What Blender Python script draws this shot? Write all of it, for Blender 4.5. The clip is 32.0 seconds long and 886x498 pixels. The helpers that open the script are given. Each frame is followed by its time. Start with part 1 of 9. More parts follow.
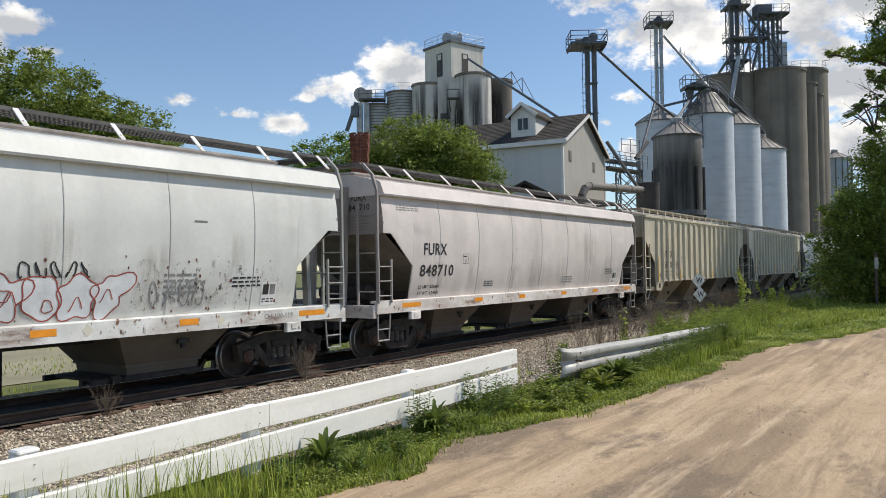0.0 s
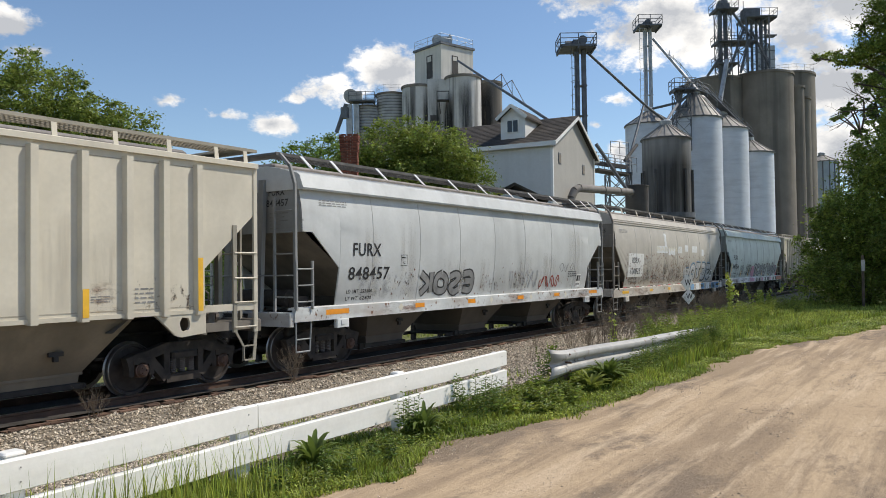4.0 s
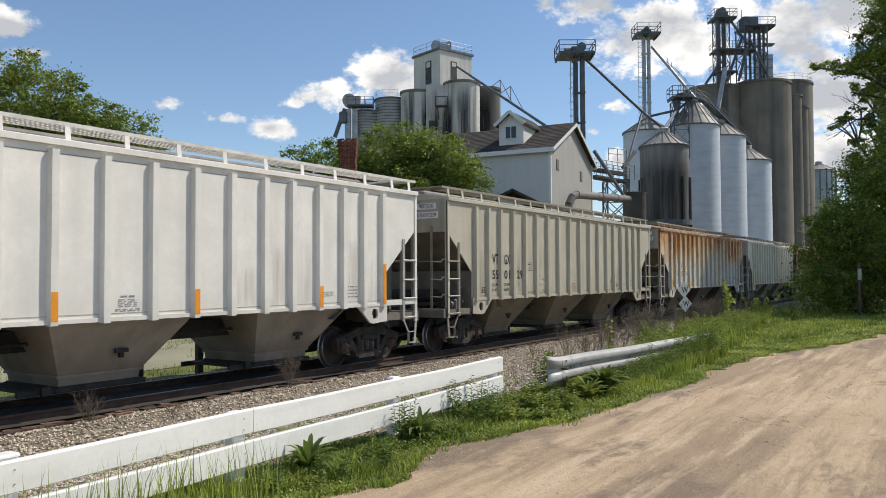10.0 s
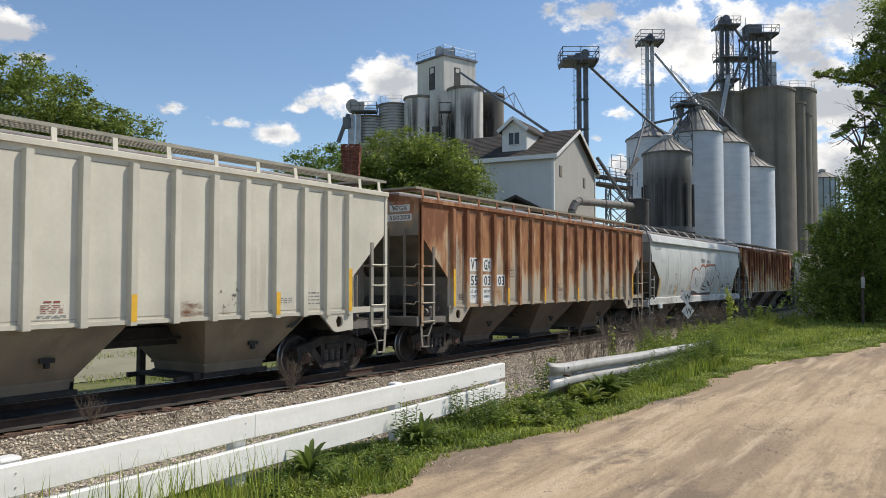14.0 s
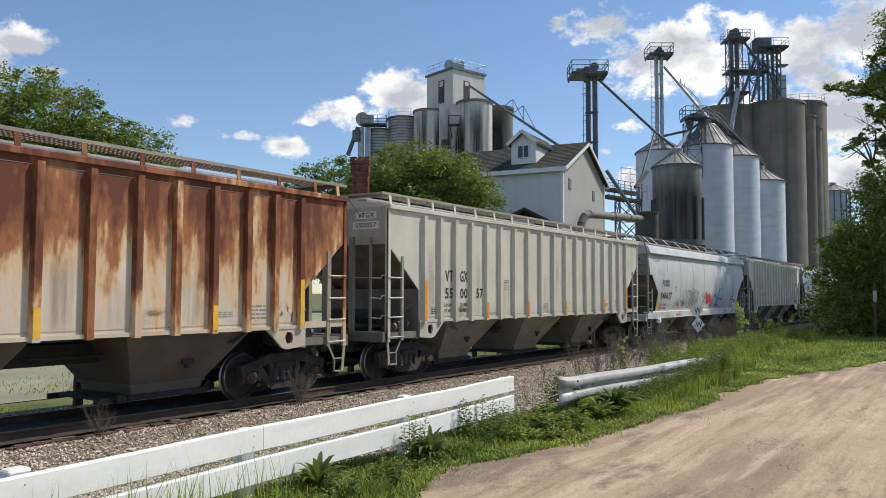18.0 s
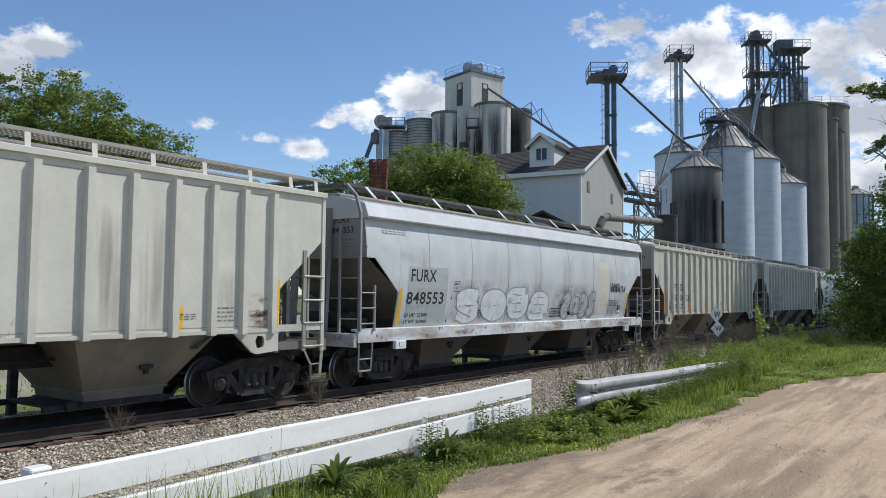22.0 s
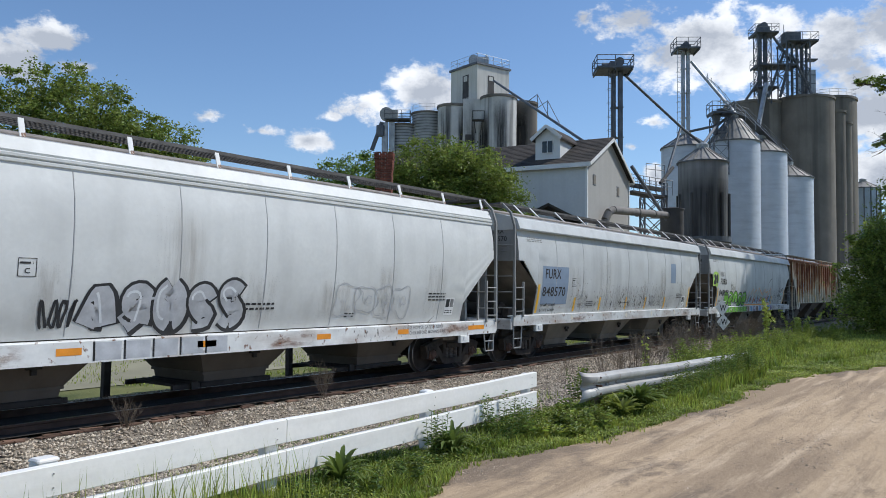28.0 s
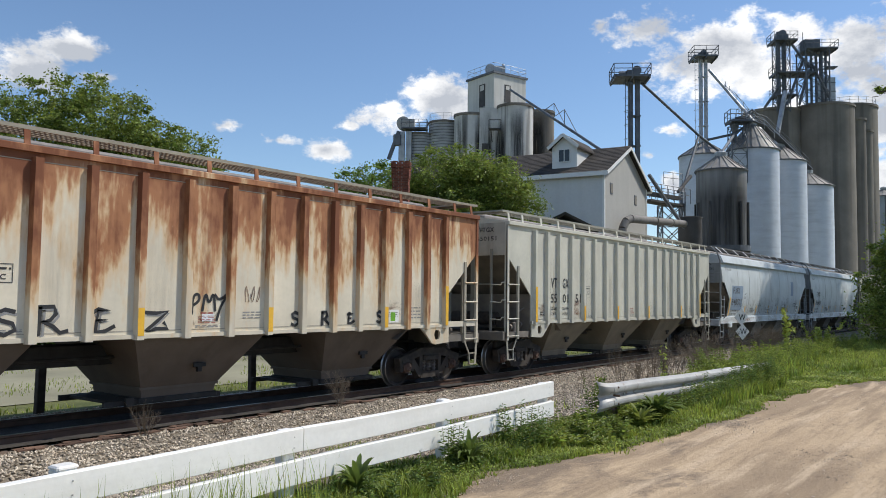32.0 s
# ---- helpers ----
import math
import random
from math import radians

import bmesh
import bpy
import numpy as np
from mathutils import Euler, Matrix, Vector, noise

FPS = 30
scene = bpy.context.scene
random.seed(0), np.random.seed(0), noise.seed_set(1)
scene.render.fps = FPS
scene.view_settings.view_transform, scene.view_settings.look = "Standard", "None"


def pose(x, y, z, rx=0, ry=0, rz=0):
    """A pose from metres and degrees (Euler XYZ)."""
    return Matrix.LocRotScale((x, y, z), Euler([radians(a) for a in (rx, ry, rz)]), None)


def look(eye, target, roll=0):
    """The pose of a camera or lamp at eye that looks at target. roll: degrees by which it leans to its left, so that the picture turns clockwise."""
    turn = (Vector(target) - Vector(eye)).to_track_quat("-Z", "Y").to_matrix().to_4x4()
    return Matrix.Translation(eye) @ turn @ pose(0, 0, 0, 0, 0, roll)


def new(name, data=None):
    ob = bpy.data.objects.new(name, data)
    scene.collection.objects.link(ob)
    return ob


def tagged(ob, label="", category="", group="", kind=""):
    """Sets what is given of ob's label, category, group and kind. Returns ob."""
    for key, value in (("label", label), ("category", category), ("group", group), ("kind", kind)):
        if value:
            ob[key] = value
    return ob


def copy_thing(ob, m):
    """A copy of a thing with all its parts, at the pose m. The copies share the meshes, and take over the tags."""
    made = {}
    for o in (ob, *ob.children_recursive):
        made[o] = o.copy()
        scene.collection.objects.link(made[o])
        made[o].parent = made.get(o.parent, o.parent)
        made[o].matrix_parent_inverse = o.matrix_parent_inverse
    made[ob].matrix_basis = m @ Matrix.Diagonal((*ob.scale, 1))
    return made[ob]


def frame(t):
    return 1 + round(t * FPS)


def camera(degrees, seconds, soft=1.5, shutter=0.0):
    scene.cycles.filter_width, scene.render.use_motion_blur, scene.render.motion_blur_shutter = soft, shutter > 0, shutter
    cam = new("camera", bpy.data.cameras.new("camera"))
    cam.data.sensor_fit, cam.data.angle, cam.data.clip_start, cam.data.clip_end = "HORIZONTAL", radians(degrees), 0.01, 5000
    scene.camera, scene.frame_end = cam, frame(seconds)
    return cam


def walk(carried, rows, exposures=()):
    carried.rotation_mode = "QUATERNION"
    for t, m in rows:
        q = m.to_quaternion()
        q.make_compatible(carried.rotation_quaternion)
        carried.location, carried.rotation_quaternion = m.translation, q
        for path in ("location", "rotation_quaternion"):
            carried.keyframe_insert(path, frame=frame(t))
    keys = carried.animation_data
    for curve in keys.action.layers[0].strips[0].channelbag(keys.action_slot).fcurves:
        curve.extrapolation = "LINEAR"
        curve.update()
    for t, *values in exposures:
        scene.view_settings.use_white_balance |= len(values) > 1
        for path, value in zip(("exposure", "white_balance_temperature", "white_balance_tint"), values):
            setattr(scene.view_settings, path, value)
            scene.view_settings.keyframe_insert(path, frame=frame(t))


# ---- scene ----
EXPOSURES = [(0, 0.02, 6800, 10), (14, 0.02, 6750, 10), (18, 0.02, 6550, 10), (20, -0.02, 6400, 10), (23, -0.08, 6090, 10), (28, -0.12, 6080, 10), (30, -0.10, 6110, 10), (32, 0.0, 6430, 10)]
EYE = (0.0, 0.0, 2.126)


def aim(heading, tilt, roll):
    """A camera pose at EYE: heading counted from +x towards +y, tilt upwards."""
    h, e = radians(heading), radians(tilt)
    way = Vector((math.cos(h) * math.cos(e), math.sin(h) * math.cos(e), math.sin(e)))
    return look(EYE, Vector(EYE) + way * 10, roll)


cam = camera(58.80, 32.0, 0.9)
walk(cam, [
    (0, aim(34.26, 1.39, -0.83)), (0.5, aim(34.32, 1.30, -1.01)), (1, aim(34.20, 1.30, -1.03)), (1.5, aim(33.96, 1.33, -1.03)),
    (2, aim(33.75, 1.39, -0.89)), (2.5, aim(33.65, 1.30, -0.79)), (3, aim(33.66, 1.28, -0.73)), (3.5, aim(33.62, 1.47, -0.77)),
    (5.5, aim(33.12, 1.40, -0.87)), (6, aim(33.09, 1.51, -0.97)), (6.5, aim(33.06, 1.73, -0.93)), (7, aim(33.07, 1.73, -0.87)),
    (7.5, aim(33.13, 1.69, -0.87)), (8, aim(33.24, 1.71, -0.94)), (8.5, aim(33.28, 1.82, -0.83)), (9, aim(33.35, 2.00, -0.46)),
    (9.5, aim(33.39, 2.07, -0.32)), (10, aim(33.31, 1.90, -0.29)), (10.5, aim(33.38, 1.72, -0.33)), (11, aim(33.37, 1.74, -0.31)),
    (11.5, aim(33.39, 1.95, -0.19)), (12, aim(33.45, 2.19, 0.02)), (12.5, aim(33.54, 2.19, 0.00)), (13, aim(33.66, 2.11, 0.00)),
    (13.5, aim(33.60, 2.11, 0.01)), (14, aim(33.50, 2.32, 0.04)), (14.5, aim(33.55, 2.51, -0.10)), (16.5, aim(33.87, 2.86, 0.01)),
    (17, aim(33.89, 3.04, 0.17)), (17.5, aim(33.98, 3.19, 0.19)), (18, aim(34.16, 3.24, 0.19)), (18.5, aim(34.26, 3.32, 0.16)),
    (19, aim(34.45, 3.38, 0.16)), (19.5, aim(34.70, 3.48, 0.29)), (20, aim(34.85, 3.41, 0.43)), (20.5, aim(35.06, 3.35, 0.40)),
    (21, aim(35.22, 3.42, 0.38)), (21.5, aim(35.33, 3.41, 0.53)), (22, aim(35.45, 3.41, 0.50)), (22.5, aim(35.52, 3.44, 0.44)),
    (23, aim(35.54, 3.51, 0.29)), (23.5, aim(35.55, 3.48, 0.11)), (24, aim(35.52, 3.31, 0.15)), (24.5, aim(35.55, 3.08, 0.26)),
    (25, aim(35.62, 2.91, 0.26)), (25.5, aim(35.63, 2.93, 0.29)), (27.5, aim(35.84, 2.89, 0.55)), (28, aim(35.85, 2.88, 0.61)),
    (28.5, aim(35.91, 2.87, 0.57)), (29, aim(36.11, 2.88, 0.62)), (29.5, aim(36.33, 2.96, 0.57)), (30, aim(36.45, 3.06, 0.58)),
    (30.5, aim(36.64, 3.24, 0.54)), (31, aim(36.86, 3.30, 0.59)), (31.5, aim(36.95, 3.37, 0.64)), (32, aim(37.07, 3.51, 0.70)),
], EXPOSURES)

# ---------------------------------------------------------------- daylight
SUN_AZ, SUN_EL = -38.0, 50.0


def build_world():
    world = bpy.data.worlds.new("sky")
    scene.world = world
    world.use_nodes = True
    nt = world.node_tree
    nt.nodes.clear()
    N, L = nt.nodes.new, nt.links.new

    def val(op, a, b=None, clamp=False):
        n = N("ShaderNodeMath")
        n.operation, n.use_clamp = op, clamp
        for i, v in enumerate((a, b)):
            if v is None:
                continue
            if isinstance(v, (int, float)):
                n.inputs[i].default_value = v
            else:
                L(v, n.inputs[i])
        return n.outputs[0]

    sky = N("ShaderNodeTexSky")
    sky.sky_type, sky.sun_disc = "NISHITA", False
    sky.sun_elevation, sky.sun_rotation = radians(SUN_EL), radians(90 - SUN_AZ)
    sky.air_density, sky.dust_density, sky.ozone_density = 1.0, 0.15, 4.5
    coord = N("ShaderNodeTexCoord").outputs["Generated"]
    sep = N("ShaderNodeSeparateXYZ")
    L(coord, sep.inputs[0])
    az = val("MULTIPLY", val("ARCTAN2", sep.outputs[1], sep.outputs[0]), 57.2958)
    el = val("MULTIPLY", val("ARCSINE", sep.outputs[2]), 57.2958)

    def cloud_noise(scale, detail, shift=(0, 0, 0)):
        m = N("ShaderNodeMapping")
        m.inputs["Location"].default_value = shift
        m.inputs["Scale"].default_value = (1, 1, 1.6)
        L(coord, m.inputs[0])
        n = N("ShaderNodeTexNoise")
        n.inputs["Scale"].default_value, n.inputs["Detail"].default_value = scale, detail
        n.inputs["Roughness"].default_value = 0.62
        L(m.outputs[0], n.inputs[0])
        return n.outputs[0]

    # cumulus banks: heading, height, half width, half height (degrees), thickness
    banks = [(62.8, 15.8, 1.88, 0.9, 1.2), (61.5, 14.2, 2.27, 0.82, 1.0), (65.0, 14.0, 2.69, 1.74, 1.2), (52.6, 11.9, 1.57, 0.73, 0.75), (49.0, 11.0, 2.33, 0.65, 0.7), (45.8, 10.4, 1.75, 0.86, 1.0), (44.0, 12.2, 1.12, 0.47, 0.5), (41.5, 13.2, 2.02, 1.34, 0.95), (37.6, 14.1, 2.7, 1.74, 1.2), (39.9, 12.5, 2.04, 0.87, 0.7), (25.7, 19.1, 1.44, 0.91, 0.8), (22.5, 18.6, 3.55, 1.64, 1.0), (18.0, 16.5, 4.8, 2.28, 1.35), (15.3, 15.4, 2.63, 1.81, 1.3), (18.6, 14.3, 3.49, 1.28, 0.7), (20.8, 11.8, 1.9, 0.77, 0.65), (22.2, 10.2, 1.04, 0.55, 0.6), (20.6, 8.2, 1.35, 1.18, 0.8), (12.9, 17.5, 2.54, 1.73, 1.1), (8.7, 15.6, 3.43, 2.31, 1.35), (5.6, 16.3, 4.52, 2.48, 1.25), (6.4, 11.5, 3.67, 2.94, 1.1), (6.1, 7.5, 3.34, 2.65, 1.0), (7.3, 13.7, 3.04, 1.97, 1.1), (1.6, 11.6, 4.49, 5.87, 1.3), (13.0, 11.7, 2.58, 2.89, 0.8),
             (15.0, 24.5, 9.0, 3.0, 1.0), (72.0, 20.0, 5.0, 3.0, 0.8)]
    best = None
    for a, e, w, h, k in banks:
        dx = val("DIVIDE", val("SUBTRACT", az, a), w)
        dy = val("DIVIDE", val("SUBTRACT", el, e), h)
        d = val("SUBTRACT", k * 0.9, val("SQRT", val("ADD", val("MULTIPLY", dx, dx), val("MULTIPLY", dy, dy))))
        best = d if best is None else val("MAXIMUM", best, d)
    # scattered cloud over the rest of the sky
    far = val("MULTIPLY", val("SUBTRACT", cloud_noise(3.0, 3), 0.56), 5.0)
    away = val("GREATER_THAN", val("ABSOLUTE", val("SUBTRACT", az, 34.0)), 44.0)
    best = val("MAXIMUM", best, val("SUBTRACT", val("MULTIPLY", far, away), val("SUBTRACT", 1.0, away)))
    rag = val("ADD", val("MULTIPLY", val("SUBTRACT", cloud_noise(11, 10), 0.5), 2.9), val("MULTIPLY", val("SUBTRACT", cloud_noise(44, 7, (3, 1, 2)), 0.5), 1.6))
    dens = val("MULTIPLY", val("ADD", best, rag), 1.7, clamp=True)
    soft = N("ShaderNodeMapRange")
    soft.interpolation_type = "SMOOTHSTEP"
    L(dens, soft.inputs[0])
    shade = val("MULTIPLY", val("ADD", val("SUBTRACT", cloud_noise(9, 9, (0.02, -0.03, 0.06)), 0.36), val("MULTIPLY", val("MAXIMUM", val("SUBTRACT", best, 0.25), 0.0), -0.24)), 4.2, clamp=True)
    tone = N("ShaderNodeMixRGB")
    tone.inputs[1].default_value = (4.0, 4.25, 4.7, 1)
    tone.inputs[2].default_value = (8.7, 8.65, 8.55, 1)
    L(shade, tone.inputs[0])
    mix = N("ShaderNodeMixRGB")
    L(soft.outputs[0], mix.inputs[0])
    L(sky.outputs[0], mix.inputs[1])
    L(tone.outputs[0], mix.inputs[2])
    bg = N("ShaderNodeBackground")
    bg.inputs[1].default_value = SKY_STRENGTH
    L(mix.outputs[0], bg.inputs[0])
    L(bg.outputs[0], N("ShaderNodeOutputWorld").inputs[0])


SKY_STRENGTH = 0.134
build_world()
lamp = bpy.data.lights.new("sun", "SUN")
lamp.energy, lamp.angle, lamp.color = 3.95, radians(0.55), (1.0, 0.945, 0.85)
sun = new("sun", lamp)
_a, _e = radians(SUN_AZ), radians(SUN_EL)
sun.matrix_world = look((60 * math.cos(_a), 60 * math.sin(_a), 70), Vector((60 * math.cos(_a), 60 * math.sin(_a), 70)) - Vector((math.cos(_a) * math.cos(_e), math.sin(_a) * math.cos(_e), math.sin(_e))))


# ---------------------------------------------------------------- materials
def material(name, base, rough=0.6, metal=0.0, var=0.2, scale=2.0, fine=30.0, bump=0.15, depth=0.01, tint=None,
             streak=0.0, streak_color=(0.05, 0.045, 0.04), streak_scale=(2.5, 2.5, 0.18), speck=0.0, speck_color=(0.10, 0.05, 0.03), hard=(0.48, 0.72),
             rust=None, island=0.0, each=0.0, spec=0.5, low=None, trans=0.0, edge=0.0, own=False):
    """A weathered surface: base colour with cloudy variation, fine grain and relief, and, where asked for,
    run-down streaks, specks, rust (top, bottom, amount) along z, road dirt up to the height `low`."""
    mat = bpy.data.materials.new(name)
    mat.use_nodes = True
    nt = mat.node_tree
    N, L = nt.nodes.new, nt.links.new
    bsdf = nt.nodes["Principled BSDF"]
    bsdf.inputs["Roughness"].default_value, bsdf.inputs["Metallic"].default_value = rough, metal
    bsdf.inputs["Specular IOR Level"].default_value = spec
    co = N("ShaderNodeTexCoord").outputs["Object"]
    if own:                                                    # no two pieces share their stains
        move = N("ShaderNodeVectorMath")
        move.operation = "MULTIPLY_ADD"
        L(N("ShaderNodeObjectInfo").outputs["Random"], move.inputs[0])
        move.inputs[1].default_value = (60, 37, 0)
        L(co, move.inputs[2])
        co = move.outputs[0]

    def noise_at(sc, detail=4, size=(1, 1, 1), shift=0.0):
        m = N("ShaderNodeMapping")
        m.inputs["Scale"].default_value = size
        m.inputs["Location"].default_value = (shift, shift * 1.7, shift * 0.6)
        L(co, m.inputs[0])
        n = N("ShaderNodeTexNoise")
        n.inputs["Scale"].default_value, n.inputs["Detail"].default_value = sc, detail
        L(m.outputs[0], n.inputs[0])
        return n.outputs[0]

    def ranged(v, a, b, lo=0.0, hi=1.0):
        r = N("ShaderNodeMapRange")
        for i, x in enumerate((a, b, lo, hi)):
            r.inputs[i + 1].default_value = x
        L(v, r.inputs[0])
        return r.outputs[0]

    def times(a, b):
        m = N("ShaderNodeMath")
        m.operation = "MULTIPLY"
        L(a, m.inputs[0])
        if isinstance(b, float):
            m.inputs[1].default_value = b
        else:
            L(b, m.inputs[1])
        return m.outputs[0]

    def blend(fac, a, b):
        m = N("ShaderNodeMixRGB")
        L(fac, m.inputs[0])
        for i, c in ((1, a), (2, b)):
            if isinstance(c, tuple):
                m.inputs[i].default_value = (*c, 1)
            else:
                L(c, m.inputs[i])
        return m.outputs[0]

    dark = tuple(c * (1 - var) for c in base)
    lite = tuple(min(1, c * (1 + var)) for c in base) if tint is None else tint
    col = blend(ranged(noise_at(scale, 5), 0.3, 0.7), dark, lite)
    col = blend(ranged(noise_at(fine, 3), 0.25, 0.75, 0, 0.3 + edge), col, tuple(c * (0.78 - edge) for c in base))
    if island or each:
        src = N("ShaderNodeObjectInfo").outputs["Random"] if each else N("ShaderNodeNewGeometry").outputs["Random Per Island"]
        hsv = N("ShaderNodeHueSaturation")
        L(ranged(src, 0, 1, 1 - (island or each), 1 + (island or each)), hsv.inputs["Value"])
        L(col, hsv.inputs["Color"])
        if trans:
            other = N("ShaderNodeMath")
            other.operation = "FRACT"
            L(times(src, 17.3), other.inputs[0])
            L(ranged(other.outputs[0], 0, 1, 0.475, 0.515), hsv.inputs["Hue"])
        col = hsv.outputs[0]
    z = N("ShaderNodeSeparateXYZ")
    L(co, z.inputs[0])
    if streak:
        s = ranged(noise_at(1.0, 6, streak_scale), *hard)
        col = blend(times(s, float(streak)), col, streak_color)
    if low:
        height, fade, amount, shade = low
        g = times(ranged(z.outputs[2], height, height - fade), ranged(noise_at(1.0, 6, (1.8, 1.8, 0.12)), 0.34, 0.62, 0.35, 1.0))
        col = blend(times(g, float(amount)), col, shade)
    if speck:
        col = blend(ranged(noise_at(9, 8, (1, 1, 0.7), 3.0), 0.68 - speck * 0.1, 0.74 - speck * 0.1), col, speck_color)
    if rust:
        top, bottom, hue = rust
        tones = {"orange": ((0.33, 0.13, 0.045), (0.52, 0.29, 0.13), (0.55, 0.40, 0.24), 0.86),
                 "amber": ((0.20, 0.075, 0.034), (0.36, 0.155, 0.062), (0.50, 0.33, 0.19), 0.95),
                 "red": ((0.14, 0.045, 0.02), (0.32, 0.115, 0.036), (0.66, 0.38, 0.15), 1.0),
                 "brown": ((0.19, 0.068, 0.032), (0.36, 0.15, 0.06), (0.63, 0.42, 0.21), 0.98)}[hue]

        def plus(a, b):
            n = N("ShaderNodeMath")
            L(a, n.inputs[0])
            L(b, n.inputs[1])
            return n.outputs[0]
        field = plus(ranged(z.outputs[2], bottom, top), ranged(noise_at(1.0, 5, (1.5, 1.5, 0.55), 5.0), 0.28, 0.72, -0.42, 0.42))
        field = plus(field, ranged(noise_at(1.0, 6, (6.0, 6.0, 0.6), 2.0), 0.28, 0.72, -0.20, 0.20))
        field = plus(field, ranged(noise_at(1.0, 8, (13.0, 13.0, 4.0), 8.0), 0.3, 0.7, -0.11, 0.11))
        col = blend(ranged(field, 0.22, 0.62, 0, 0.9 * tones[3]), col, tones[2])
        col = blend(ranged(field, 0.50, 0.74, 0, tones[3]), col, tones[1])
        mask = ranged(plus(field, ranged(noise_at(2.6, 9, (1, 1, 0.7), 11.0), 0.3, 0.7, -0.22, 0.22)), 0.74, 1.10, 0, tones[3])
        col = blend(mask, col, tones[0])
        L(ranged(mask, 0, 1, rough, 0.9), bsdf.inputs["Roughness"])
    L(col, bsdf.inputs["Base Color"])
    if bump:
        b = N("ShaderNodeBump")
        b.inputs["Strength"].default_value, b.inputs["Distance"].default_value = bump, depth
        L(noise_at(fine * 0.6, 5), b.inputs["Height"])
        L(b.outputs[0], bsdf.inputs["Normal"])
    if trans:
        out = nt.nodes["Material Output"]
        tl = N("ShaderNodeBsdfTranslucent")
        L(col, tl.inputs[0])
        ms = N("ShaderNodeMixShader")
        ms.inputs[0].default_value = trans
        L(bsdf.outputs[0], ms.inputs[1])
        L(tl.outputs[0], ms.inputs[2])
        L(ms.outputs[0], out.inputs[0])
    return mat


def dirt_material():
    """Packed pale earth with long wheel tracks, darker gravelly patches and small stones."""
    mat = bpy.data.materials.new("dirt")
    mat.use_nodes = True
    nt = mat.node_tree
    N, L = nt.nodes.new, nt.links.new
    bsdf = nt.nodes["Principled BSDF"]
    bsdf.inputs["Roughness"].default_value = 0.95
    bsdf.inputs["Specular IOR Level"].default_value = 0.2
    co = N("ShaderNodeTexCoord").outputs["Object"]

    def noisy(size, scale, detail, shift=0.0, turn=0.0, rough=0.6):
        m = N("ShaderNodeMapping")
        m.inputs["Scale"].default_value = size
        m.inputs["Rotation"].default_value = (0, 0, turn)
        m.inputs["Location"].default_value = (shift, shift, 0)
        L(co, m.inputs[0])
        n = N("ShaderNodeTexNoise")
        n.inputs["Scale"].default_value, n.inputs["Detail"].default_value, n.inputs["Roughness"].default_value = scale, detail, rough
        L(m.outputs[0], n.inputs[0])
        return n.outputs[0]

    def layer(fac, lo, hi, amount, under, over):
        r = N("ShaderNodeMapRange")
        for k, x in enumerate((lo, hi, 0.0, amount)):
            r.inputs[k + 1].default_value = x
        L(fac, r.inputs[0])
        m = N("ShaderNodeMixRGB")
        L(r.outputs[0], m.inputs[0])
        for k, c in ((1, under), (2, over)):
            if isinstance(c, tuple):
                m.inputs[k].default_value = (*c, 1)
            else:
                L(c, m.inputs[k])
        return m.outputs[0]
    col = layer(noisy((1, 1, 1), 0.35, 4), 0.35, 0.65, 1.0, (0.545, 0.405, 0.262), (0.45, 0.33, 0.212))
    col = layer(noisy((0.13, 1.3, 1), 1.0, 7, 3.0, -0.14, 0.6), 0.46, 0.58, 0.75, col, (0.30, 0.22, 0.145))
    col = layer(noisy((0.35, 5.5, 1), 1.0, 7, 8.0, -0.10, 0.65), 0.48, 0.62, 0.6, col, (0.26, 0.19, 0.127))
    col = layer(noisy((0.45, 0.9, 1), 0.75, 12, 5.0, 0.2, 0.72), 0.53, 0.60, 0.85, col, (0.21, 0.16, 0.115))
    col = layer(noisy((0.25, 2.4, 1), 1.3, 9, 15.0, -0.1, 0.68), 0.53, 0.64, 0.7, col, (0.62, 0.475, 0.325))
    col = layer(noisy((1, 1.5, 1), 5, 14, 1.0, -0.1, 0.78), 0.53, 0.62, 0.42, col, (0.26, 0.19, 0.13))
    col = layer(noisy((1, 1, 1), 60, 4, 2.0, 0, 0.7), 0.58, 0.70, 0.4, col, (0.68, 0.54, 0.39))
    L(col, bsdf.inputs["Base Color"])
    b = N("ShaderNodeBump")
    b.inputs["Strength"].default_value, b.inputs["Distance"].default_value = 0.8, 0.03
    L(noisy((1, 1.6, 1), 7, 13, 4.0, 0, 0.7), b.inputs["Height"])
    L(b.outputs[0], bsdf.inputs["Normal"])
    return mat


M = {}
M["grass_soil"] = material("grass_soil", (0.12, 0.15, 0.04), 0.95, var=0.4, scale=1.2, fine=22, bump=0.6, depth=0.04, tint=(0.20, 0.20, 0.07), edge=0.15)
M["dirt"] = dirt_material()
M["gravel"] = material("gravel", (0.26, 0.22, 0.165), 0.95, var=0.3, scale=3, fine=28, bump=0.9, depth=0.05, edge=0.2)
M["stone"] = material("stone", (0.49, 0.395, 0.29), 0.9, var=0.3, scale=5, fine=60, bump=0.3, island=0.65, tint=(0.58, 0.51, 0.41))
M["yard"] = material("yard", (0.29, 0.275, 0.19), 0.95, var=0.25, scale=0.35, fine=5, bump=0.3, depth=0.04)
M["rail_steel"] = material("rail_steel", (0.12, 0.070, 0.048), 0.7, 0.3, var=0.35, scale=4, fine=50)
M["rail_top"] = material("rail_top", (0.42, 0.41, 0.40), 0.3, 0.9, var=0.1, scale=6)
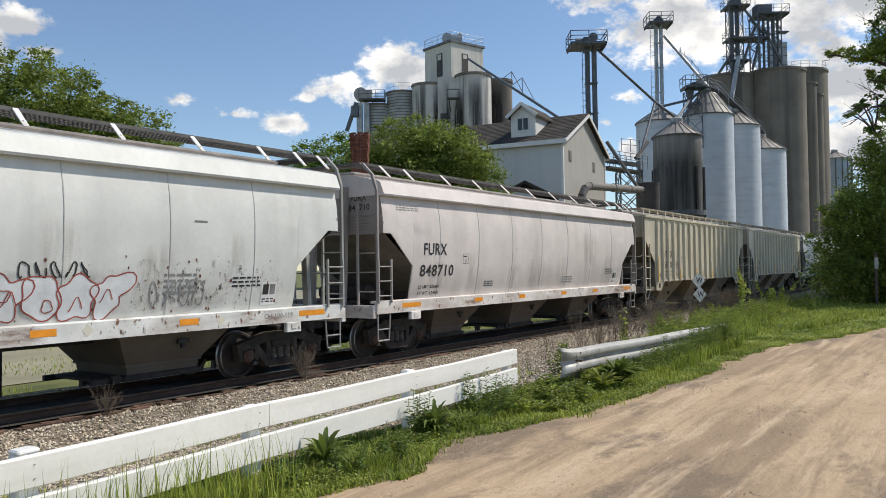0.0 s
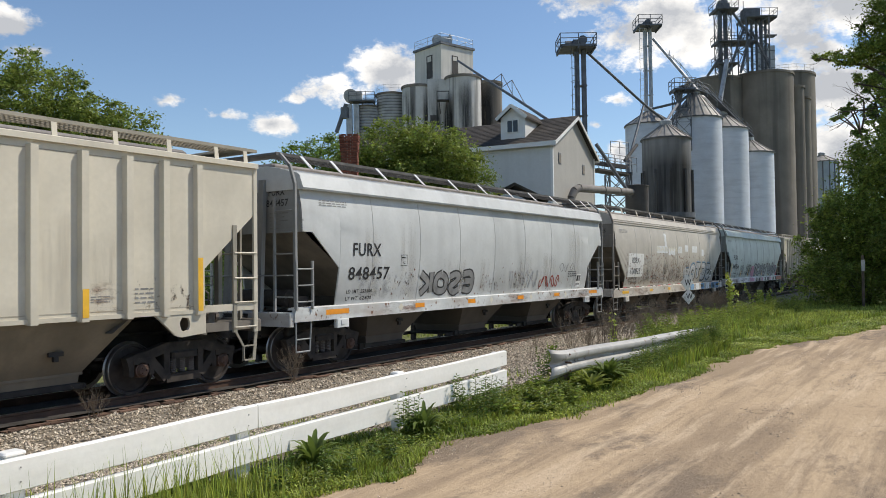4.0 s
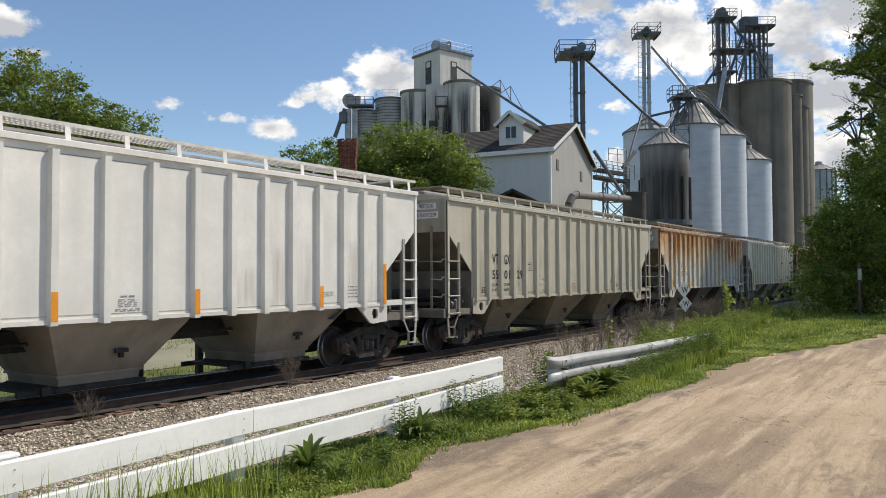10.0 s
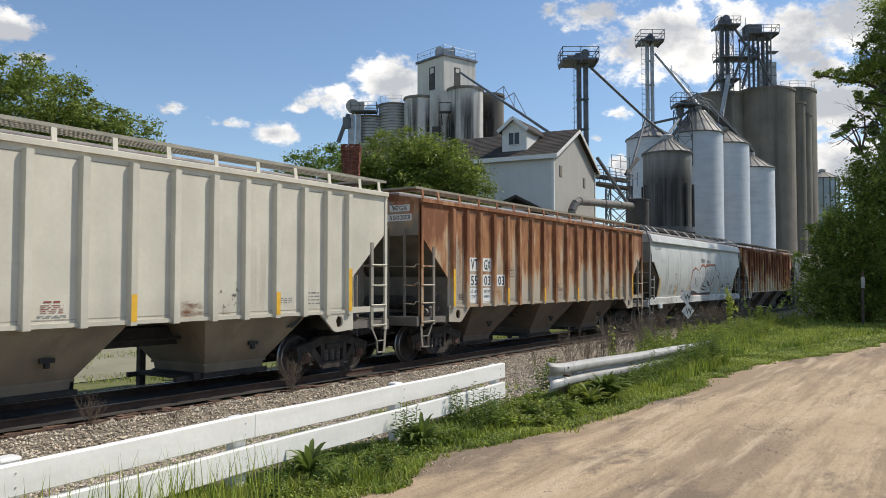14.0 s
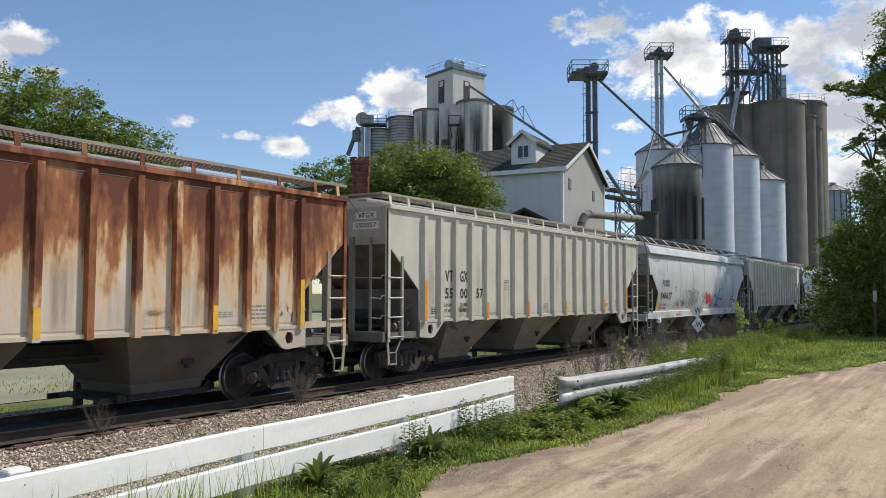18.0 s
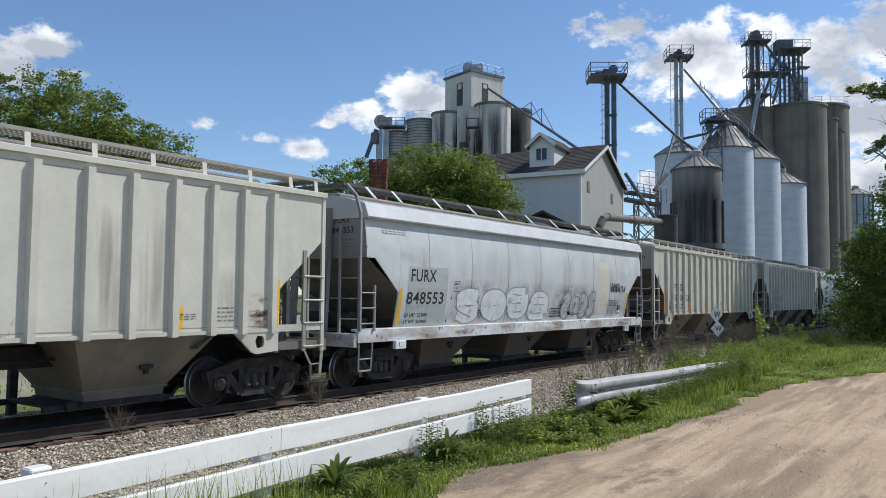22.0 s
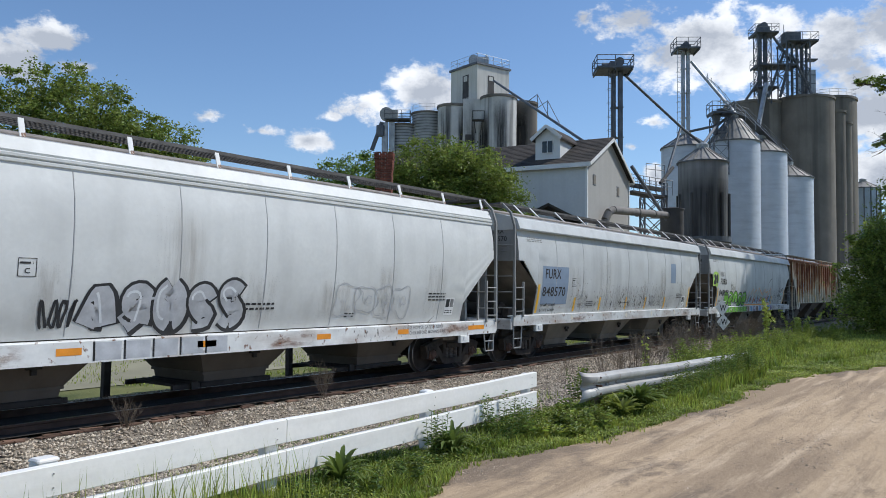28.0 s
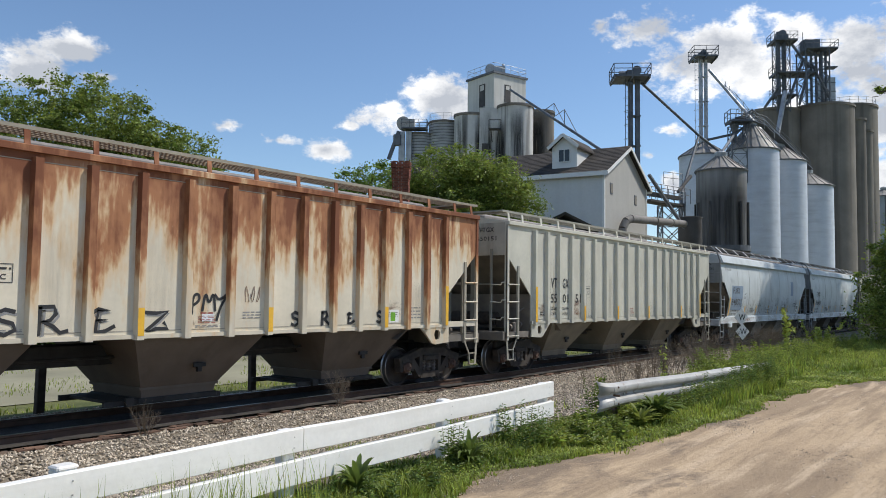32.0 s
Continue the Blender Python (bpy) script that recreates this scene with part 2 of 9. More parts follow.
M["tie_wood"] = material("tie_wood", (0.15, 0.105, 0.078), 0.95, var=0.4, scale=5, fine=40, bump=0.5, each=0.35)
M["white_board"] = material("white_board", (0.86, 0.845, 0.80), 0.55, var=0.05, scale=2.5, fine=25, bump=0.2, streak=0.30, streak_color=(0.55, 0.52, 0.46), streak_scale=(0.6, 6, 9), speck=0.0, speck_color=(0.35, 0.33, 0.29))
M["galvanized"] = material("galvanized", (0.42, 0.415, 0.395), 0.6, 0.25, var=0.22, scale=4, fine=36, bump=0.12, streak=0.5, streak_color=(0.22, 0.19, 0.16), streak_scale=(1.2, 3, 5), speck=0.5, speck_color=(0.25, 0.20, 0.16))
M["dark_steel"] = material("dark_steel", (0.035, 0.032, 0.030), 0.75, 0.2, var=0.4, scale=5, fine=40, bump=0.2)
M["truck_steel"] = material("truck_steel", (0.040, 0.034, 0.030), 0.85, 0.1, var=0.45, scale=5, fine=30, bump=0.3, tint=(0.075, 0.060, 0.048))
M["wheel_steel"] = material("wheel_steel", (0.055, 0.046, 0.042), 0.65, 0.4, var=0.4, scale=6, fine=40)
M["wheel_rim"] = material("wheel_rim", (0.34, 0.33, 0.32), 0.35, 0.8, var=0.15, scale=6)
M["bearing_rust"] = material("bearing_rust", (0.10, 0.058, 0.042), 0.8, var=0.4, scale=6, fine=40)
M["spring_steel"] = material("spring_steel", (0.16, 0.14, 0.125), 0.6, 0.4, var=0.3, scale=9)
M["reflector"] = material("reflector", (0.82, 0.30, 0.02), 0.4, var=0.12, scale=6, fine=60)
M["black_paint"] = material("black_paint", (0.025, 0.025, 0.027), 0.6, var=0.25, scale=6, fine=60)
M["decal_white"] = material("decal_white", (0.78, 0.78, 0.76), 0.6, var=0.08, scale=4)
M["concrete"] = material("concrete", (0.57, 0.56, 0.53), 0.9, var=0.25, scale=0.35, fine=3, bump=0.2, depth=0.03, streak=0.62, streak_color=(0.07, 0.068, 0.066), streak_scale=(0.8, 0.8, 0.03), hard=(0.53, 0.62))
M["concrete_dark"] = material("concrete_dark", (0.20, 0.178, 0.148), 0.9, var=0.22, scale=0.35, fine=3, bump=0.2, depth=0.03, streak=0.7, streak_color=(0.07, 0.064, 0.058), streak_scale=(0.6, 0.6, 0.025), hard=(0.50, 0.64))
M["stucco"] = material("stucco", (0.66, 0.64, 0.585), 0.9, var=0.06, scale=0.4, fine=6, bump=0.15, streak=0.45, streak_color=(0.25, 0.24, 0.22), streak_scale=(1.2, 1.2, 0.06))
M["bin_steel"] = material("bin_steel", (0.60, 0.645, 0.70), 0.62, 0.12, var=0.07, scale=0.8, fine=8, bump=0.1, streak=0.45, streak_color=(0.42, 0.45, 0.50), streak_scale=(0.5, 0.5, 2.8))
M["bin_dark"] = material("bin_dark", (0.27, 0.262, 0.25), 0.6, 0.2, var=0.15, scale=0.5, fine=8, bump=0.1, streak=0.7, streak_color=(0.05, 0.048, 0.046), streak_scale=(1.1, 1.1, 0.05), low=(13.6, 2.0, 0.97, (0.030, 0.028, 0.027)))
M["bin_roof"] = material("bin_roof", (0.30, 0.285, 0.26), 0.65, 0.15, var=0.2, scale=1.5, fine=8)
M["silo_hoop"] = material("silo_hoop", (0.42, 0.43, 0.43), 0.7, 0.2, var=0.2, scale=1, fine=9)
M["leg_steel"] = material("leg_steel", (0.42, 0.44, 0.455), 0.5, 0.4, var=0.25, scale=1.5, fine=12, streak=0.35)
M["leg_dark"] = material("leg_dark", (0.13, 0.142, 0.158), 0.6, 0.3, var=0.3, scale=1.5, fine=12)
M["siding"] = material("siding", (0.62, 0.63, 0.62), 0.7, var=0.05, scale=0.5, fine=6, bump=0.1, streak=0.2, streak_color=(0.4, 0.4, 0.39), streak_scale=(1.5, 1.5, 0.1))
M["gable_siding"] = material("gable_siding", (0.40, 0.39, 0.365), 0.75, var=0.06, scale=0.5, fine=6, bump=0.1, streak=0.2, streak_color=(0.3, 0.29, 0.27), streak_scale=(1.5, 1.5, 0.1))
# near-black ballast: the shadow under the train is put into its colour
M["shaded_bed"] = material("shaded_bed", (0.055, 0.048, 0.042), 0.95, var=0.35, scale=3, fine=25, bump=0.8, depth=0.04)
M["trim_white"] = material("trim_white", (0.74, 0.74, 0.72), 0.6, var=0.06, scale=1)
M["shingle"] = material("shingle", (0.040, 0.036, 0.033), 0.95, var=0.4, scale=0.7, fine=12, bump=0.5, depth=0.03, tint=(0.085, 0.070, 0.058))
M["glass"] = material("glass", (0.03, 0.035, 0.04), 0.1, var=0.2, scale=2, bump=0)
M["brick"] = material("brick", (0.27, 0.085, 0.05), 0.9, var=0.3, scale=6, fine=40, bump=0.3, each=0.3)
M["mortar"] = material("mortar", (0.30, 0.26, 0.22), 0.95, var=0.2, scale=8)
M["bark"] = material("bark", (0.085, 0.065, 0.05), 0.95, var=0.4, scale=4, fine=20, bump=0.6, depth=0.03)
M["leaf"] = material("leaf", (0.195, 0.27, 0.048), 0.6, var=0.3, scale=0.5, fine=6, bump=0, island=0.5, trans=0.42, tint=(0.275, 0.35, 0.07))
M["leaf_bush"] = material("leaf_bush", (0.225, 0.315, 0.058), 0.55, var=0.3, scale=0.5, fine=6, bump=0, island=0.55, trans=0.5, tint=(0.29, 0.38, 0.075))
M["leaf_mid"] = material("leaf_mid", (0.15, 0.25, 0.05), 0.6, var=0.3, scale=0.5, fine=6, bump=0, island=0.5, trans=0.5, tint=(0.21, 0.32, 0.065))
M["leaf_dark"] = material("leaf_dark", (0.115, 0.20, 0.04), 0.6, var=0.3, scale=0.5, fine=6, bump=0, island=0.5, trans=0.4, tint=(0.165, 0.255, 0.05))
M["grass"] = material("grass", (0.22, 0.32, 0.04), 0.6, var=0.3, scale=0.8, fine=6, bump=0, island=0.55, trans=0.4, tint=(0.40, 0.46, 0.085))
M["dead_stem"] = material("dead_stem", (0.22, 0.17, 0.12), 0.9, var=0.3, scale=3, bump=0, island=0.4)
M["flower"] = material("flower", (0.44, 0.50, 0.10), 0.6, var=0.2, scale=6, bump=0, island=0.3, trans=0.2)
M["sign_white"] = material("sign_white", (0.66, 0.65, 0.62), 0.6, var=0.15, scale=8)
M["post_dark"] = material("post_dark", (0.045, 0.036, 0.030), 0.9, var=0.4, scale=5, fine=30)


def stain_material(name, color, amount, stretch=(1, 1, 1), scale=3.0, cut=(0.42, 0.66), rough=0.9):
    """Dirt that lies in patches on a surface and thins out towards the edges of its field."""
    mat = bpy.data.materials.new(name)
    mat.use_nodes = True
    nt = mat.node_tree
    N, L = nt.nodes.new, nt.links.new
    bsdf = nt.nodes["Principled BSDF"]
    bsdf.inputs["Base Color"].default_value = (*color, 1)
    bsdf.inputs["Roughness"].default_value = rough
    tc = N("ShaderNodeTexCoord")
    sep = N("ShaderNodeSeparateXYZ")
    L(tc.outputs["Generated"], sep.inputs[0])

    def op(kind, a, b):
        n = N("ShaderNodeMath")
        n.operation = kind
        n.use_clamp = kind == "MULTIPLY"
        for i, v in enumerate((a, b)):
            if isinstance(v, (int, float)):
                n.inputs[i].default_value = v
            else:
                L(v, n.inputs[i])
        return n.outputs[0]
    fade = None
    for k in (0, 2):
        g = op("MULTIPLY", op("MULTIPLY", sep.outputs[k], op("SUBTRACT", 1.0, sep.outputs[k])), 5.0)
        fade = g if fade is None else op("MULTIPLY", fade, g)
    m = N("ShaderNodeMapping")
    m.inputs["Scale"].default_value = stretch
    L(tc.outputs["Object"], m.inputs[0])
    n = N("ShaderNodeTexNoise")
    n.inputs["Scale"].default_value, n.inputs["Detail"].default_value, n.inputs["Roughness"].default_value = scale, 9, 0.68
    L(m.outputs[0], n.inputs[0])
    r = N("ShaderNodeMapRange")
    r.inputs[1].default_value, r.inputs[2].default_value, r.inputs[4].default_value = cut[0], cut[1], amount
    L(n.outputs[0], r.inputs[0])
    ms = N("ShaderNodeMixShader")
    L(op("MULTIPLY", fade, r.outputs[0]), ms.inputs[0])
    L(N("ShaderNodeBsdfTransparent").outputs[0], ms.inputs[1])
    L(bsdf.outputs[0], ms.inputs[2])
    L(ms.outputs[0], nt.nodes["Material Output"].inputs[0])
    return mat


M["drip_black"] = stain_material("drip_black", (0.018, 0.017, 0.016), 1.0, (1.2, 1.2, 0.05), 1.6, (0.30, 0.46))
M["drip_grey"] = stain_material("drip_grey", (0.06, 0.058, 0.055), 0.85, (1.0, 1.0, 0.045), 1.4, (0.38, 0.58))


# ---------------------------------------------------------------- mesh tools
class Shape:
    """Collects boxes, tubes, plates and lofts into one mesh."""

    def __init__(self):
        self.v, self.f = [], []

    def add(self, verts, faces):
        n = len(self.v)
        self.v += [tuple(p) for p in verts]
        self.f += [tuple(i + n for i in q) for q in faces]
        return self

    def box(self, x, y, z, sx, sy, sz, turn=0.0, cut=0.0):
        """A box of full sizes sx, sy, sz about its centre; cut takes off its upright corners and top edges."""
        hx, hy, hz = sx / 2, sy / 2, sz / 2
        if cut:
            c = min(cut, hx * 0.6, hy * 0.6)
            ring = [(-hx + c, -hy), (hx - c, -hy), (hx, -hy + c), (hx, hy - c), (hx - c, hy), (-hx + c, hy), (-hx, hy - c), (-hx, -hy + c)]
            inner = [(px * (1 - c / hx), py * (1 - c / hy)) for px, py in ring]
            top = [(px, py, hz) for px, py in inner]
            pts = [(px, py, -hz) for px, py in ring] + [(px, py, hz - min(c, hz)) for px, py in ring] + top
            fs = [tuple(range(7, -1, -1)), tuple(range(16, 24))]
            for k in range(8):
                j = (k + 1) % 8
                fs += [(k, j, 8 + j, 8 + k), (8 + k, 8 + j, 16 + j, 16 + k)]
        else:
            pts = [(a, b, c) for c in (-hz, hz) for a, b in ((-hx, -hy), (hx, -hy), (hx, hy), (-hx, hy))]
            fs = [(3, 2, 1, 0), (4, 5, 6, 7), (0, 1, 5, 4), (1, 2, 6, 5), (2, 3, 7, 6), (3, 0, 4, 7)]
        ca, sa = math.cos(radians(turn)), math.sin(radians(turn))
        return self.add([(x + ca * a - sa * b, y + sa * a + ca * b, z + c) for a, b, c in pts], fs)

    def tube(self, p, q, r, r2=None, n=8, caps=True):
        p, q = Vector(p), Vector(q)
        r2 = r if r2 is None else r2
        d = (q - p).normalized()
        u = d.orthogonal().normalized()
        w = d.cross(u)
        pts, fs = [], []
        for c, rad in ((p, r), (q, r2)):
            for k in range(n):
                a = 2 * math.pi * k / n
                pts.append(c + (u * math.cos(a) + w * math.sin(a)) * rad)
        for k in range(n):
            j = (k + 1) % n
            fs.append((k, j, n + j, n + k))
        if caps:
            fs += [tuple(range(n - 1, -1, -1)), tuple(range(n, 2 * n))]
        return self.add(pts, fs)

    def path(self, pts, r, n=6):
        for a, b in zip(pts, pts[1:]):
            self.tube(a, b, r, n=n)
        return self

    def beam(self, p, q, w, h):
        """A bar of rectangular section from p to q, h measured towards z."""
        p, q = Vector(p), Vector(q)
        d = (q - p).normalized()
        side = d.cross(Vector((0, 0, 1)))
        side = side.normalized() if side.length > 1e-4 else Vector((1, 0, 0))
        up = side.cross(d)
        c = [side * (a * w / 2) + up * (b * h / 2) for a, b in ((-1, -1), (1, -1), (1, 1), (-1, 1))]
        return self.add([p + k for k in c] + [q + k for k in c],
                        [(3, 2, 1, 0), (4, 5, 6, 7), (0, 1, 5, 4), (1, 2, 6, 5), (2, 3, 7, 6), (3, 0, 4, 7)])

    def plate(self, poly, axis, at, thick):
        """A flat polygon given by two coordinates, across the axis (0, 1, 2) from at to at + thick."""
        def p3(p, k):
            q = list(p)
            q.insert(axis, k)
            return q
        n = len(poly)
        fs = [tuple(range(n - 1, -1, -1)), tuple(range(n, 2 * n))] + [(k, (k + 1) % n, n + (k + 1) % n, n + k) for k in range(n)]
        return self.add([p3(p, at) for p in poly] + [p3(p, at + thick) for p in poly], fs)

    def loft(self, rings, caps=True, closed=True):
        n = len(rings[0])
        pts = [p for r in rings for p in r]
        fs = []
        for i in range(len(rings) - 1):
            for k in range(n if closed else n - 1):
                j = (k + 1) % n
                fs.append((i * n + k, i * n + j, (i + 1) * n + j, (i + 1) * n + k))
        if caps:
            fs += [tuple(range(n - 1, -1, -1)), tuple(range((len(rings) - 1) * n, len(rings) * n))]
        return self.add(pts, fs)

    def turned(self, profile, x=0.0, y=0.0, n=32, caps=True):
        """A body of revolution about the upright through (x, y), from (radius, z) pairs."""
        return self.loft([[(x + r * math.cos(2 * math.pi * k / n), y + r * math.sin(2 * math.pi * k / n), z) for k in range(n)] for r, z in profile], caps)

    def mesh(self, name, smooth=None):
        me = bpy.data.meshes.new(name)
        me.from_pydata(self.v, [], self.f)
        bm = bmesh.new()
        bm.from_mesh(me)
        bmesh.ops.recalc_face_normals(bm, faces=bm.faces)
        bm.to_mesh(me)
        bm.free()
        if smooth:
            me.shade_smooth()
            me.set_sharp_from_angle(angle=radians(smooth))
        return me


def part(name, shape, mat, parent=None, label="", smooth=None, at=None):
    me = shape if isinstance(shape, bpy.types.Mesh) else shape.mesh(name, smooth)
    if not me.materials:
        me.materials.append(mat)
    ob = new(name, me)
    ob.parent = parent
    if at is not None:
        ob.matrix_basis = at
    if label:
        ob["label"] = label
    return ob


def thing(name, label, category, group="", at=None, kind=""):
    ob = new(name)
    if at is not None:
        ob.matrix_basis = at
    return tagged(ob, label, category, group, kind)


def raw_mesh(name, v, f, smooth=False):
    me = bpy.data.meshes.new(name)
    me.from_pydata(v, [], f)
    if smooth:
        me.shade_smooth()
    return me


TEXT = {}


def text_mesh(words, height, squeeze=1.0):
    """Built-in letters as a mesh in the plane x, z, facing -y; capital height in metres."""
    key = (words, height, squeeze)
    if key not in TEXT:
        cu = bpy.data.curves.new("letters", "FONT")
        cu.body, cu.size, cu.extrude, cu.resolution_u = words, height / 0.69, 0.0, 2
        cu.space_character = 1.05
        cu.offset = height * 0.02
        ob = bpy.data.objects.new("letters", cu)
        scene.collection.objects.link(ob)
        me = bpy.data.meshes.new_from_object(ob.evaluated_get(bpy.context.evaluated_depsgraph_get()))
        bpy.data.objects.remove(ob)
        me.materials.clear()
        me.transform(Matrix.Diagonal((squeeze, 1, 1, 1)))
        me.transform(Matrix.Rotation(radians(90), 4, "X"))
        TEXT[key] = me
    return TEXT[key].copy()


# ---------------------------------------------------------------- ground, road and track
TRACK_Y = 13.03


def lerp_table(x, pts):
    for (a, u), (b, w) in zip(pts, pts[1:]):
        if x <= b:
            k = max(0.0, (x - a) / (b - a))
            return u + (w - u) * k
    return pts[-1][1]


def road_edge(x):
    return lerp_table(x, [(-60, 3.4), (2.0, 3.7), (4.5, 3.83), (6.2, 4.05), (7.1, 3.95), (8.5, 3.58), (9.9, 3.57), (11.2, 3.45), (15, 3.5), (17.5, 3.05), (20.2, 2.3), (23.5, 1.8), (40, -2), (80, -14)])


def ground_z(x, y):
    z = lerp_table(y, [(-400, 0.5), (4.9, 0.5), (6.4, 0.26), (8.2, -0.14), (10.0, -0.40), (16.0, -0.42), (22, -0.36), (3000, -0.3)])
    if y < road_edge(x) - 0.25:
        z -= 0.10
    near = max(0.0, 1 - abs(y - 3) / 12) * max(0.0, 1 - abs(x - 8) / 40)
    return z + near * 0.05 * noise.noise((x * 0.7, y * 0.7, 0))


def graded(lo, hi, a, b, step, grow=1.35):
    """Stations from lo to hi, evenly spaced between a and b and widening outside."""
    out = [a + step * i for i in range(int((b - a) / step) + 1)]
    d, x = step, out[-1]
    while x < hi:
        d *= grow
        x = min(hi, x + d)
        out.append(x)
    d, x = step, out[0]
    while x > lo:
        d *= grow
        x = max(lo, x - d)
        out.insert(0, x)
    return out


def sheet(name, xs, ys, height, mat, keep=None):
    v = [(x, y, height(x, y)) for x in xs for y in ys]
    n = len(ys)
    f = [(i * n + j, (i + 1) * n + j, (i + 1) * n + j + 1, i * n + j + 1) for i in range(len(xs) - 1) for j in range(n - 1)]
    if keep:
        f = [q for q in f if keep(*(sum(v[k][a] for k in q) / 4 for a in (0, 1)))]
    me = raw_mesh(name, v, f, True)
    me.materials.append(mat)
    return new(name, me)


tagged(sheet("ground", graded(-2500, 2500, -4, 44, 0.5), graded(-2500, 2500, -2, 18, 0.35), ground_z, M["grass_soil"]),
       "green grassy soil with weeds, falling towards the track", "ground", kind="structure")


def build_road():
    xs = graded(-60, 80, -2, 26, 0.18, 1.25)
    v, f = [], []
    n = 46
    for x in xs:
        e = road_edge(x) + 0.26 * noise.noise((x * 1.1, 0, 4)) + 0.12 * noise.noise((x * 4.5, 0, 9))
        for j in range(n):
            k = j / (n - 1)
            y = e - 24 * k ** 1.7
            rut = 0.022 * noise.noise((x * 0.35 + y * 0.2, y * 1.5, 2)) + 0.006 * noise.noise((x * 1.5, y * 1.5, 7))
            v.append((x, y, 0.5 + 0.012 + 0.05 * noise.noise((x * 0.7, y * 0.7, 0)) * max(0.0, 1 - abs(y - 3) / 12) * max(0.0, 1 - abs(x - 8) / 40) + rut * min(1, k * 10) - (0.06 if j == 0 else 0)))
    for i in range(len(xs) - 1):
        for j in range(n - 1):
            f.append((i * n + j, i * n + j + 1, (i + 1) * n + j + 1, (i + 1) * n + j))
    me = raw_mesh("road", v, f, True)
    me.materials.append(M["dirt"])
    tagged(new("road", me), "pale brown dirt lane with worn wheel tracks", "road", kind="structure")


build_road()

tagged(sheet("yard", graded(-300, 400, -20, 60, 2.0), graded(18.2, 70, 19, 40, 1.0), lambda x, y: ground_z(x, y) + 0.02, M["yard"]),
       "pale gravel yard behind the track", "gravel yard", kind="structure")


def bed_z(y):
    return lerp_table(y, [(8.0, -0.16), (9.4, -0.33), (10.5, -0.33), (11.3, -0.17), (11.62, -0.215), (14.6, -0.215), (14.8, -0.17), (15.7, -0.37), (16.6, -0.43)])


def build_bed():
    xs = graded(-250, 420, 2, 34, 0.4)
    ys = [8.0 + 0.25 * i for i in range(35)]
    ob = sheet("ballast_bed", xs, ys, lambda x, y: bed_z(y) + 0.02 * noise.noise((x * 2, y * 2, 3)) + (0.03 if 8.2 < y < 16.4 else -0.03), M["gravel"])
    tagged(ob, "grey crushed stone ballast under the track", "ballast", kind="structure")


build_bed()


def slope_edge(x):
    return lerp_table(x, [(-60, 4.9), (8, 4.95), (11, 5.0), (14, 5.4), (18, 6.5), (24, 7.7), (30, 8.1), (80, 8.2)])


tagged(sheet("ballast_slope", graded(-120, 60, -4, 26, 0.3), [4.7 + 0.17 * i for i in range(22)], lambda x, y: ground_z(x, y) + (0.03 if y > slope_edge(x) + 0.3 * noise.noise((x * 0.8, y * 0.8, 2)) else -0.06), M["gravel"]),
       "grey gravel shoulder sloping down to the track", "gravel", kind="structure")
# extra sheet between the rails, its colour standing in for the train's shadow
tagged(sheet("track_bed", graded(-240, 420, 2, 40, 0.8), [11.95, 12.4, 13.0, 13.6, 14.1], lambda x, y: -0.128 + 0.012 * noise.noise((x * 3, y * 3, 5)), M["shaded_bed"]), "ballast between the rails, darkened with the train's shade", "ballast", kind="structure")


def build_track():
    track = thing("railway_track", "straight railway track with rusty rails on dark wooden ties", "railway track", kind="structure")
    sec = [(-0.07, -0.17), (0.07, -0.17), (0.07, -0.155), (0.012, -0.14), (0.012, -0.045), (0.036, -0.03), (0.036, -0.002), (0.03, 0.0), (-0.03, 0.0), (-0.036, -0.002), (-0.036, -0.03), (-0.012, -0.045), (-0.012, -0.14), (-0.07, -0.155)]
    for side in (-0.7525, 0.7525):
        s = Shape().loft([[(x, TRACK_Y + side + a, b) for a, b in sec] for x in (-240, 420)])
        part("rail", s, M["rail_steel"], track, "rusty steel rail")
        part("rail_head", Shape().box(90, TRACK_Y + side, 0.0015, 660, 0.055, 0.003), M["rail_top"], track, "polished running surface of the rail")
    tie = Shape().box(0, 0, -0.255, 0.22, 2.6, 0.17, cut=0.02).mesh("tie")
    plate = Shape().box(0, 0, 0, 0.19, 0.34, 0.02, cut=0.01).mesh("tie_plate")
    rnd = random.Random(4)
    for i in range(150):
        x = 1.0 + i * 0.54
        t = part("tie", tie, M["tie_wood"], track, at=pose(x + rnd.uniform(-0.03, 0.03), TRACK_Y + rnd.uniform(-0.05, 0.05), 0.0 + rnd.uniform(-0.01, 0.012), 0, 0, rnd.uniform(-1.5, 1.5)))
        if i < 60:
            part("tie_plate", plate, M["rail_steel"], t, at=pose(0, -0.7525, -0.163))


build_track()


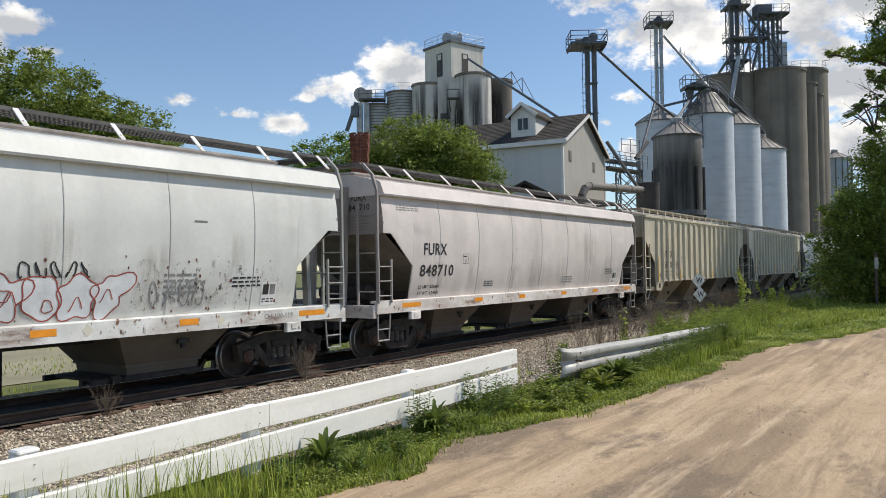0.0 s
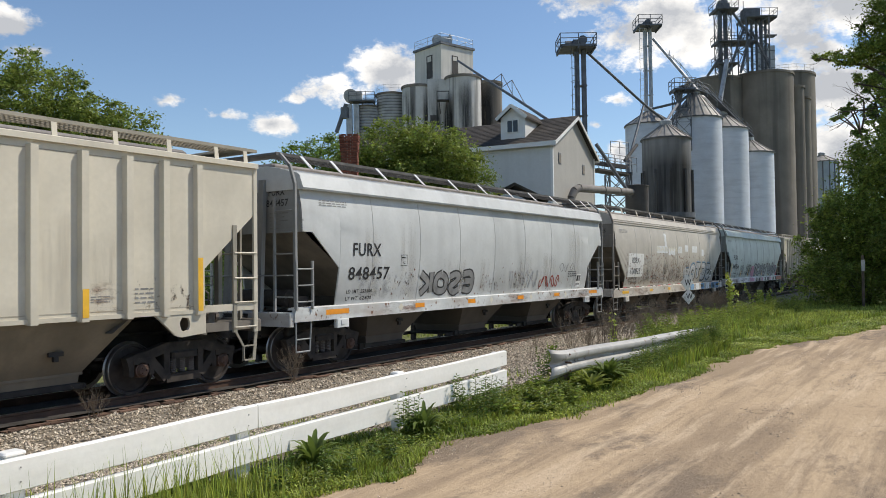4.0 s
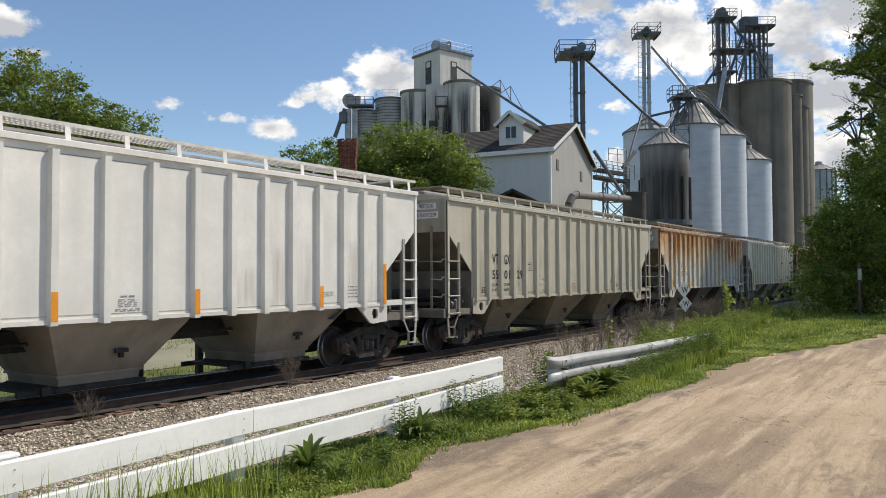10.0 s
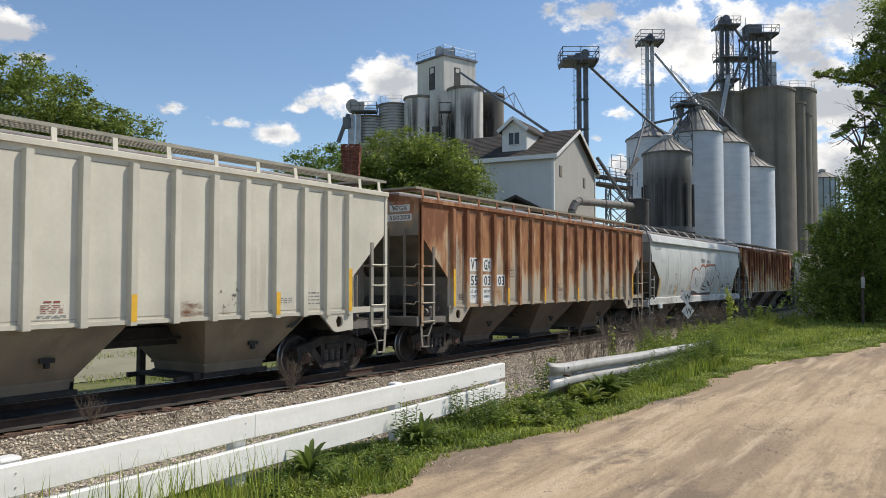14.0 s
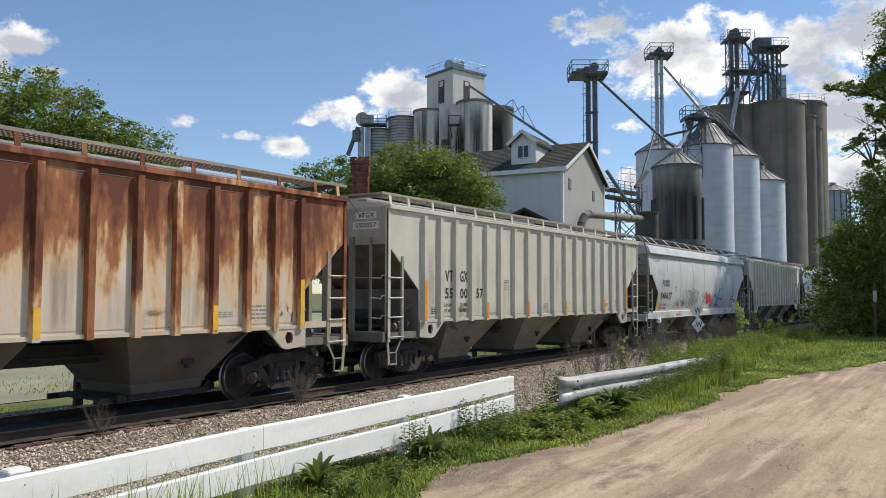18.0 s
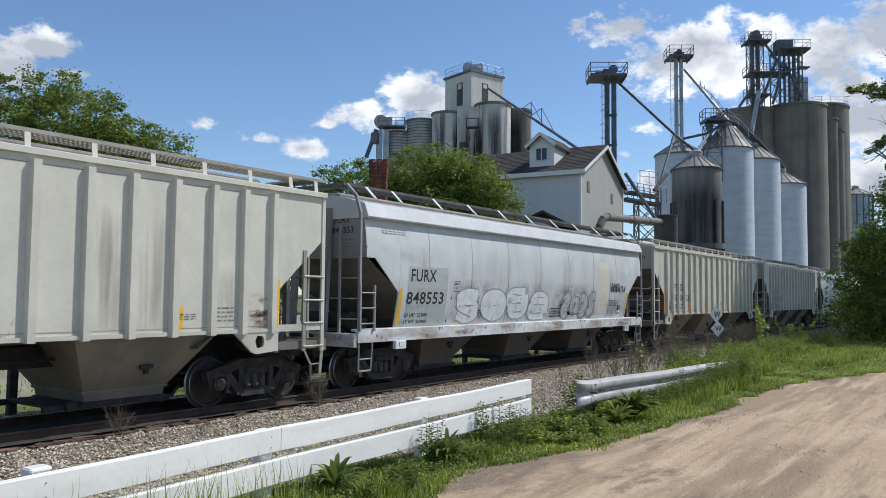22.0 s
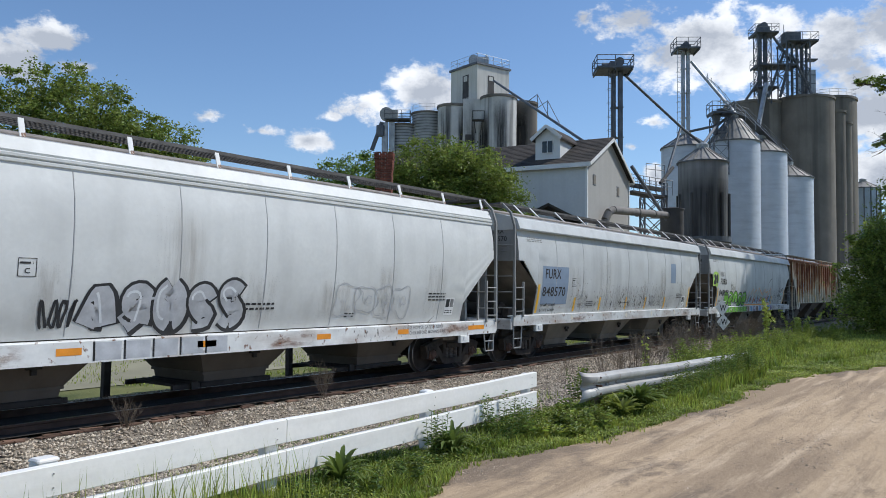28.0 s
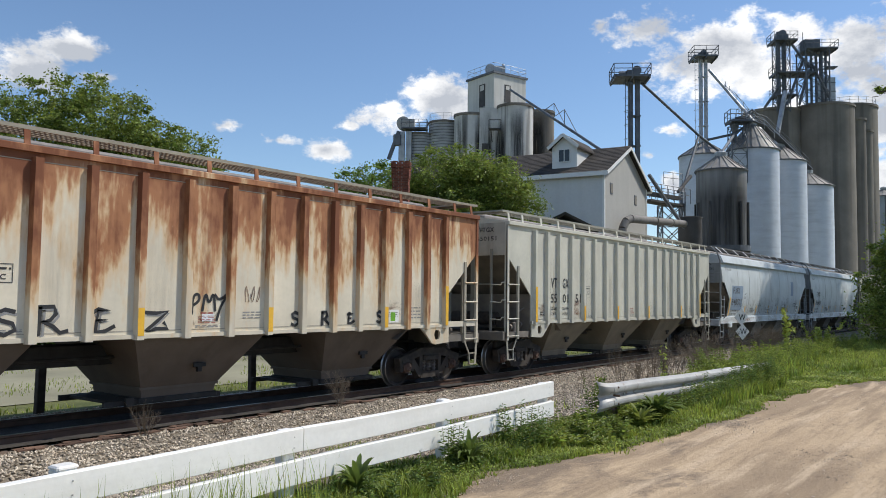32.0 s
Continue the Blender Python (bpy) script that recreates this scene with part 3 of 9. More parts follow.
def build_stones():
    """Loose ballast, thickest beside the near rail."""
    rnd = random.Random(11)
    v, f = [], []
    shapes = []
    for k in range(14):
        pts = [Vector((0, 0, 1)), Vector((0, 0, -1))] + [Vector((math.cos(a), math.sin(a), 0)) for a in (0.2, 1.3, 2.6, 3.6, 5.1)]
        pts = [Vector((p.x * rnd.uniform(0.7, 1.3), p.y * rnd.uniform(0.6, 1.1), p.z * rnd.uniform(0.5, 0.9) + rnd.uniform(-0.2, 0.2))) for p in pts]
        shapes.append(pts)
    tri = [(0, 2 + i, 2 + (i + 1) % 5) for i in range(5)] + [(1, 2 + (i + 1) % 5, 2 + i) for i in range(5)]
    for i in range(86000):
        x = 3.0 + 26 * rnd.random() ** 1.5 if i < 76000 else rnd.uniform(5, 60)
        y = rnd.uniform(8.1, 11.75) if i % 6 else rnd.uniform(14.2, 16.3)
        if i % 6 in (1, 2):
            y = rnd.uniform(5.0, 8.3)
        if y < slope_edge(x) + 0.1 or (y < 9.5 and rnd.random() < 0.25):
            continue
        s = rnd.uniform(0.011, 0.031) * (1 + 0.5 * (x > 25))
        a = rnd.uniform(0, 6.3)
        ca, sa = math.cos(a), math.sin(a)
        z = (bed_z(y) if y > 8.1 else ground_z(x, y)) + 0.035 + rnd.uniform(0, 0.02)
        n = len(v)
        for p in rnd.choice(shapes):
            v.append((x + s * (ca * p.x - sa * p.y), y + s * (sa * p.x + ca * p.y), z + s * p.z))
        f += [(a0 + n, b0 + n, c0 + n) for a0, b0, c0 in tri]
    me = raw_mesh("ballast_stones", v, f)
    me.materials.append(M["stone"])
    tagged(new("ballast_stones", me), "loose grey and tan crushed stones beside the rails", "stones", kind="stuff")


build_stones()


def build_rusty_scrap():
    """Old tie plates and spikes left on the ballast beside the near rail."""
    rnd = random.Random(19)
    s = Shape()
    for k in range(130):
        x = 3.0 + 30 * rnd.random() ** 1.3
        y = 11.68 + rnd.uniform(-0.16, 0.12)
        s.box(x, y, bed_z(y) + 0.075 + rnd.uniform(0, 0.02), rnd.uniform(0.10, 0.36), rnd.uniform(0.05, 0.17), 0.02, rnd.uniform(-25, 25))
    me = s.mesh("rusty_tie_plates")
    me.materials.append(M["scrap_rust"])
    tagged(new("rusty_tie_plates", me), "rusty old tie plates and spikes lying on the ballast", "tie plates", kind="stuff")


M["scrap_rust"] = material("scrap_rust", (0.15, 0.088, 0.06), 0.9, var=0.35, scale=4, fine=40, island=0.5)
build_rusty_scrap()


# ---------------------------------------------------------------- the train
V0, ACC = 13.886, -0.0103          # speed at the start, slowing


def run(t):
    return V0 * t + 0.5 * ACC * t * t


RIB_X = [-6.81, -6.10, -5.39, -4.60, -3.79, -3.02, -2.18, -1.33, -0.45, 0.45, 1.33, 2.18, 3.02, 3.79, 4.60, 5.39, 6.10, 6.81]
ROUND = [(3.86, 1.50), (3.5, 1.575), (3.1, 1.605), (2.7, 1.60), (2.3, 1.575), (1.9, 1.52), (1.6, 1.46), (1.30, 1.39)]


def round_y(z):
    for (a, u), (b, w) in zip(ROUND, ROUND[1:]):
        if z >= b:
            k = (a - z) / (a - b)
            return u + (w - u) * max(k, 0)
    return ROUND[-1][1]


def build_wheelset(parent, x):
    s = Shape()
    n = 40
    for sgn in (-1, 1):
        prof = [(0.09, 0.86), (0.13, 0.87), (0.14, 0.80), (0.38, 0.775), (0.40, 0.815), (0.445, 0.815), (0.457, 0.80), (0.462, 0.715), (0.487, 0.695), (0.478, 0.68), (0.40, 0.68), (0.38, 0.735), (0.13, 0.70)]
        s.loft([[(r * math.cos(2 * math.pi * k / n), sgn * y, r * math.sin(2 * math.pi * k / n)) for k in range(n)] for r, y in prof], caps=False)
    s.tube((0, -1.0, 0), (0, 1.0, 0), 0.085, n=14)
    s.tube((0.10, -0.875, 0.02), (0.10, -0.86, 0.02), 0.02, n=6)
    if "wheelset" not in bpy.data.meshes:
        me = s.mesh("wheelset", 35)
        me.materials.append(M["wheel_steel"])
        me.materials.append(M["wheel_rim"])
        for p in me.polygons:
            c = p.center
            r = math.hypot(c.x, c.z)
            if r > 0.43:
                p.material_index = 1
    return part("wheelset", bpy.data.meshes["wheelset"], None, parent, at=pose(x, 0, 0.457))


def build_truck(car, x):
    truck = part("truck", Shape().box(0, 0, 0.52, 0.36, 2.1, 0.24, cut=0.04).box(0, 0, 0.74, 0.5, 0.5, 0.25), M["truck_steel"], car, "dark grimy cast steel truck", at=pose(x, 0, 0))
    for sgn in (-1, 1):
        s = Shape()
        y = sgn * 1.02
        w = 0.17
        top = [(-1.16, 0.60), (-0.98, 0.66), (-0.74, 0.70), (-0.40, 0.80), (0.40, 0.80), (0.74, 0.70), (0.98, 0.66), (1.16, 0.60)]
        for a, b in zip(top, top[1:]):
            s.beam((a[0] - 0.01, y, a[1]), (b[0] + 0.01, y, b[1]), w, 0.17)
        bot = [(-0.72, 0.64), (-0.38, 0.25), (0.38, 0.25), (0.72, 0.64)]
        for a, b in zip(bot, bot[1:]):
            s.beam((a[0], y, a[1]), (b[0], y, b[1]), w, 0.15)
        for cx in (-0.37, 0.37):
            s.box(cx, y, 0.52, 0.12, w, 0.54)
        for cx in (-0.889, 0.889):
            s.box(cx - 0.20, y, 0.50, 0.10, w, 0.28).box(cx + 0.20, y, 0.50, 0.10, w, 0.28).box(cx, y, 0.61, 0.36, w + 0.03, 0.10)
        s.box(0, y, 0.66, 0.56, w + 0.10, 0.13, cut=0.03)
        part("side_frame", s, M["truck_steel"], truck)
        for cx in (-0.889, 0.889):
            b = Shape().tube((cx, y - sgn * 0.05, 0.457), (cx, y + sgn * 0.10, 0.457), 0.135, n=18).tube((cx, y + sgn * 0.10, 0.457), (cx, y + sgn * 0.15, 0.457), 0.115, 0.085, n=18)
            for k in range(3):
                a = 2.1 * k
                b.tube((cx + 0.05 * math.cos(a), y + sgn * 0.15, 0.457 + 0.05 * math.sin(a)), (cx + 0.05 * math.cos(a), y + sgn * 0.17, 0.457 + 0.05 * math.sin(a)), 0.016, n=6)
            part("bearing_cap", b, M["bearing_rust"], truck, "rust-brown bearing cap", smooth=40)
        for cx in (-0.2, 0.0, 0.2):
            sp = Shape()
            rings = []
            for k in range(15):
                r = 0.075 if k % 2 else 0.058
                rings.append([(cx + r * math.cos(q * math.pi / 5), y + r * math.sin(q * math.pi / 5), 0.33 + 0.018 * k) for q in range(10)])
            sp.loft(rings)
            part("spring", sp, M["spring_steel"], truck)
        part("brake_beam", Shape().box(sgn * 0.45, 0, 0.42, 0.09, 1.7, 0.1), M["truck_steel"], truck)
    build_wheelset(truck, -0.889)
    build_wheelset(truck, 0.889)


def ladder(s, x0, x1, y, z0, z1, rungs, r=0.016, rail=0.045):
    for x in (x0, x1):
        s.box(x, y, (z0 + z1) / 2, rail, 0.05, z1 - z0)
    for k in range(rungs):
        z = z0 + (z1 - z0) * (k + 0.5) / rungs
        s.tube((x0, y - 0.02, z), (x1, y - 0.02, z), r, n=6)
    return s


def ladder_parts(car, x0, x1, y, z0, z1, rungs, mat, rail=0.045):
    """A side ladder as rails and rungs of their own."""
    first = Shape().box(x0, y, (z0 + z1) / 2, rail, 0.05, z1 - z0)
    lad = part("ladder", first, mat, car)
    part("ladder_rail", Shape().box(x1, y, (z0 + z1) / 2, rail, 0.05, z1 - z0), mat, lad)
    for k in range(rungs):
        z = z0 + (z1 - z0) * (k + 0.5) / rungs
        part("rung", Shape().tube((x0, y - 0.02, z), (x1, y - 0.02, z), 0.016, n=6), mat, lad)


def common_under(car, spread=4.25, gate_z=0.28, top_z=1.42, wide=1.46):
    """Hoppers, centre sill, couplers, brake gear and trucks."""
    for k in (-1, 0, 1):
        x = k * spread

        def ring(hx, hy, z):
            return [(x - hx, -hy, z), (x + hx, -hy, z), (x + hx, hy, z), (x - hx, hy, z)]
        rings = [ring(2.10, wide, 2.70), ring(1.34, wide, top_z), ring(1.28, wide - 0.05, top_z - 0.10), ring(0.76, 0.78, gate_z + 0.20), ring(0.74, 0.76, gate_z + 0.06)]
        hop = part("hopper", Shape().loft(rings).box(x, 0, gate_z + 0.22, 1.62, 1.62, 0.05, cut=0.01), M["hopper_grey"], car, "dusty sloping discharge hopper with undercar shade in its colour")
        g = Shape().box(x, 0, gate_z + 0.02, 1.62, 1.58, 0.09, cut=0.02).box(x - 0.25, -0.72, gate_z, 2.3, 0.07, 0.09).box(x - 0.25, 0.72, gate_z, 2.3, 0.07, 0.09)
        g.tube((x - 0.98, -0.80, gate_z + 0.02), (x - 0.98, 0.80, gate_z + 0.02), 0.03).box(x - 1.0, 0, gate_z + 0.02, 0.5, 1.3, 0.05)
        g.box(x - 0.98, -0.80, gate_z + 0.02, 0.14, 0.06, 0.14).box(x + 0.15, -1.13, 0.88, 0.24, 0.05, 0.07).box(x + 0.15, -1.12, 0.84, 0.08, 0.06, 0.16)
        part("outlet_gate", g, M["dark_steel"], hop)
    part("centre_sill", Shape().box(0, 0, 1.08, 17.0, 0.62, 0.34), M["dark_steel"], car)
    for sgn in (-1, 1):
        part("coupler", Shape().box(sgn * 8.6, 0, 0.88, 0.55, 0.2, 0.24, cut=0.03).box(sgn * 8.83, 0.07, 0.88, 0.16, 0.34, 0.3, cut=0.05).path([(sgn * 8.3, -0.35, 0.85), (sgn * 8.5, -0.4, 0.55), (sgn * 8.85, -0.2, 0.45)], 0.028), M["truck_steel"], car)
        part("draft_gear", Shape().box(sgn * 7.75, 0, 0.92, 1.5, 0.95, 0.42, cut=0.03).box(sgn * 6.4, 0, 0.80, 1.7, 0.55, 0.30), M["dark_steel"], car)
        rig = Shape().box(sgn * 7.35, -0.75, 0.86, 0.9, 0.30, 0.26, cut=0.03).box(sgn * 7.35, 0.75, 0.86, 0.9, 0.30, 0.26, cut=0.03).tube((sgn * 8.3, -0.6, 0.78), (sgn * 5.4, -0.6, 0.66), 0.03, n=5).tube((sgn * 8.2, 0.7, 0.74), (sgn * 5.2, 0.5, 0.62), 0.03, n=5)
        rig.box(sgn * 6.86, -0.35, 0.36, 1.9, 0.08, 0.10).box(sgn * 6.86, 0.35, 0.36, 1.9, 0.08, 0.10)
        part("brake_rigging", rig, M["truck_steel"], car)
        build_truck(car, sgn * 6.86)
    part("air_reservoir", Shape().tube((-7.55, -0.75, 1.55), (-7.55, 0.75, 1.55), 0.19, n=14).tube((-7.2, -0.85, 1.48), (-7.2, -0.35, 1.48), 0.11, n=12).box(-7.5, -0.9, 1.45, 0.26, 0.24, 0.3), M["truck_steel"], car, smooth=40)
    part("brake_wheel", Shape().tube((8.30, 0.55, 2.6), (8.36, 0.55, 2.6), 0.28, n=16).box(8.22, 0.55, 2.45, 0.12, 0.25, 0.7), M["dark_steel"], car)
    part("train_pipe", Shape().path([(-8.5, -0.45, 0.95), (-6.0, -0.5, 1.05), (6.0, -0.5, 1.05), (8.5, -0.45, 0.95)], 0.03), M["dark_steel"], car)


def running_board(car, mat, z, y0, slant, xs):
    """Steel grating walkways beside the hatches, with their brackets and the end crossings."""
    for sgn in (-1, 1):
        s = Shape()
        s.box(0, sgn * y0, z, 16.7, 0.035, 0.06).box(0, sgn * (y0 - 0.55), z, 16.7, 0.035, 0.05)
        n = 210 if sgn < 0 else 60
        for k in range(n):
            x = -8.3 + 16.6 * (k + 0.5) / n
            s.box(x, sgn * (y0 - 0.275), z + 0.005, 0.022, 0.53, 0.03)
        for q in (0.14, 0.28, 0.42):
            s.box(0, sgn * (y0 - q), z - 0.005, 16.6, 0.012, 0.03)
        part("running_board", s, M["grating"], car, "dark steel grating walkway along the roof edge")
    br = None
    for x in xs:
        s = Shape()
        s.beam((0, -y0 - 0.0, z + 0.02), (0, -y0 - slant, z - 0.30), 0.09, 0.018)
        if br is None:
            br = s.mesh("bracket")
        part("bracket", br, mat, car, at=pose(x, 0, 0))
    for sgn in (-1, 1):
        part("crossing_board", Shape().box(sgn * 8.12, 0, z, 0.5, 2 * y0, 0.04), M["grating"], car)


def build_rib_car():
    car = thing("covered_hopper_car", "ribbed covered hopper car rolling on the track", "hopper car", "freight cars of the train")
    body = M["car_body"]
    poly = [(-8.22, 4.22), (-8.22, 3.28), (-6.98, 2.20), (-6.98, 1.43), (6.98, 1.43), (6.98, 2.20), (8.22, 3.28), (8.22, 4.22)]
    part("side_wall", Shape().plate(poly, 1, -1.53, 0.03), body, car)
    part("side_wall", Shape().plate(poly, 1, 1.50, 0.03), body, car)
    rib = Shape().loft([[(-0.085, -1.53, z), (-0.06, -1.63, z), (0.06, -1.63, z), (0.085, -1.53, z)] for z in (1.385, 4.07)]).mesh("rib")
    for x in RIB_X:
        part("rib", rib, body, car, at=pose(x, 0, 0))
        part("rib", rib, body, car, at=pose(x, 0, 0, 0, 0, 180))
    part("top_chord", Shape().box(0, -1.55, 4.19, 16.5, 0.10, 0.10, cut=0.01).box(0, 1.55, 4.19, 16.5, 0.10, 0.10), body, car)
    for z in (4.02, 1.53):
        part("panel_seam", Shape().box(0, -1.5325, z, 13.5, 0.007, 0.012), M["car_seam"], car)
    part("bottom_chord", Shape().box(0, -1.545, 1.44, 13.96, 0.06, 0.07), body, car)
    part("roof", Shape().plate([(-1.5, 4.20), (-1.5, 4.24), (-0.5, 4.40), (0.5, 4.40), (1.5, 4.24), (1.5, 4.20)], 0, -8.22, 16.44), body, car)
    part("hatch_cover", Shape().box(0, 0, 4.47, 15.2, 0.62, 0.16, cut=0.05), M["hatch"], car)
    for sgn in (-1, 1):
        e = Shape().plate([(-1.5, 3.30), (1.5, 3.30), (1.5, 4.22), (0, 4.36), (-1.5, 4.22)], 0, sgn * 8.20 - 0.015, 0.03)
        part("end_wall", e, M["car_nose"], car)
        sl = Shape().add([(sgn * 8.19, -1.5, 3.34), (sgn * 8.19, 1.5, 3.34), (sgn * 5.2, 1.5, 1.2), (sgn * 5.2, -1.5, 1.2), (sgn * 8.13, -1.5, 3.30), (sgn * 8.13, 1.5, 3.30), (sgn * 5.14, 1.5, 1.16), (sgn * 5.14, -1.5, 1.16)],
                         [(0, 1, 2, 3), (7, 6, 5, 4), (0, 3, 7, 4), (1, 5, 6, 2)])
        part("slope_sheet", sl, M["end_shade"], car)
        fr = Shape().box(sgn * 8.32, 0, 1.10, 0.14, 3.0, 0.24, cut=0.02).box(sgn * 7.6, -1.45, 1.12, 1.3, 0.10, 0.16).box(sgn * 7.6, 1.45, 1.12, 1.3, 0.10, 0.16)
        fr.box(sgn * 7.75, 0, 1.16, 1.1, 2.8, 0.05)
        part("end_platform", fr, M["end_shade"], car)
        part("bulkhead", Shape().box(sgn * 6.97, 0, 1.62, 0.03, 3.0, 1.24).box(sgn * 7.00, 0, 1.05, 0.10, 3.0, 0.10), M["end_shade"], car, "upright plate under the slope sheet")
        for y in (-0.42, 0.45):
            part("end_post", Shape().box(sgn * 8.24, y, 2.28, 0.10, 0.13, 2.45), M["car_end"], car)
        if sgn > 0:
            part("end_sill", Shape().box(7.58, -1.515, 1.47, 1.2, 0.05, 0.13), body, car)
        part("brake_valve", Shape().box(sgn * 7.35, -1.15, 1.32, 0.20, 0.24, 0.26, cut=0.03).tube((sgn * 7.48, -1.15, 1.30), (sgn * 7.56, -1.15, 1.30), 0.10, n=10).tube((sgn * 7.22, -1.28, 1.38), (sgn * 7.14, -1.28, 1.38), 0.08, n=10).path([(sgn * 7.35, -1.2, 1.42), (sgn * 7.25, -1.3, 1.75), (sgn * 7.05, -1.35, 1.85)], 0.018), M["spring_steel"], car, "grey brake valve with its pipes")
        for ys in (-1, 1):
            post = part("corner_post", Shape().box(sgn * 8.20, ys * 1.525, 2.60, 0.09, 0.05, 3.24).box(sgn * 8.235, ys * 1.49, 2.60, 0.02, 0.08, 3.24), body, car)
            inner = part("ladder_post", Shape().box(sgn * 7.68, ys * 1.53, 2.01, 0.09, 0.05, 2.02), M["car_end"], post)
            for z in (2.50, 2.02, 1.56, 1.09):
                part("rung", Shape().tube((sgn * 8.22, ys * 1.56, z), (sgn * 7.66, ys * 1.56, z), 0.017, n=6), body, post)
            st = Shape().beam((sgn * 8.22, ys * 1.52, 1.0), (sgn * 8.16, ys * 1.52, 0.44), 0.02, 0.075).beam((sgn * 7.90, ys * 1.52, 0.72), (sgn * 7.90, ys * 1.52, 0.44), 0.02, 0.05).beam((sgn * 7.72, ys * 1.52, 1.0), (sgn * 7.90, ys * 1.52, 0.72), 0.02, 0.045)
            st.box(sgn * 8.03, ys * 1.52, 0.45, 0.27, 0.08, 0.025).box(sgn * 8.04, ys * 1.52, 0.72, 0.27, 0.05, 0.022)
            part("stirrup_step", st, M["car_end"], car)
            g = Shape()
            ring_o = [(-6.98, 1.43), (-6.7, 1.43), (-6.4, 1.43), (-6.1, 1.43), (-5.88, 1.43), (-6.1, 1.24), (-6.32, 1.04), (-6.45, 1.0), (-6.7, 1.02), (-6.98, 1.04), (-6.98, 1.2), (-6.98, 1.3)]
            cx, cz = -6.52, 1.23
            ring_i = [(cx + 0.11 * math.cos(a), cz + 0.14 * math.sin(a)) for a in [math.atan2(p[1] - cz, p[0] - cx) for p in ring_o]]
            y0, y1 = ys * 1.56, ys * 1.51
            g.loft([[(-sgn * p[0], y0, p[1]) for p in ring_o], [(-sgn * p[0], y0, p[1]) for p in ring_i], [(-sgn * p[0], y1, p[1]) for p in ring_i], [(-sgn * p[0], y1, p[1]) for p in ring_o]], caps=False)
            part("jacking_bracket", g, body, car)
        ye = part("end_ladder", Shape().box(sgn * 8.27, -1.03, 2.25, 0.055, 0.055, 2.45), M["car_end"], car)
        for z in (1.55, 2.02, 2.50):
            part("rung", Shape().path([(sgn * 8.29, -1.03, z), (sgn * 8.29, -1.36, z - 0.02), (sgn * 8.29, -1.40, z + 0.05), (sgn * 8.26, -1.50, z + 0.05)], 0.016, n=6), body, ye)
        part("handrail", Shape().tube((sgn * 8.30, -1.03, 2.50), (sgn * 8.30, 1.3, 2.50), 0.016, n=6), M["car_end"], car)
        for y in (-0.75, 0.55):
            part("walkway_brace", Shape().path([(sgn * 8.22, y, 3.98), (sgn * 8.34, y + 0.02, 4.02), (sgn * 8.46, y + 0.35, 4.48)], 0.018, n=5), M["car_end"], car)
    running_board(car, body, 4.51, 1.42, 0.04, [-8.05] + [-7.32 + 1.047 * i for i in range(15)] + [8.05])
    common_under(car)
    return car


def round_side(sgn, x0, x1, notch):
    """The rolled side sheet with its slanted lower corners."""
    xs = [-x0, -notch[0], -notch[1], -notch[1] + 0.01] + [-6.0 + 1.5 * i for i in range(9)] + [notch[1] - 0.01, notch[1], notch[0], x0]
    zb = [notch[2], notch[2], notch[3], 1.30] + [1.30] * 9 + [1.30, notch[3], notch[2], notch[2]]
    n = 14
    v = []
    for x, b in zip(xs, zb):
        for k in range(n):
            z = 3.87 + (b - 3.87) * k / (n - 1)
            v.append((x, sgn * round_y(z), z))
    for x, b in zip(xs, zb):
        for k in range(n):
            z = 3.87 + (b - 3.87) * k / (n - 1)
            v.append((x, sgn * (round_y(z) - 0.03), z))
    m = len(xs) * n
    f = []
    for i in range(len(xs) - 1):
        for k in range(n - 1):
            a = i * n + k
            f += [(a, a + n, a + n + 1, a + 1), (m + a, m + a + 1, m + a + n + 1, m + a + n)]
        e = i * n + n - 1
        f.append((e, e + n, m + e + n, m + e))
    s = Shape()
    s.add(v, f)
    return s


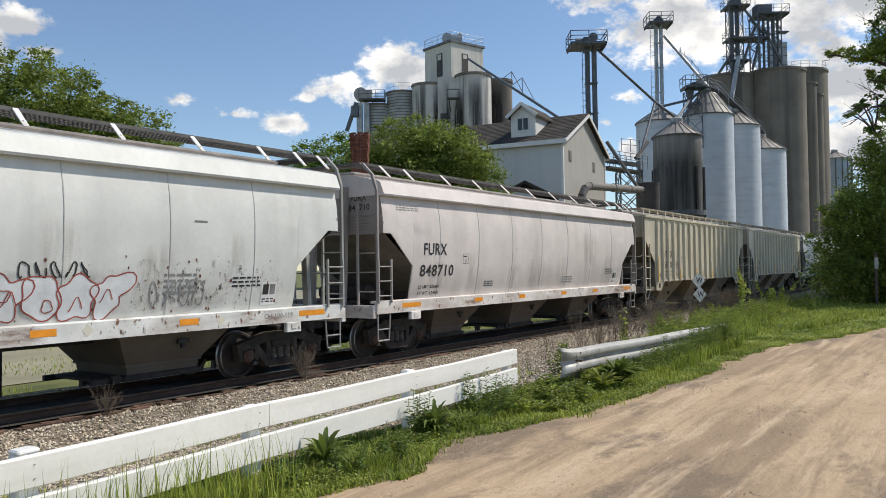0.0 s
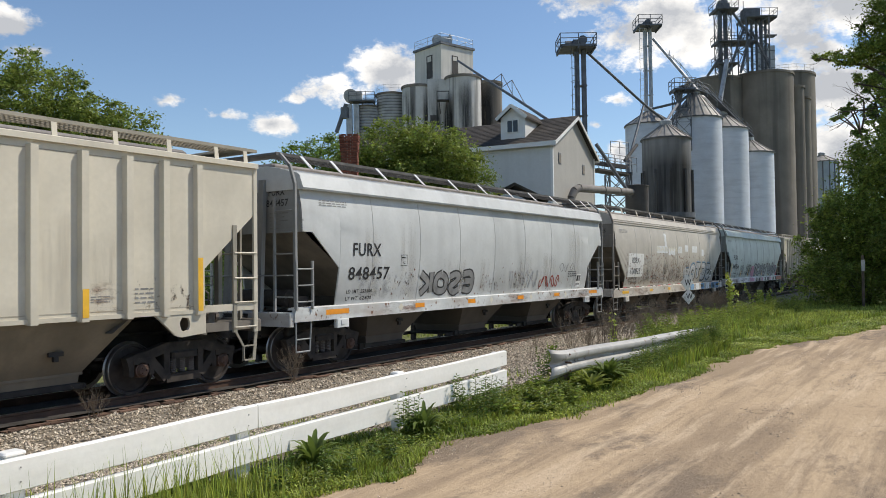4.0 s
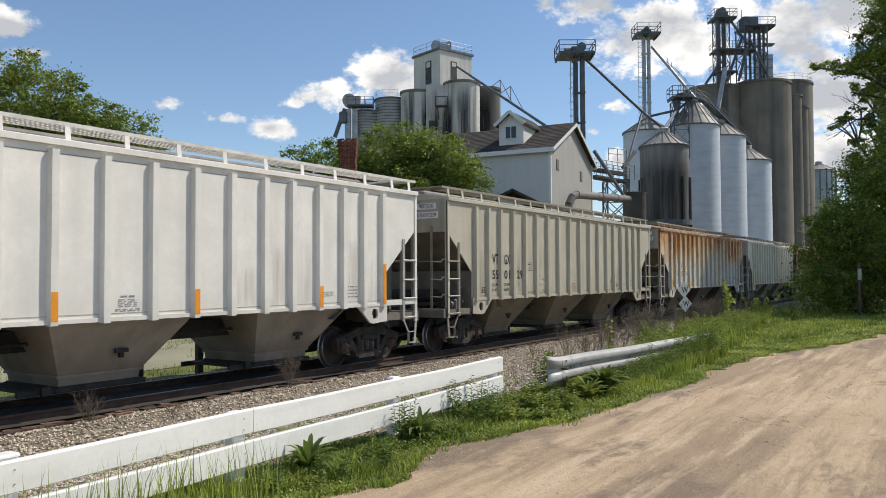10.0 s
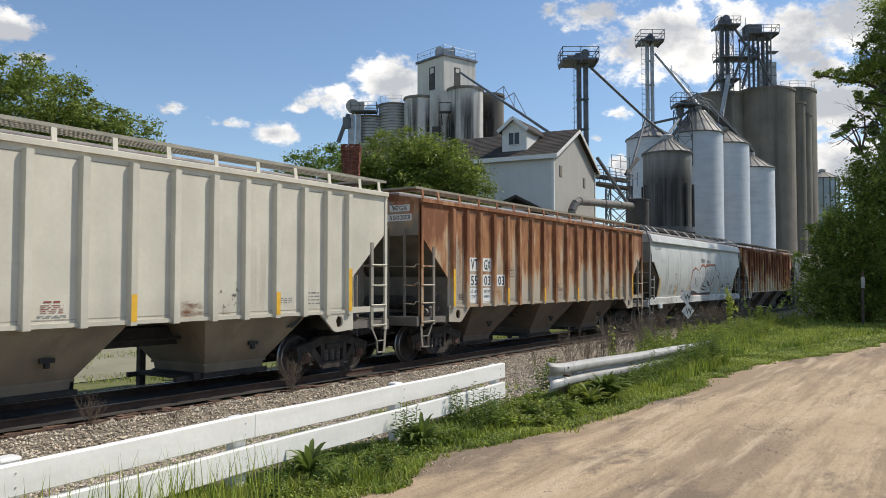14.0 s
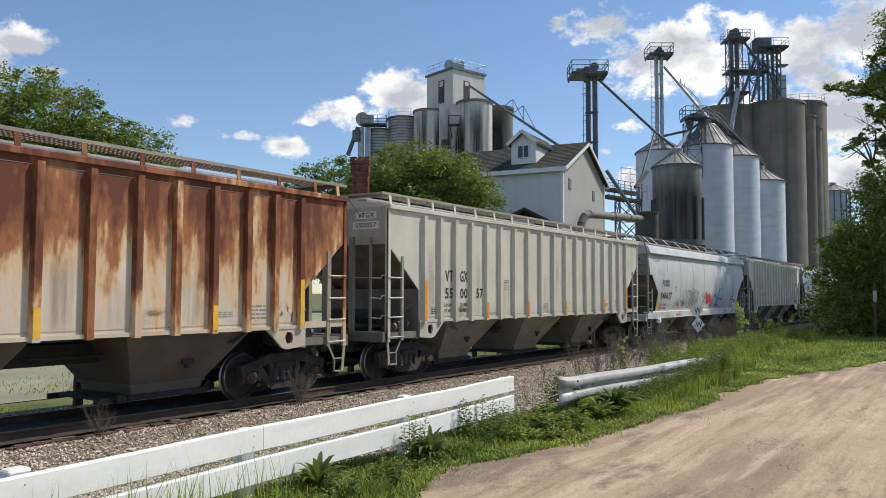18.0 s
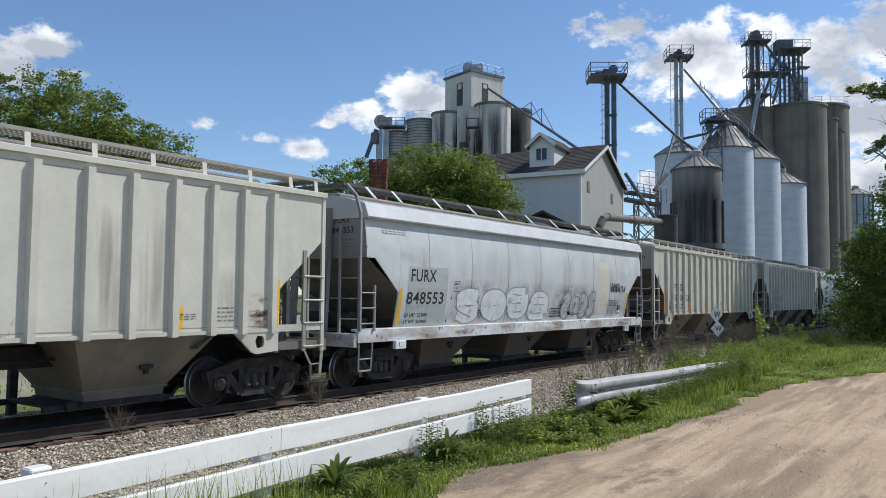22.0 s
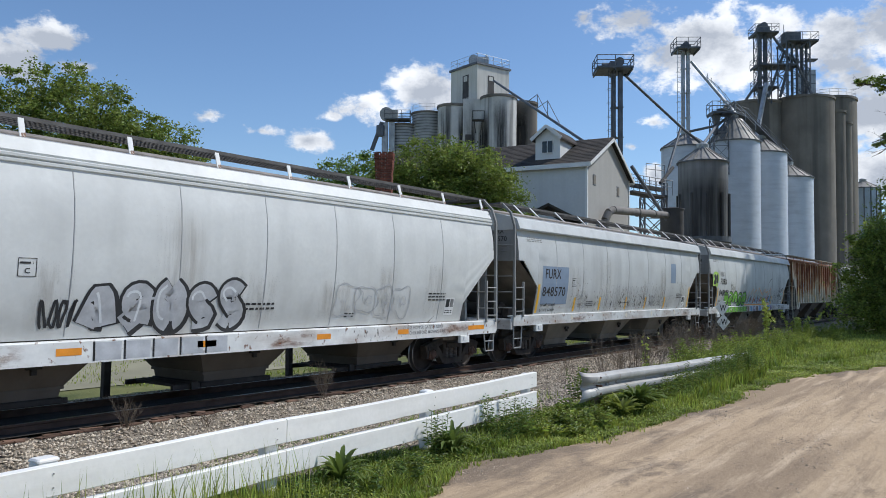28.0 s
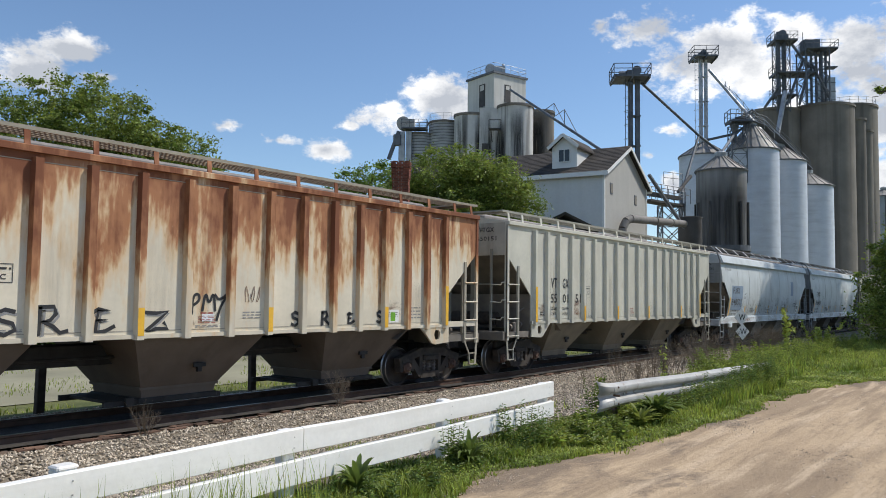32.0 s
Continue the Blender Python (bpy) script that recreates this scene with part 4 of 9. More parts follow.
def build_round_car(banded):
    """A rolled-side hopper; banded: ridged roof band, upright brackets and a deep side sill."""
    car = thing("covered_hopper_car", "smooth-sided covered hopper car rolling on the track", "hopper car", "freight cars of the train")
    body = M["car_body"]
    s0, s1 = (0.93, 1.28) if banded else (1.08, 1.38)
    notch = (8.04, 6.75, 2.95, 1.75) if banded else (7.75, 6.86, 2.96, 2.20)
    part("side_wall", round_side(-1, 8.05, 8.05, notch), body, car, smooth=30)
    part("side_wall", round_side(1, 8.05, 8.05, notch), body, car, smooth=30)
    zs = [3.84 - 2.5 * k / 12 for k in range(13)]
    seam = Shape()
    seam.loft([[(-0.014, -round_y(z) - 0.001, z), (-0.006, -round_y(z) - 0.008, z), (0.006, -round_y(z) - 0.008, z), (0.014, -round_y(z) - 0.001, z)] for z in zs])
    seam = seam.mesh("weld_seam")
    for x in (-5.7, -3.8, -1.9, 0.0, 1.9, 3.8, 5.7):
        part("weld_seam", seam, M["seam_grey"], car, at=pose(x, 0, 0))
    if banded:
        rf = [(-1.50, 3.86), (-1.53, 3.88), (-1.53, 3.92), (-1.49, 3.94), (-1.53, 3.96), (-1.53, 4.00), (-1.48, 4.02), (-1.50, 4.05), (-1.38, 4.26), (-0.6, 4.42)]
    else:
        rf = [(-1.49, 3.85), (-1.64, 3.84), (-1.66, 3.88), (-1.55, 4.16), (-1.47, 4.20), (-0.6, 4.40)]
    prof = rf + [(-y, z) for y, z in reversed(rf)]
    part("roof", Shape().plate(prof, 0, -8.08, 16.16), body, car)
    part("hatch_cover", Shape().box(0, 0, 4.47, 15.2, 0.62, 0.16, cut=0.05), M["hatch"], car)
    for ys in (-1, 1):
        sl = Shape().plate([(ys * 1.56, s0), (ys * 1.56, s1 - 0.02), (ys * 1.53, s1), (ys * 1.36, s1), (ys * 1.36, s1 - 0.05), (ys * 1.48, s1 - 0.05), (ys * 1.48, s0)], 0, -8.25, 16.5)
        part("side_sill", sl, M["car_sill"], car)
    for sgn in (-1, 1):
        e = Shape().plate([(-1.59, 2.96), (1.59, 2.96), (1.6, 3.2), (1.5, 3.86), (1.44, 4.18), (0.6, 4.40), (-0.6, 4.40), (-1.44, 4.18), (-1.5, 3.86), (-1.6, 3.2)], 0, sgn * 8.03 - 0.015, 0.03)
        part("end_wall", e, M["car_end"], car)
        sl = Shape().add([(sgn * 8.0, -1.55, 3.0), (sgn * 8.0, 1.55, 3.0), (sgn * 5.2, 1.4, 1.2), (sgn * 5.2, -1.4, 1.2), (sgn * 7.94, -1.55, 2.96), (sgn * 7.94, 1.55, 2.96), (sgn * 5.14, 1.4, 1.16), (sgn * 5.14, -1.4, 1.16)],
                         [(0, 1, 2, 3), (7, 6, 5, 4), (0, 3, 7, 4), (1, 5, 6, 2)])
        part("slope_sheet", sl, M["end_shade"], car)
        fr = Shape().box(sgn * 8.30, 0, 1.14, 0.14, 3.06, 0.30, cut=0.02).box(sgn * 7.75, 0, 1.20, 1.1, 2.8, 0.05)
        part("end_platform", fr, M["car_sill"], car)
        for y in (-0.5, 0.5):
            part("end_post", Shape().beam((sgn * 8.24, y, 1.2), (sgn * 8.10, y, 4.1), 0.16, 0.10), M["car_end"], car)
        for ys in (-1, 1):
            if ys < 0:
                ladder_parts(car, sgn * 8.22, sgn * 7.74, ys * 1.58, s1 - 0.05, 2.35, 3, M["car_end"], 0.045)
            else:
                part("ladder", ladder(Shape(), sgn * 8.22, sgn * 7.74, ys * 1.58, s1 - 0.05, 2.35, 3, rail=0.05), M["car_sill"], car)
            rail_post = Shape().box(sgn * 8.22, ys * 1.56, 2.66, 0.06, 0.06, 2.6).beam((sgn * 8.22, ys * 1.56, 3.94), (sgn * 8.22, ys * 1.42, 4.35), 0.06, 0.06).beam((sgn * 8.22, ys * 1.42, 4.33), (sgn * 8.22, ys * 1.14, 4.6), 0.06, 0.06)
            part("corner_post", rail_post, M["car_end"], car)
            st = Shape().path([(sgn * 8.18, ys * 1.52, s0), (sgn * 8.18, ys * 1.52, 0.46), (sgn * 7.78, ys * 1.52, 0.46), (sgn * 7.72, ys * 1.52, s0)], 0.02)
            st.tube((sgn * 8.18, ys * 1.52, 0.72), (sgn * 7.74, ys * 1.52, 0.72), 0.016)
            part("stirrup_step", st, M["car_end"], car)
            part("jacking_pad", Shape().box(sgn * 6.75, ys * 1.52, s0 - 0.09, 0.42, 0.10, 0.2, cut=0.02).box(sgn * 6.75, ys * 1.575, s0 - 0.08, 0.14, 0.02, 0.09), M["car_sill"], car)
        ye = Shape()
        ye.box(sgn * 8.24, -0.98, 2.4, 0.05, 0.05, 2.6)
        ye = part("end_ladder", ye, M["car_end"], car)
        for z in (1.6, 2.05, 2.5, 2.95, 3.4):
            part("rung", Shape().tube((sgn * 8.24, -1.5, z), (sgn * 8.24, -0.98, z), 0.016, n=6), M["car_end"], ye)
        part("handrail", Shape().tube((sgn * 8.28, -1.4, 2.05), (sgn * 8.28, 1.3, 2.05), 0.016, n=6), M["car_end"], car)
    running_board(car, M["car_sill"], 4.60, 1.14, 0.10 if banded else 0.34, [-8.0 + 1.78 * i for i in range(10)] if banded else [-7.6, -6.65, -5.0, -3.4, -1.8, -0.2, 1.4, 3.0, 4.6, 6.2, 7.2, 7.9])
    common_under(car, top_z=1.30, wide=1.34)
    return car


M["car_body"] = material("car_body", (0.5, 0.46, 0.37))
M["car_nose"] = material("car_nose", (0.5, 0.46, 0.37))
M["car_sill"] = material("car_sill", (0.6, 0.6, 0.6))
M["car_end"] = material("car_end", (0.3, 0.31, 0.32))
M["hopper_grey"] = material("hopper_grey", (0.165, 0.145, 0.122), 0.85, var=0.3, scale=1.5, fine=20, streak=0.5, tint=(0.235, 0.205, 0.17))
# recessed car-end parts: the shade between the cars is put into this tone
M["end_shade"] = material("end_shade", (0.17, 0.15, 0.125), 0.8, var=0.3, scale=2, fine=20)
M["grating"] = material("grating", (0.12, 0.115, 0.11), 0.7, 0.3, var=0.3, scale=4)
M["hatch"] = material("hatch", (0.22, 0.20, 0.185), 0.7, 0.1, var=0.3, scale=3)
M["car_seam"] = material("car_seam", (0.36, 0.325, 0.26), 0.7, var=0.2, scale=3)
M["seam_grey"] = material("seam_grey", (0.47, 0.47, 0.46), 0.7, var=0.2, scale=3)

TAN = (0.60, 0.54, 0.42)
PALE = (0.56, 0.578, 0.572)
# kind, centre at the start, colour, reporting mark, number, rust (top z, bottom z, amount), paint traits, words for the label
CARS = [
    ("round", 4.7, (0.68, 0.69, 0.66), "", "", None, "graffiti_red", "pale grey smooth-sided hopper car with red graffiti outlines"),
    ("round", 22.37, (0.70, 0.64, 0.61), "FURX", "848710", None, "pinkish", "pinkish white smooth-sided hopper car with orange sill reflectors"),
    ("rib", 40.06, TAN, "VTGX", "550047", None, "", "tan ribbed hopper car with black lettering"),
    ("rib", 58.0, (0.63, 0.58, 0.47), "VTGX", "550245", None, "brackets_rust", "tan ribbed hopper car with rusty walkway brackets"),
    ("round", 75.5, PALE, "FURX", "848457", None, "graffiti_dark", "pale blue-white smooth hopper car with dark graffiti"),
    ("band", 93.1, (0.52, 0.485, 0.43), "RDRX", "100825", None, "graffiti_blue", "grimy beige smooth hopper car with blue and grey graffiti"),
    ("round", 110.58, (0.68, 0.74, 0.70), "FURX", "848384", None, "graffiti_pink", "greenish white smooth hopper car with long graffiti"),
    ("rib", 128.42, (0.60, 0.54, 0.435), "VTGX", "550039", None, "", "tan ribbed hopper car with orange reflector strips"),
    ("rib", 146.37, (0.80, 0.765, 0.70), "VTGX", "550100", None, "", "white ribbed hopper car with black lettering"),
    ("rib", 164.3, (0.53, 0.485, 0.385), "VTGX", "550129", None, "", "dull tan ribbed hopper car"),
    ("rib", 182.23, (0.62, 0.59, 0.53), "VTGX", "550331", (4.3, 1.75, "orange"), "patches", "tan ribbed hopper car with orange rust over its upper half"),
    ("rib", 200.08, (0.66, 0.62, 0.51), "VTGX", "550167", None, "", "pale tan ribbed hopper car with black lettering"),
    ("rib", 218.0, (0.50, 0.44, 0.36), "VTGX", "550303", (3.9, 0.9, "amber"), "", "heavily rusted brown ribbed hopper car"),
    ("round", 235.38, PALE, "", "", None, "graffiti_big", "pale smooth hopper car with a large outlined graffiti"),
    ("rib", 253.17, (0.66, 0.56, 0.42), "VTGX", "550349", (3.75, 1.35, "red"), "", "deep rust-red ribbed hopper car with white number panel"),
    ("rib", 271.15, (0.61, 0.565, 0.465), "VTGX", "550057", None, "", "tan ribbed hopper car"),
    ("round", 288.75, PALE, "FURX", "848627", None, "graffiti_color", "pale smooth hopper car with red and blue graffiti figures"),
    ("rib", 306.65, (0.65, 0.62, 0.52), "VTGX", "550089", None, "", "pale tan ribbed hopper car with black lettering"),
    ("round", 324.2, (0.60, 0.615, 0.61), "FURX", "848553", None, "graffiti_white", "pale grey smooth hopper car with white graffiti"),
    ("rib", 342.08, (0.61, 0.575, 0.48), "VTGX", "550021", None, "", "tan ribbed hopper car with black lettering"),
    ("rib", 360.06, (0.58, 0.55, 0.465), "VTGX", "550076", None, "", "grey-tan ribbed hopper car with orange reflector strips"),
    ("round", 377.5, PALE, "FURX", "848422", None, "graffiti_small", "pale smooth hopper car with a rusty sill"),
    ("band", 394.9, (0.68, 0.69, 0.665), "CEFX", "350778", None, "graffiti_grey", "clean white smooth hopper car with grey graffiti"),
    ("round", 412.35, PALE, "FURX", "848570", None, "blue_patch", "pale blue-white smooth hopper car with a blue lettering patch"),
    ("round", 430.1, PALE, "FURX", "848838", None, "graffiti_green", "pale smooth hopper car with bright green graffiti"),
    ("rib", 447.55, (0.72, 0.65, 0.51), "VTGX", "550309", (4.40, 1.65, "brown"), "tags", "cream ribbed hopper car with rust running down from the roof"),
    ("rib", 465.45, (0.60, 0.58, 0.49), "VTGX", "550151", None, "", "grey-tan ribbed hopper car"),
    ("round", 483.4, (0.55, 0.59, 0.61), "FURX", "848501", None, "blue_patch", "bluish grey smooth hopper car with a lettering patch"),
    ("round", 501.0, (0.60, 0.63, 0.64), "FURX", "848466", None, "", "pale grey smooth hopper car"),
    ("rib", 518.8, TAN, "", "", None, "", "tan ribbed hopper car"),
]


def side_y(kind, z):
    return -1.532 if kind == "rib" else -round_y(z) - 0.002


def wrap(me, kind, dx, dz, lift):
    """Lays a flat mesh in x, z on the car's near side."""
    for p in me.vertices:
        x, z = p.co.x + dx, p.co.z + dz
        p.co = (x, side_y(kind, z) - lift, z)
    return me


def mark(car, kind, words, x, z, h, mat, name="lettering", squeeze=0.9, lift=0.004):
    me = wrap(text_mesh(words, h, squeeze), kind, x, z, lift)
    me.materials.clear()
    return part(name, me, mat, car)


def panel(car, kind, x, z, w, h, mat, name="decal", lift=0.003, label="", on_rib=False):
    nx = 1
    nz = max(2, int(h / 0.12))
    v = [(x + w * i, (-1.634 if on_rib else side_y(kind, z + h * k / nz) - lift), z + h * k / nz) for i in (0, 1) for k in range(nz + 1)]
    f = [(k, nz + 1 + k, nz + 2 + k, k + 1) for k in range(nz)]
    return part(name, raw_mesh(name, v, f), mat, car, label)


PROTO = {}
TRAIN = []


def build_train():
    for i, (kind, centre, col, mark_, num, rust, trait, label) in enumerate(CARS):
        if kind not in PROTO:
            car = build_rib_car() if kind == "rib" else build_round_car(kind == "band")
            PROTO[kind] = car
        else:
            car = copy_thing(PROTO[kind], pose(0, 0, 0))
        for o in list(car.children):          # lettering of the first of its kind stays with it
            if o.name.startswith(("lettering", "decal", "reflector", "graffiti")) and car is not PROTO[kind]:
                bpy.data.objects.remove(o)
        car.matrix_basis = pose(centre, TRACK_Y, 0)
        tagged(car, label, "hopper car", "freight cars of the train")
        white = col[0] > 0.58
        body = material("car_paint", col, 0.55, var=0.09, scale=1.3, fine=12, bump=0.08, depth=0.02, streak=0.22 if white else 0.3, streak_color=tuple(c * 0.45 for c in col), streak_scale=(1.6, 1.6, 0.12), rust=rust, low=(2.2, 1.0, 0.35, (0.19, 0.155, 0.12)) if kind != "rib" else (1.9, 0.6, 0.3, (0.2, 0.165, 0.13)), own=True)
        ribs = body if not rust else material("rib_paint", tuple(c * 0.9 for c in col), 0.6, var=0.1, scale=1.5, fine=12, streak=0.4, streak_color=(0.2, 0.12, 0.08), streak_scale=(3, 3, 0.2), rust=(rust[0] - (0.9 if rust[2] != "orange" else 0.3), rust[1] - (0.8 if rust[2] != "orange" else 0.2), rust[2]), own=True)
        sill = material("sill_paint", tuple(min(0.74, c * 1.08) for c in col), 0.65, var=0.16, scale=2.2, fine=14, streak=0.8 if trait in ("graffiti_small", "graffiti_white", "graffiti_pink") else 0.5, streak_color=(0.24, 0.145, 0.09), streak_scale=(0.8, 0.8, 3.0), hard=(0.48, 0.7), speck=0.6, speck_color=(0.19, 0.10, 0.06))
        # body colour darkened: the ends' shade, turned from the sun, is painted in
        end = material("shaded_end_paint", tuple(c * 0.48 for c in col), 0.65, var=0.15, scale=1.2, fine=14, streak=0.4)
        # dusty hopper colour, also darkened to carry the shade under the car
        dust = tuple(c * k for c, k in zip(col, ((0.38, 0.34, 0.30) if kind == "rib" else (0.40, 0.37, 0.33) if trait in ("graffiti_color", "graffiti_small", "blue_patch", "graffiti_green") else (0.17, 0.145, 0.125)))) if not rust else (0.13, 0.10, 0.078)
        hop = material("shaded_hopper_paint", dust, 0.8, var=0.22, scale=1.2, fine=16, streak=0.6, streak_color=tuple(c * 0.35 for c in dust), streak_scale=(1.5, 1.5, 0.3), low=(0.9, 0.6, 0.6, (0.12, 0.10, 0.08)))
        # end wall: streaks and rust over body colour darkened for its shaded side
        nose = material("shaded_nose_paint", tuple(c * (0.75 if not rust or rust[2] == "orange" else 0.5) for c in col), 0.65, var=0.15, scale=1.2, fine=14, streak=0.5, streak_scale=(2.5, 2.5, 0.3), streak_color=(0.12, 0.085, 0.06), rust=(4.5, 3.2, rust[2]) if rust and rust[2] != "orange" else None, own=True)
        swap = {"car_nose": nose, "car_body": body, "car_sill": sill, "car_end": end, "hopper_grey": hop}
        if kind == "rib" and rust is None:
            swap["grating"] = material("grating_paint", tuple(c * (0.8 if col[0] > 0.78 else 0.5) for c in col), 0.75, var=0.2, scale=3)
        for o in car.children_recursive:
            if o.type != "MESH" or not o.material_slots:
                continue
            key = o.data.materials[0].name.split(".")[0]
            if o.name.startswith("rib") or (rust and rust[2] != "orange" and o.name.startswith(("top_chord", "bracket", "corner_post"))):
                o.material_slots[0].link = "OBJECT"
                o.material_slots[0].material = ribs
            elif key in swap:
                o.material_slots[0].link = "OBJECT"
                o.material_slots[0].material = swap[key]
        TRAIN.append((car, kind, centre, mark_, num, rust, trait))


for _words, _h in (("CLOSE HOPPER GATES & ROOF", 0.075), ("HATCHES BEFORE MOVING CAR", 0.075), ("CH-100-119", 0.10), ("RAILWAY", 0.3)):
    text_mesh(_words, _h)
for _words in sorted({w for c in CARS for w in (c[3], c[4], c[4][:2], c[4][2:4], c[4][4:]) if w} | {"550", "039", "VT", "GX", "LD LMT", "LT WT", "221700", "64300", "223600", "62400", "C"}):
    text_mesh(_words, 0.3)
text_mesh("W", 0.2, 0.9)
build_train()


# ---------------------------------------------------------------- the grain elevator behind the track
SITE_TURN = radians(33.66)
SR = Vector((math.sin(SITE_TURN), -math.cos(SITE_TURN), 0))
SF = Vector((math.cos(SITE_TURN), math.sin(SITE_TURN), 0))
BASE = -0.45


def site(u, w, z=0.0):
    """A point of the elevator's yard: u across it, w away from the lane."""
    return SR * u + SF * w + Vector((0, 0, z))


def site_pose(u, w, z=0.0, turn=0.0):
    p = site(u, w, z)
    return pose(p.x, p.y, p.z, 0, 0, math.degrees(SITE_TURN) - 90 + turn)


def railing(parent, pts, h=1.05, mat=None, closed=False, gap=1.3, r=0.028):
    """Pipe railing along a line of points."""
    pts = [Vector(p) for p in pts]
    if closed:
        pts = pts + [pts[0]]
    s = Shape()
    for a, b in zip(pts, pts[1:]):
        for k in (h, h * 0.55):
            s.tube(a + Vector((0, 0, k)), b + Vector((0, 0, k)), r, n=5)
        m = max(1, round((b - a).length / gap))
        for i in range(m + 1):
            p = a.lerp(b, i / m)
            s.tube(p, p + Vector((0, 0, h)), r, n=5)
    return part("railing", s, mat or M["leg_steel"], parent)


def ring_pts(u, w, r, z, n=18, a0=0, a1=360):
    return [(u + r * math.cos(radians(a0 + (a1 - a0) * i / n)), w + r * math.sin(radians(a0 + (a1 - a0) * i / n)), z) for i in range(n + (0 if a1 - a0 == 360 else 1))]


def yard_thing(name, label, category, group=""):
    return thing(name, label, category, group, at=site_pose(0, 0))


def concrete_silo(u, w, r, top, mat, label, flat=0.35):
    ob = yard_thing("silo", label, "silo", "concrete silos")
    prof = [(r, BASE)] + [(r * (1 + 0.002 * (k % 2)), BASE + (top - BASE) * k / 12) for k in range(1, 12)] + [(r, top - flat)]
    part("wall", Shape().turned(prof, u, w, 40), mat, ob, smooth=40)
    part("roof", Shape().turned([(r + 0.14, top - flat), (r + 0.14, top), (r - 0.2, top + 0.05)], u, w, 40), M["concrete_dark"], ob, "darker overhanging concrete roof slab")
    return ob


def steel_bin(u, w, r, eave, apex, mat, label, corr=0.75, base=BASE, ribs=20):
    ob = yard_thing("grain_bin", label, "grain bin", "steel grain bins")
    n = max(4, int((eave - base) / corr))
    prof = []
    for k in range(n):
        z = base + (eave - base) * k / n
        prof += [(r, z), (r + 0.004, z + 0.05), (r, z + 0.10)]
    prof.append((r, eave))
    part("wall", Shape().turned(prof, u, w, 48, caps=False), mat, ob, smooth=60)
    roof = part("roof", Shape().turned([(r + 0.12, eave - 0.05), (r + 0.10, eave + 0.02), (0.55, apex - 0.1), (0.5, apex)], u, w, 40), M["bin_roof"], ob, "ribbed conical steel roof")
    for k in range(ribs):
        a = 2 * math.pi * k / ribs
        part("roof_rib", Shape().beam((u + (r + 0.1) * math.cos(a), w + (r + 0.1) * math.sin(a), eave + 0.05), (u + 0.5 * math.cos(a), w + 0.5 * math.sin(a), apex - 0.02), 0.09, 0.09), M["bin_roof"], roof)
    part("cap", Shape().turned([(0.55, apex - 0.1), (0.6, apex + 0.35), (0.35, apex + 0.5)], u, w, 16), M["leg_steel"], ob)
    part("eave_ring", Shape().turned([(r + 0.13, eave - 0.12), (r + 0.16, eave), (r + 0.02, eave + 0.03)], u, w, 48, caps=False), M["leg_dark"], ob)
    return ob


def lattice(s, u, w, half, z0, z1, step, r=0.05, brace=0.03):
    """A square braced tower."""
    c = [(u - half, w - half), (u + half, w - half), (u + half, w + half), (u - half, w + half)]
    for a in c:
        s.tube((*a, z0), (*a, z1), r, n=5)
    n = max(1, round((z1 - z0) / step))
    for k in range(n):
        za, zb = z0 + (z1 - z0) * k / n, z0 + (z1 - z0) * (k + 1) / n
        for i in range(4):
            a, b = c[i], c[(i + 1) % 4]
            s.tube((*a, za), (*b, zb), brace, n=4)
            s.tube((*b, za), (*a, zb), brace, n=4)
            s.tube((*a, zb), (*b, zb), brace, n=4)
    return s


def platform(parent, u0, u1, w0, w1, z, mat, rail=1.1):
    part("platform", Shape().box((u0 + u1) / 2, (w0 + w1) / 2, z, u1 - u0, w1 - w0, 0.18), mat, parent)
    s = Shape()
    for u in (u0 + 0.1, (u0 + u1) / 2, u1 - 0.1):
        s.beam((u, w0, z - 0.15), (u, w1, z - 0.15), 0.12, 0.22)
    part("joist", s, mat, parent)
    railing(parent, [(u0, w0, z + 0.1), (u1, w0, z + 0.1), (u1, w1, z + 0.1), (u0, w1, z + 0.1)], rail, mat, True, r=0.038)


def caged_ladder(parent, u, w, z0, z1, mat):
    s = Shape()
    for d in (-0.22, 0.22):
        s.tube((u + d, w, z0), (u + d, w, z1), 0.03, n=5)
    n = int((z1 - z0) / 0.6)
    for k in range(n):
        z = z0 + (z1 - z0) * (k + 0.5) / n
        s.tube((u - 0.22, w, z), (u + 0.22, w, z), 0.02, n=4)
        if k % 2 == 0 and z > z0 + 2.5:
            hoop = [(u + 0.38 * math.cos(radians(a)), w - 0.1 - 0.7 * math.sin(radians(a)), z) for a in range(0, 181, 36)]
            s.path(hoop, 0.022, n=4)
    part("caged_ladder", s, mat, parent)


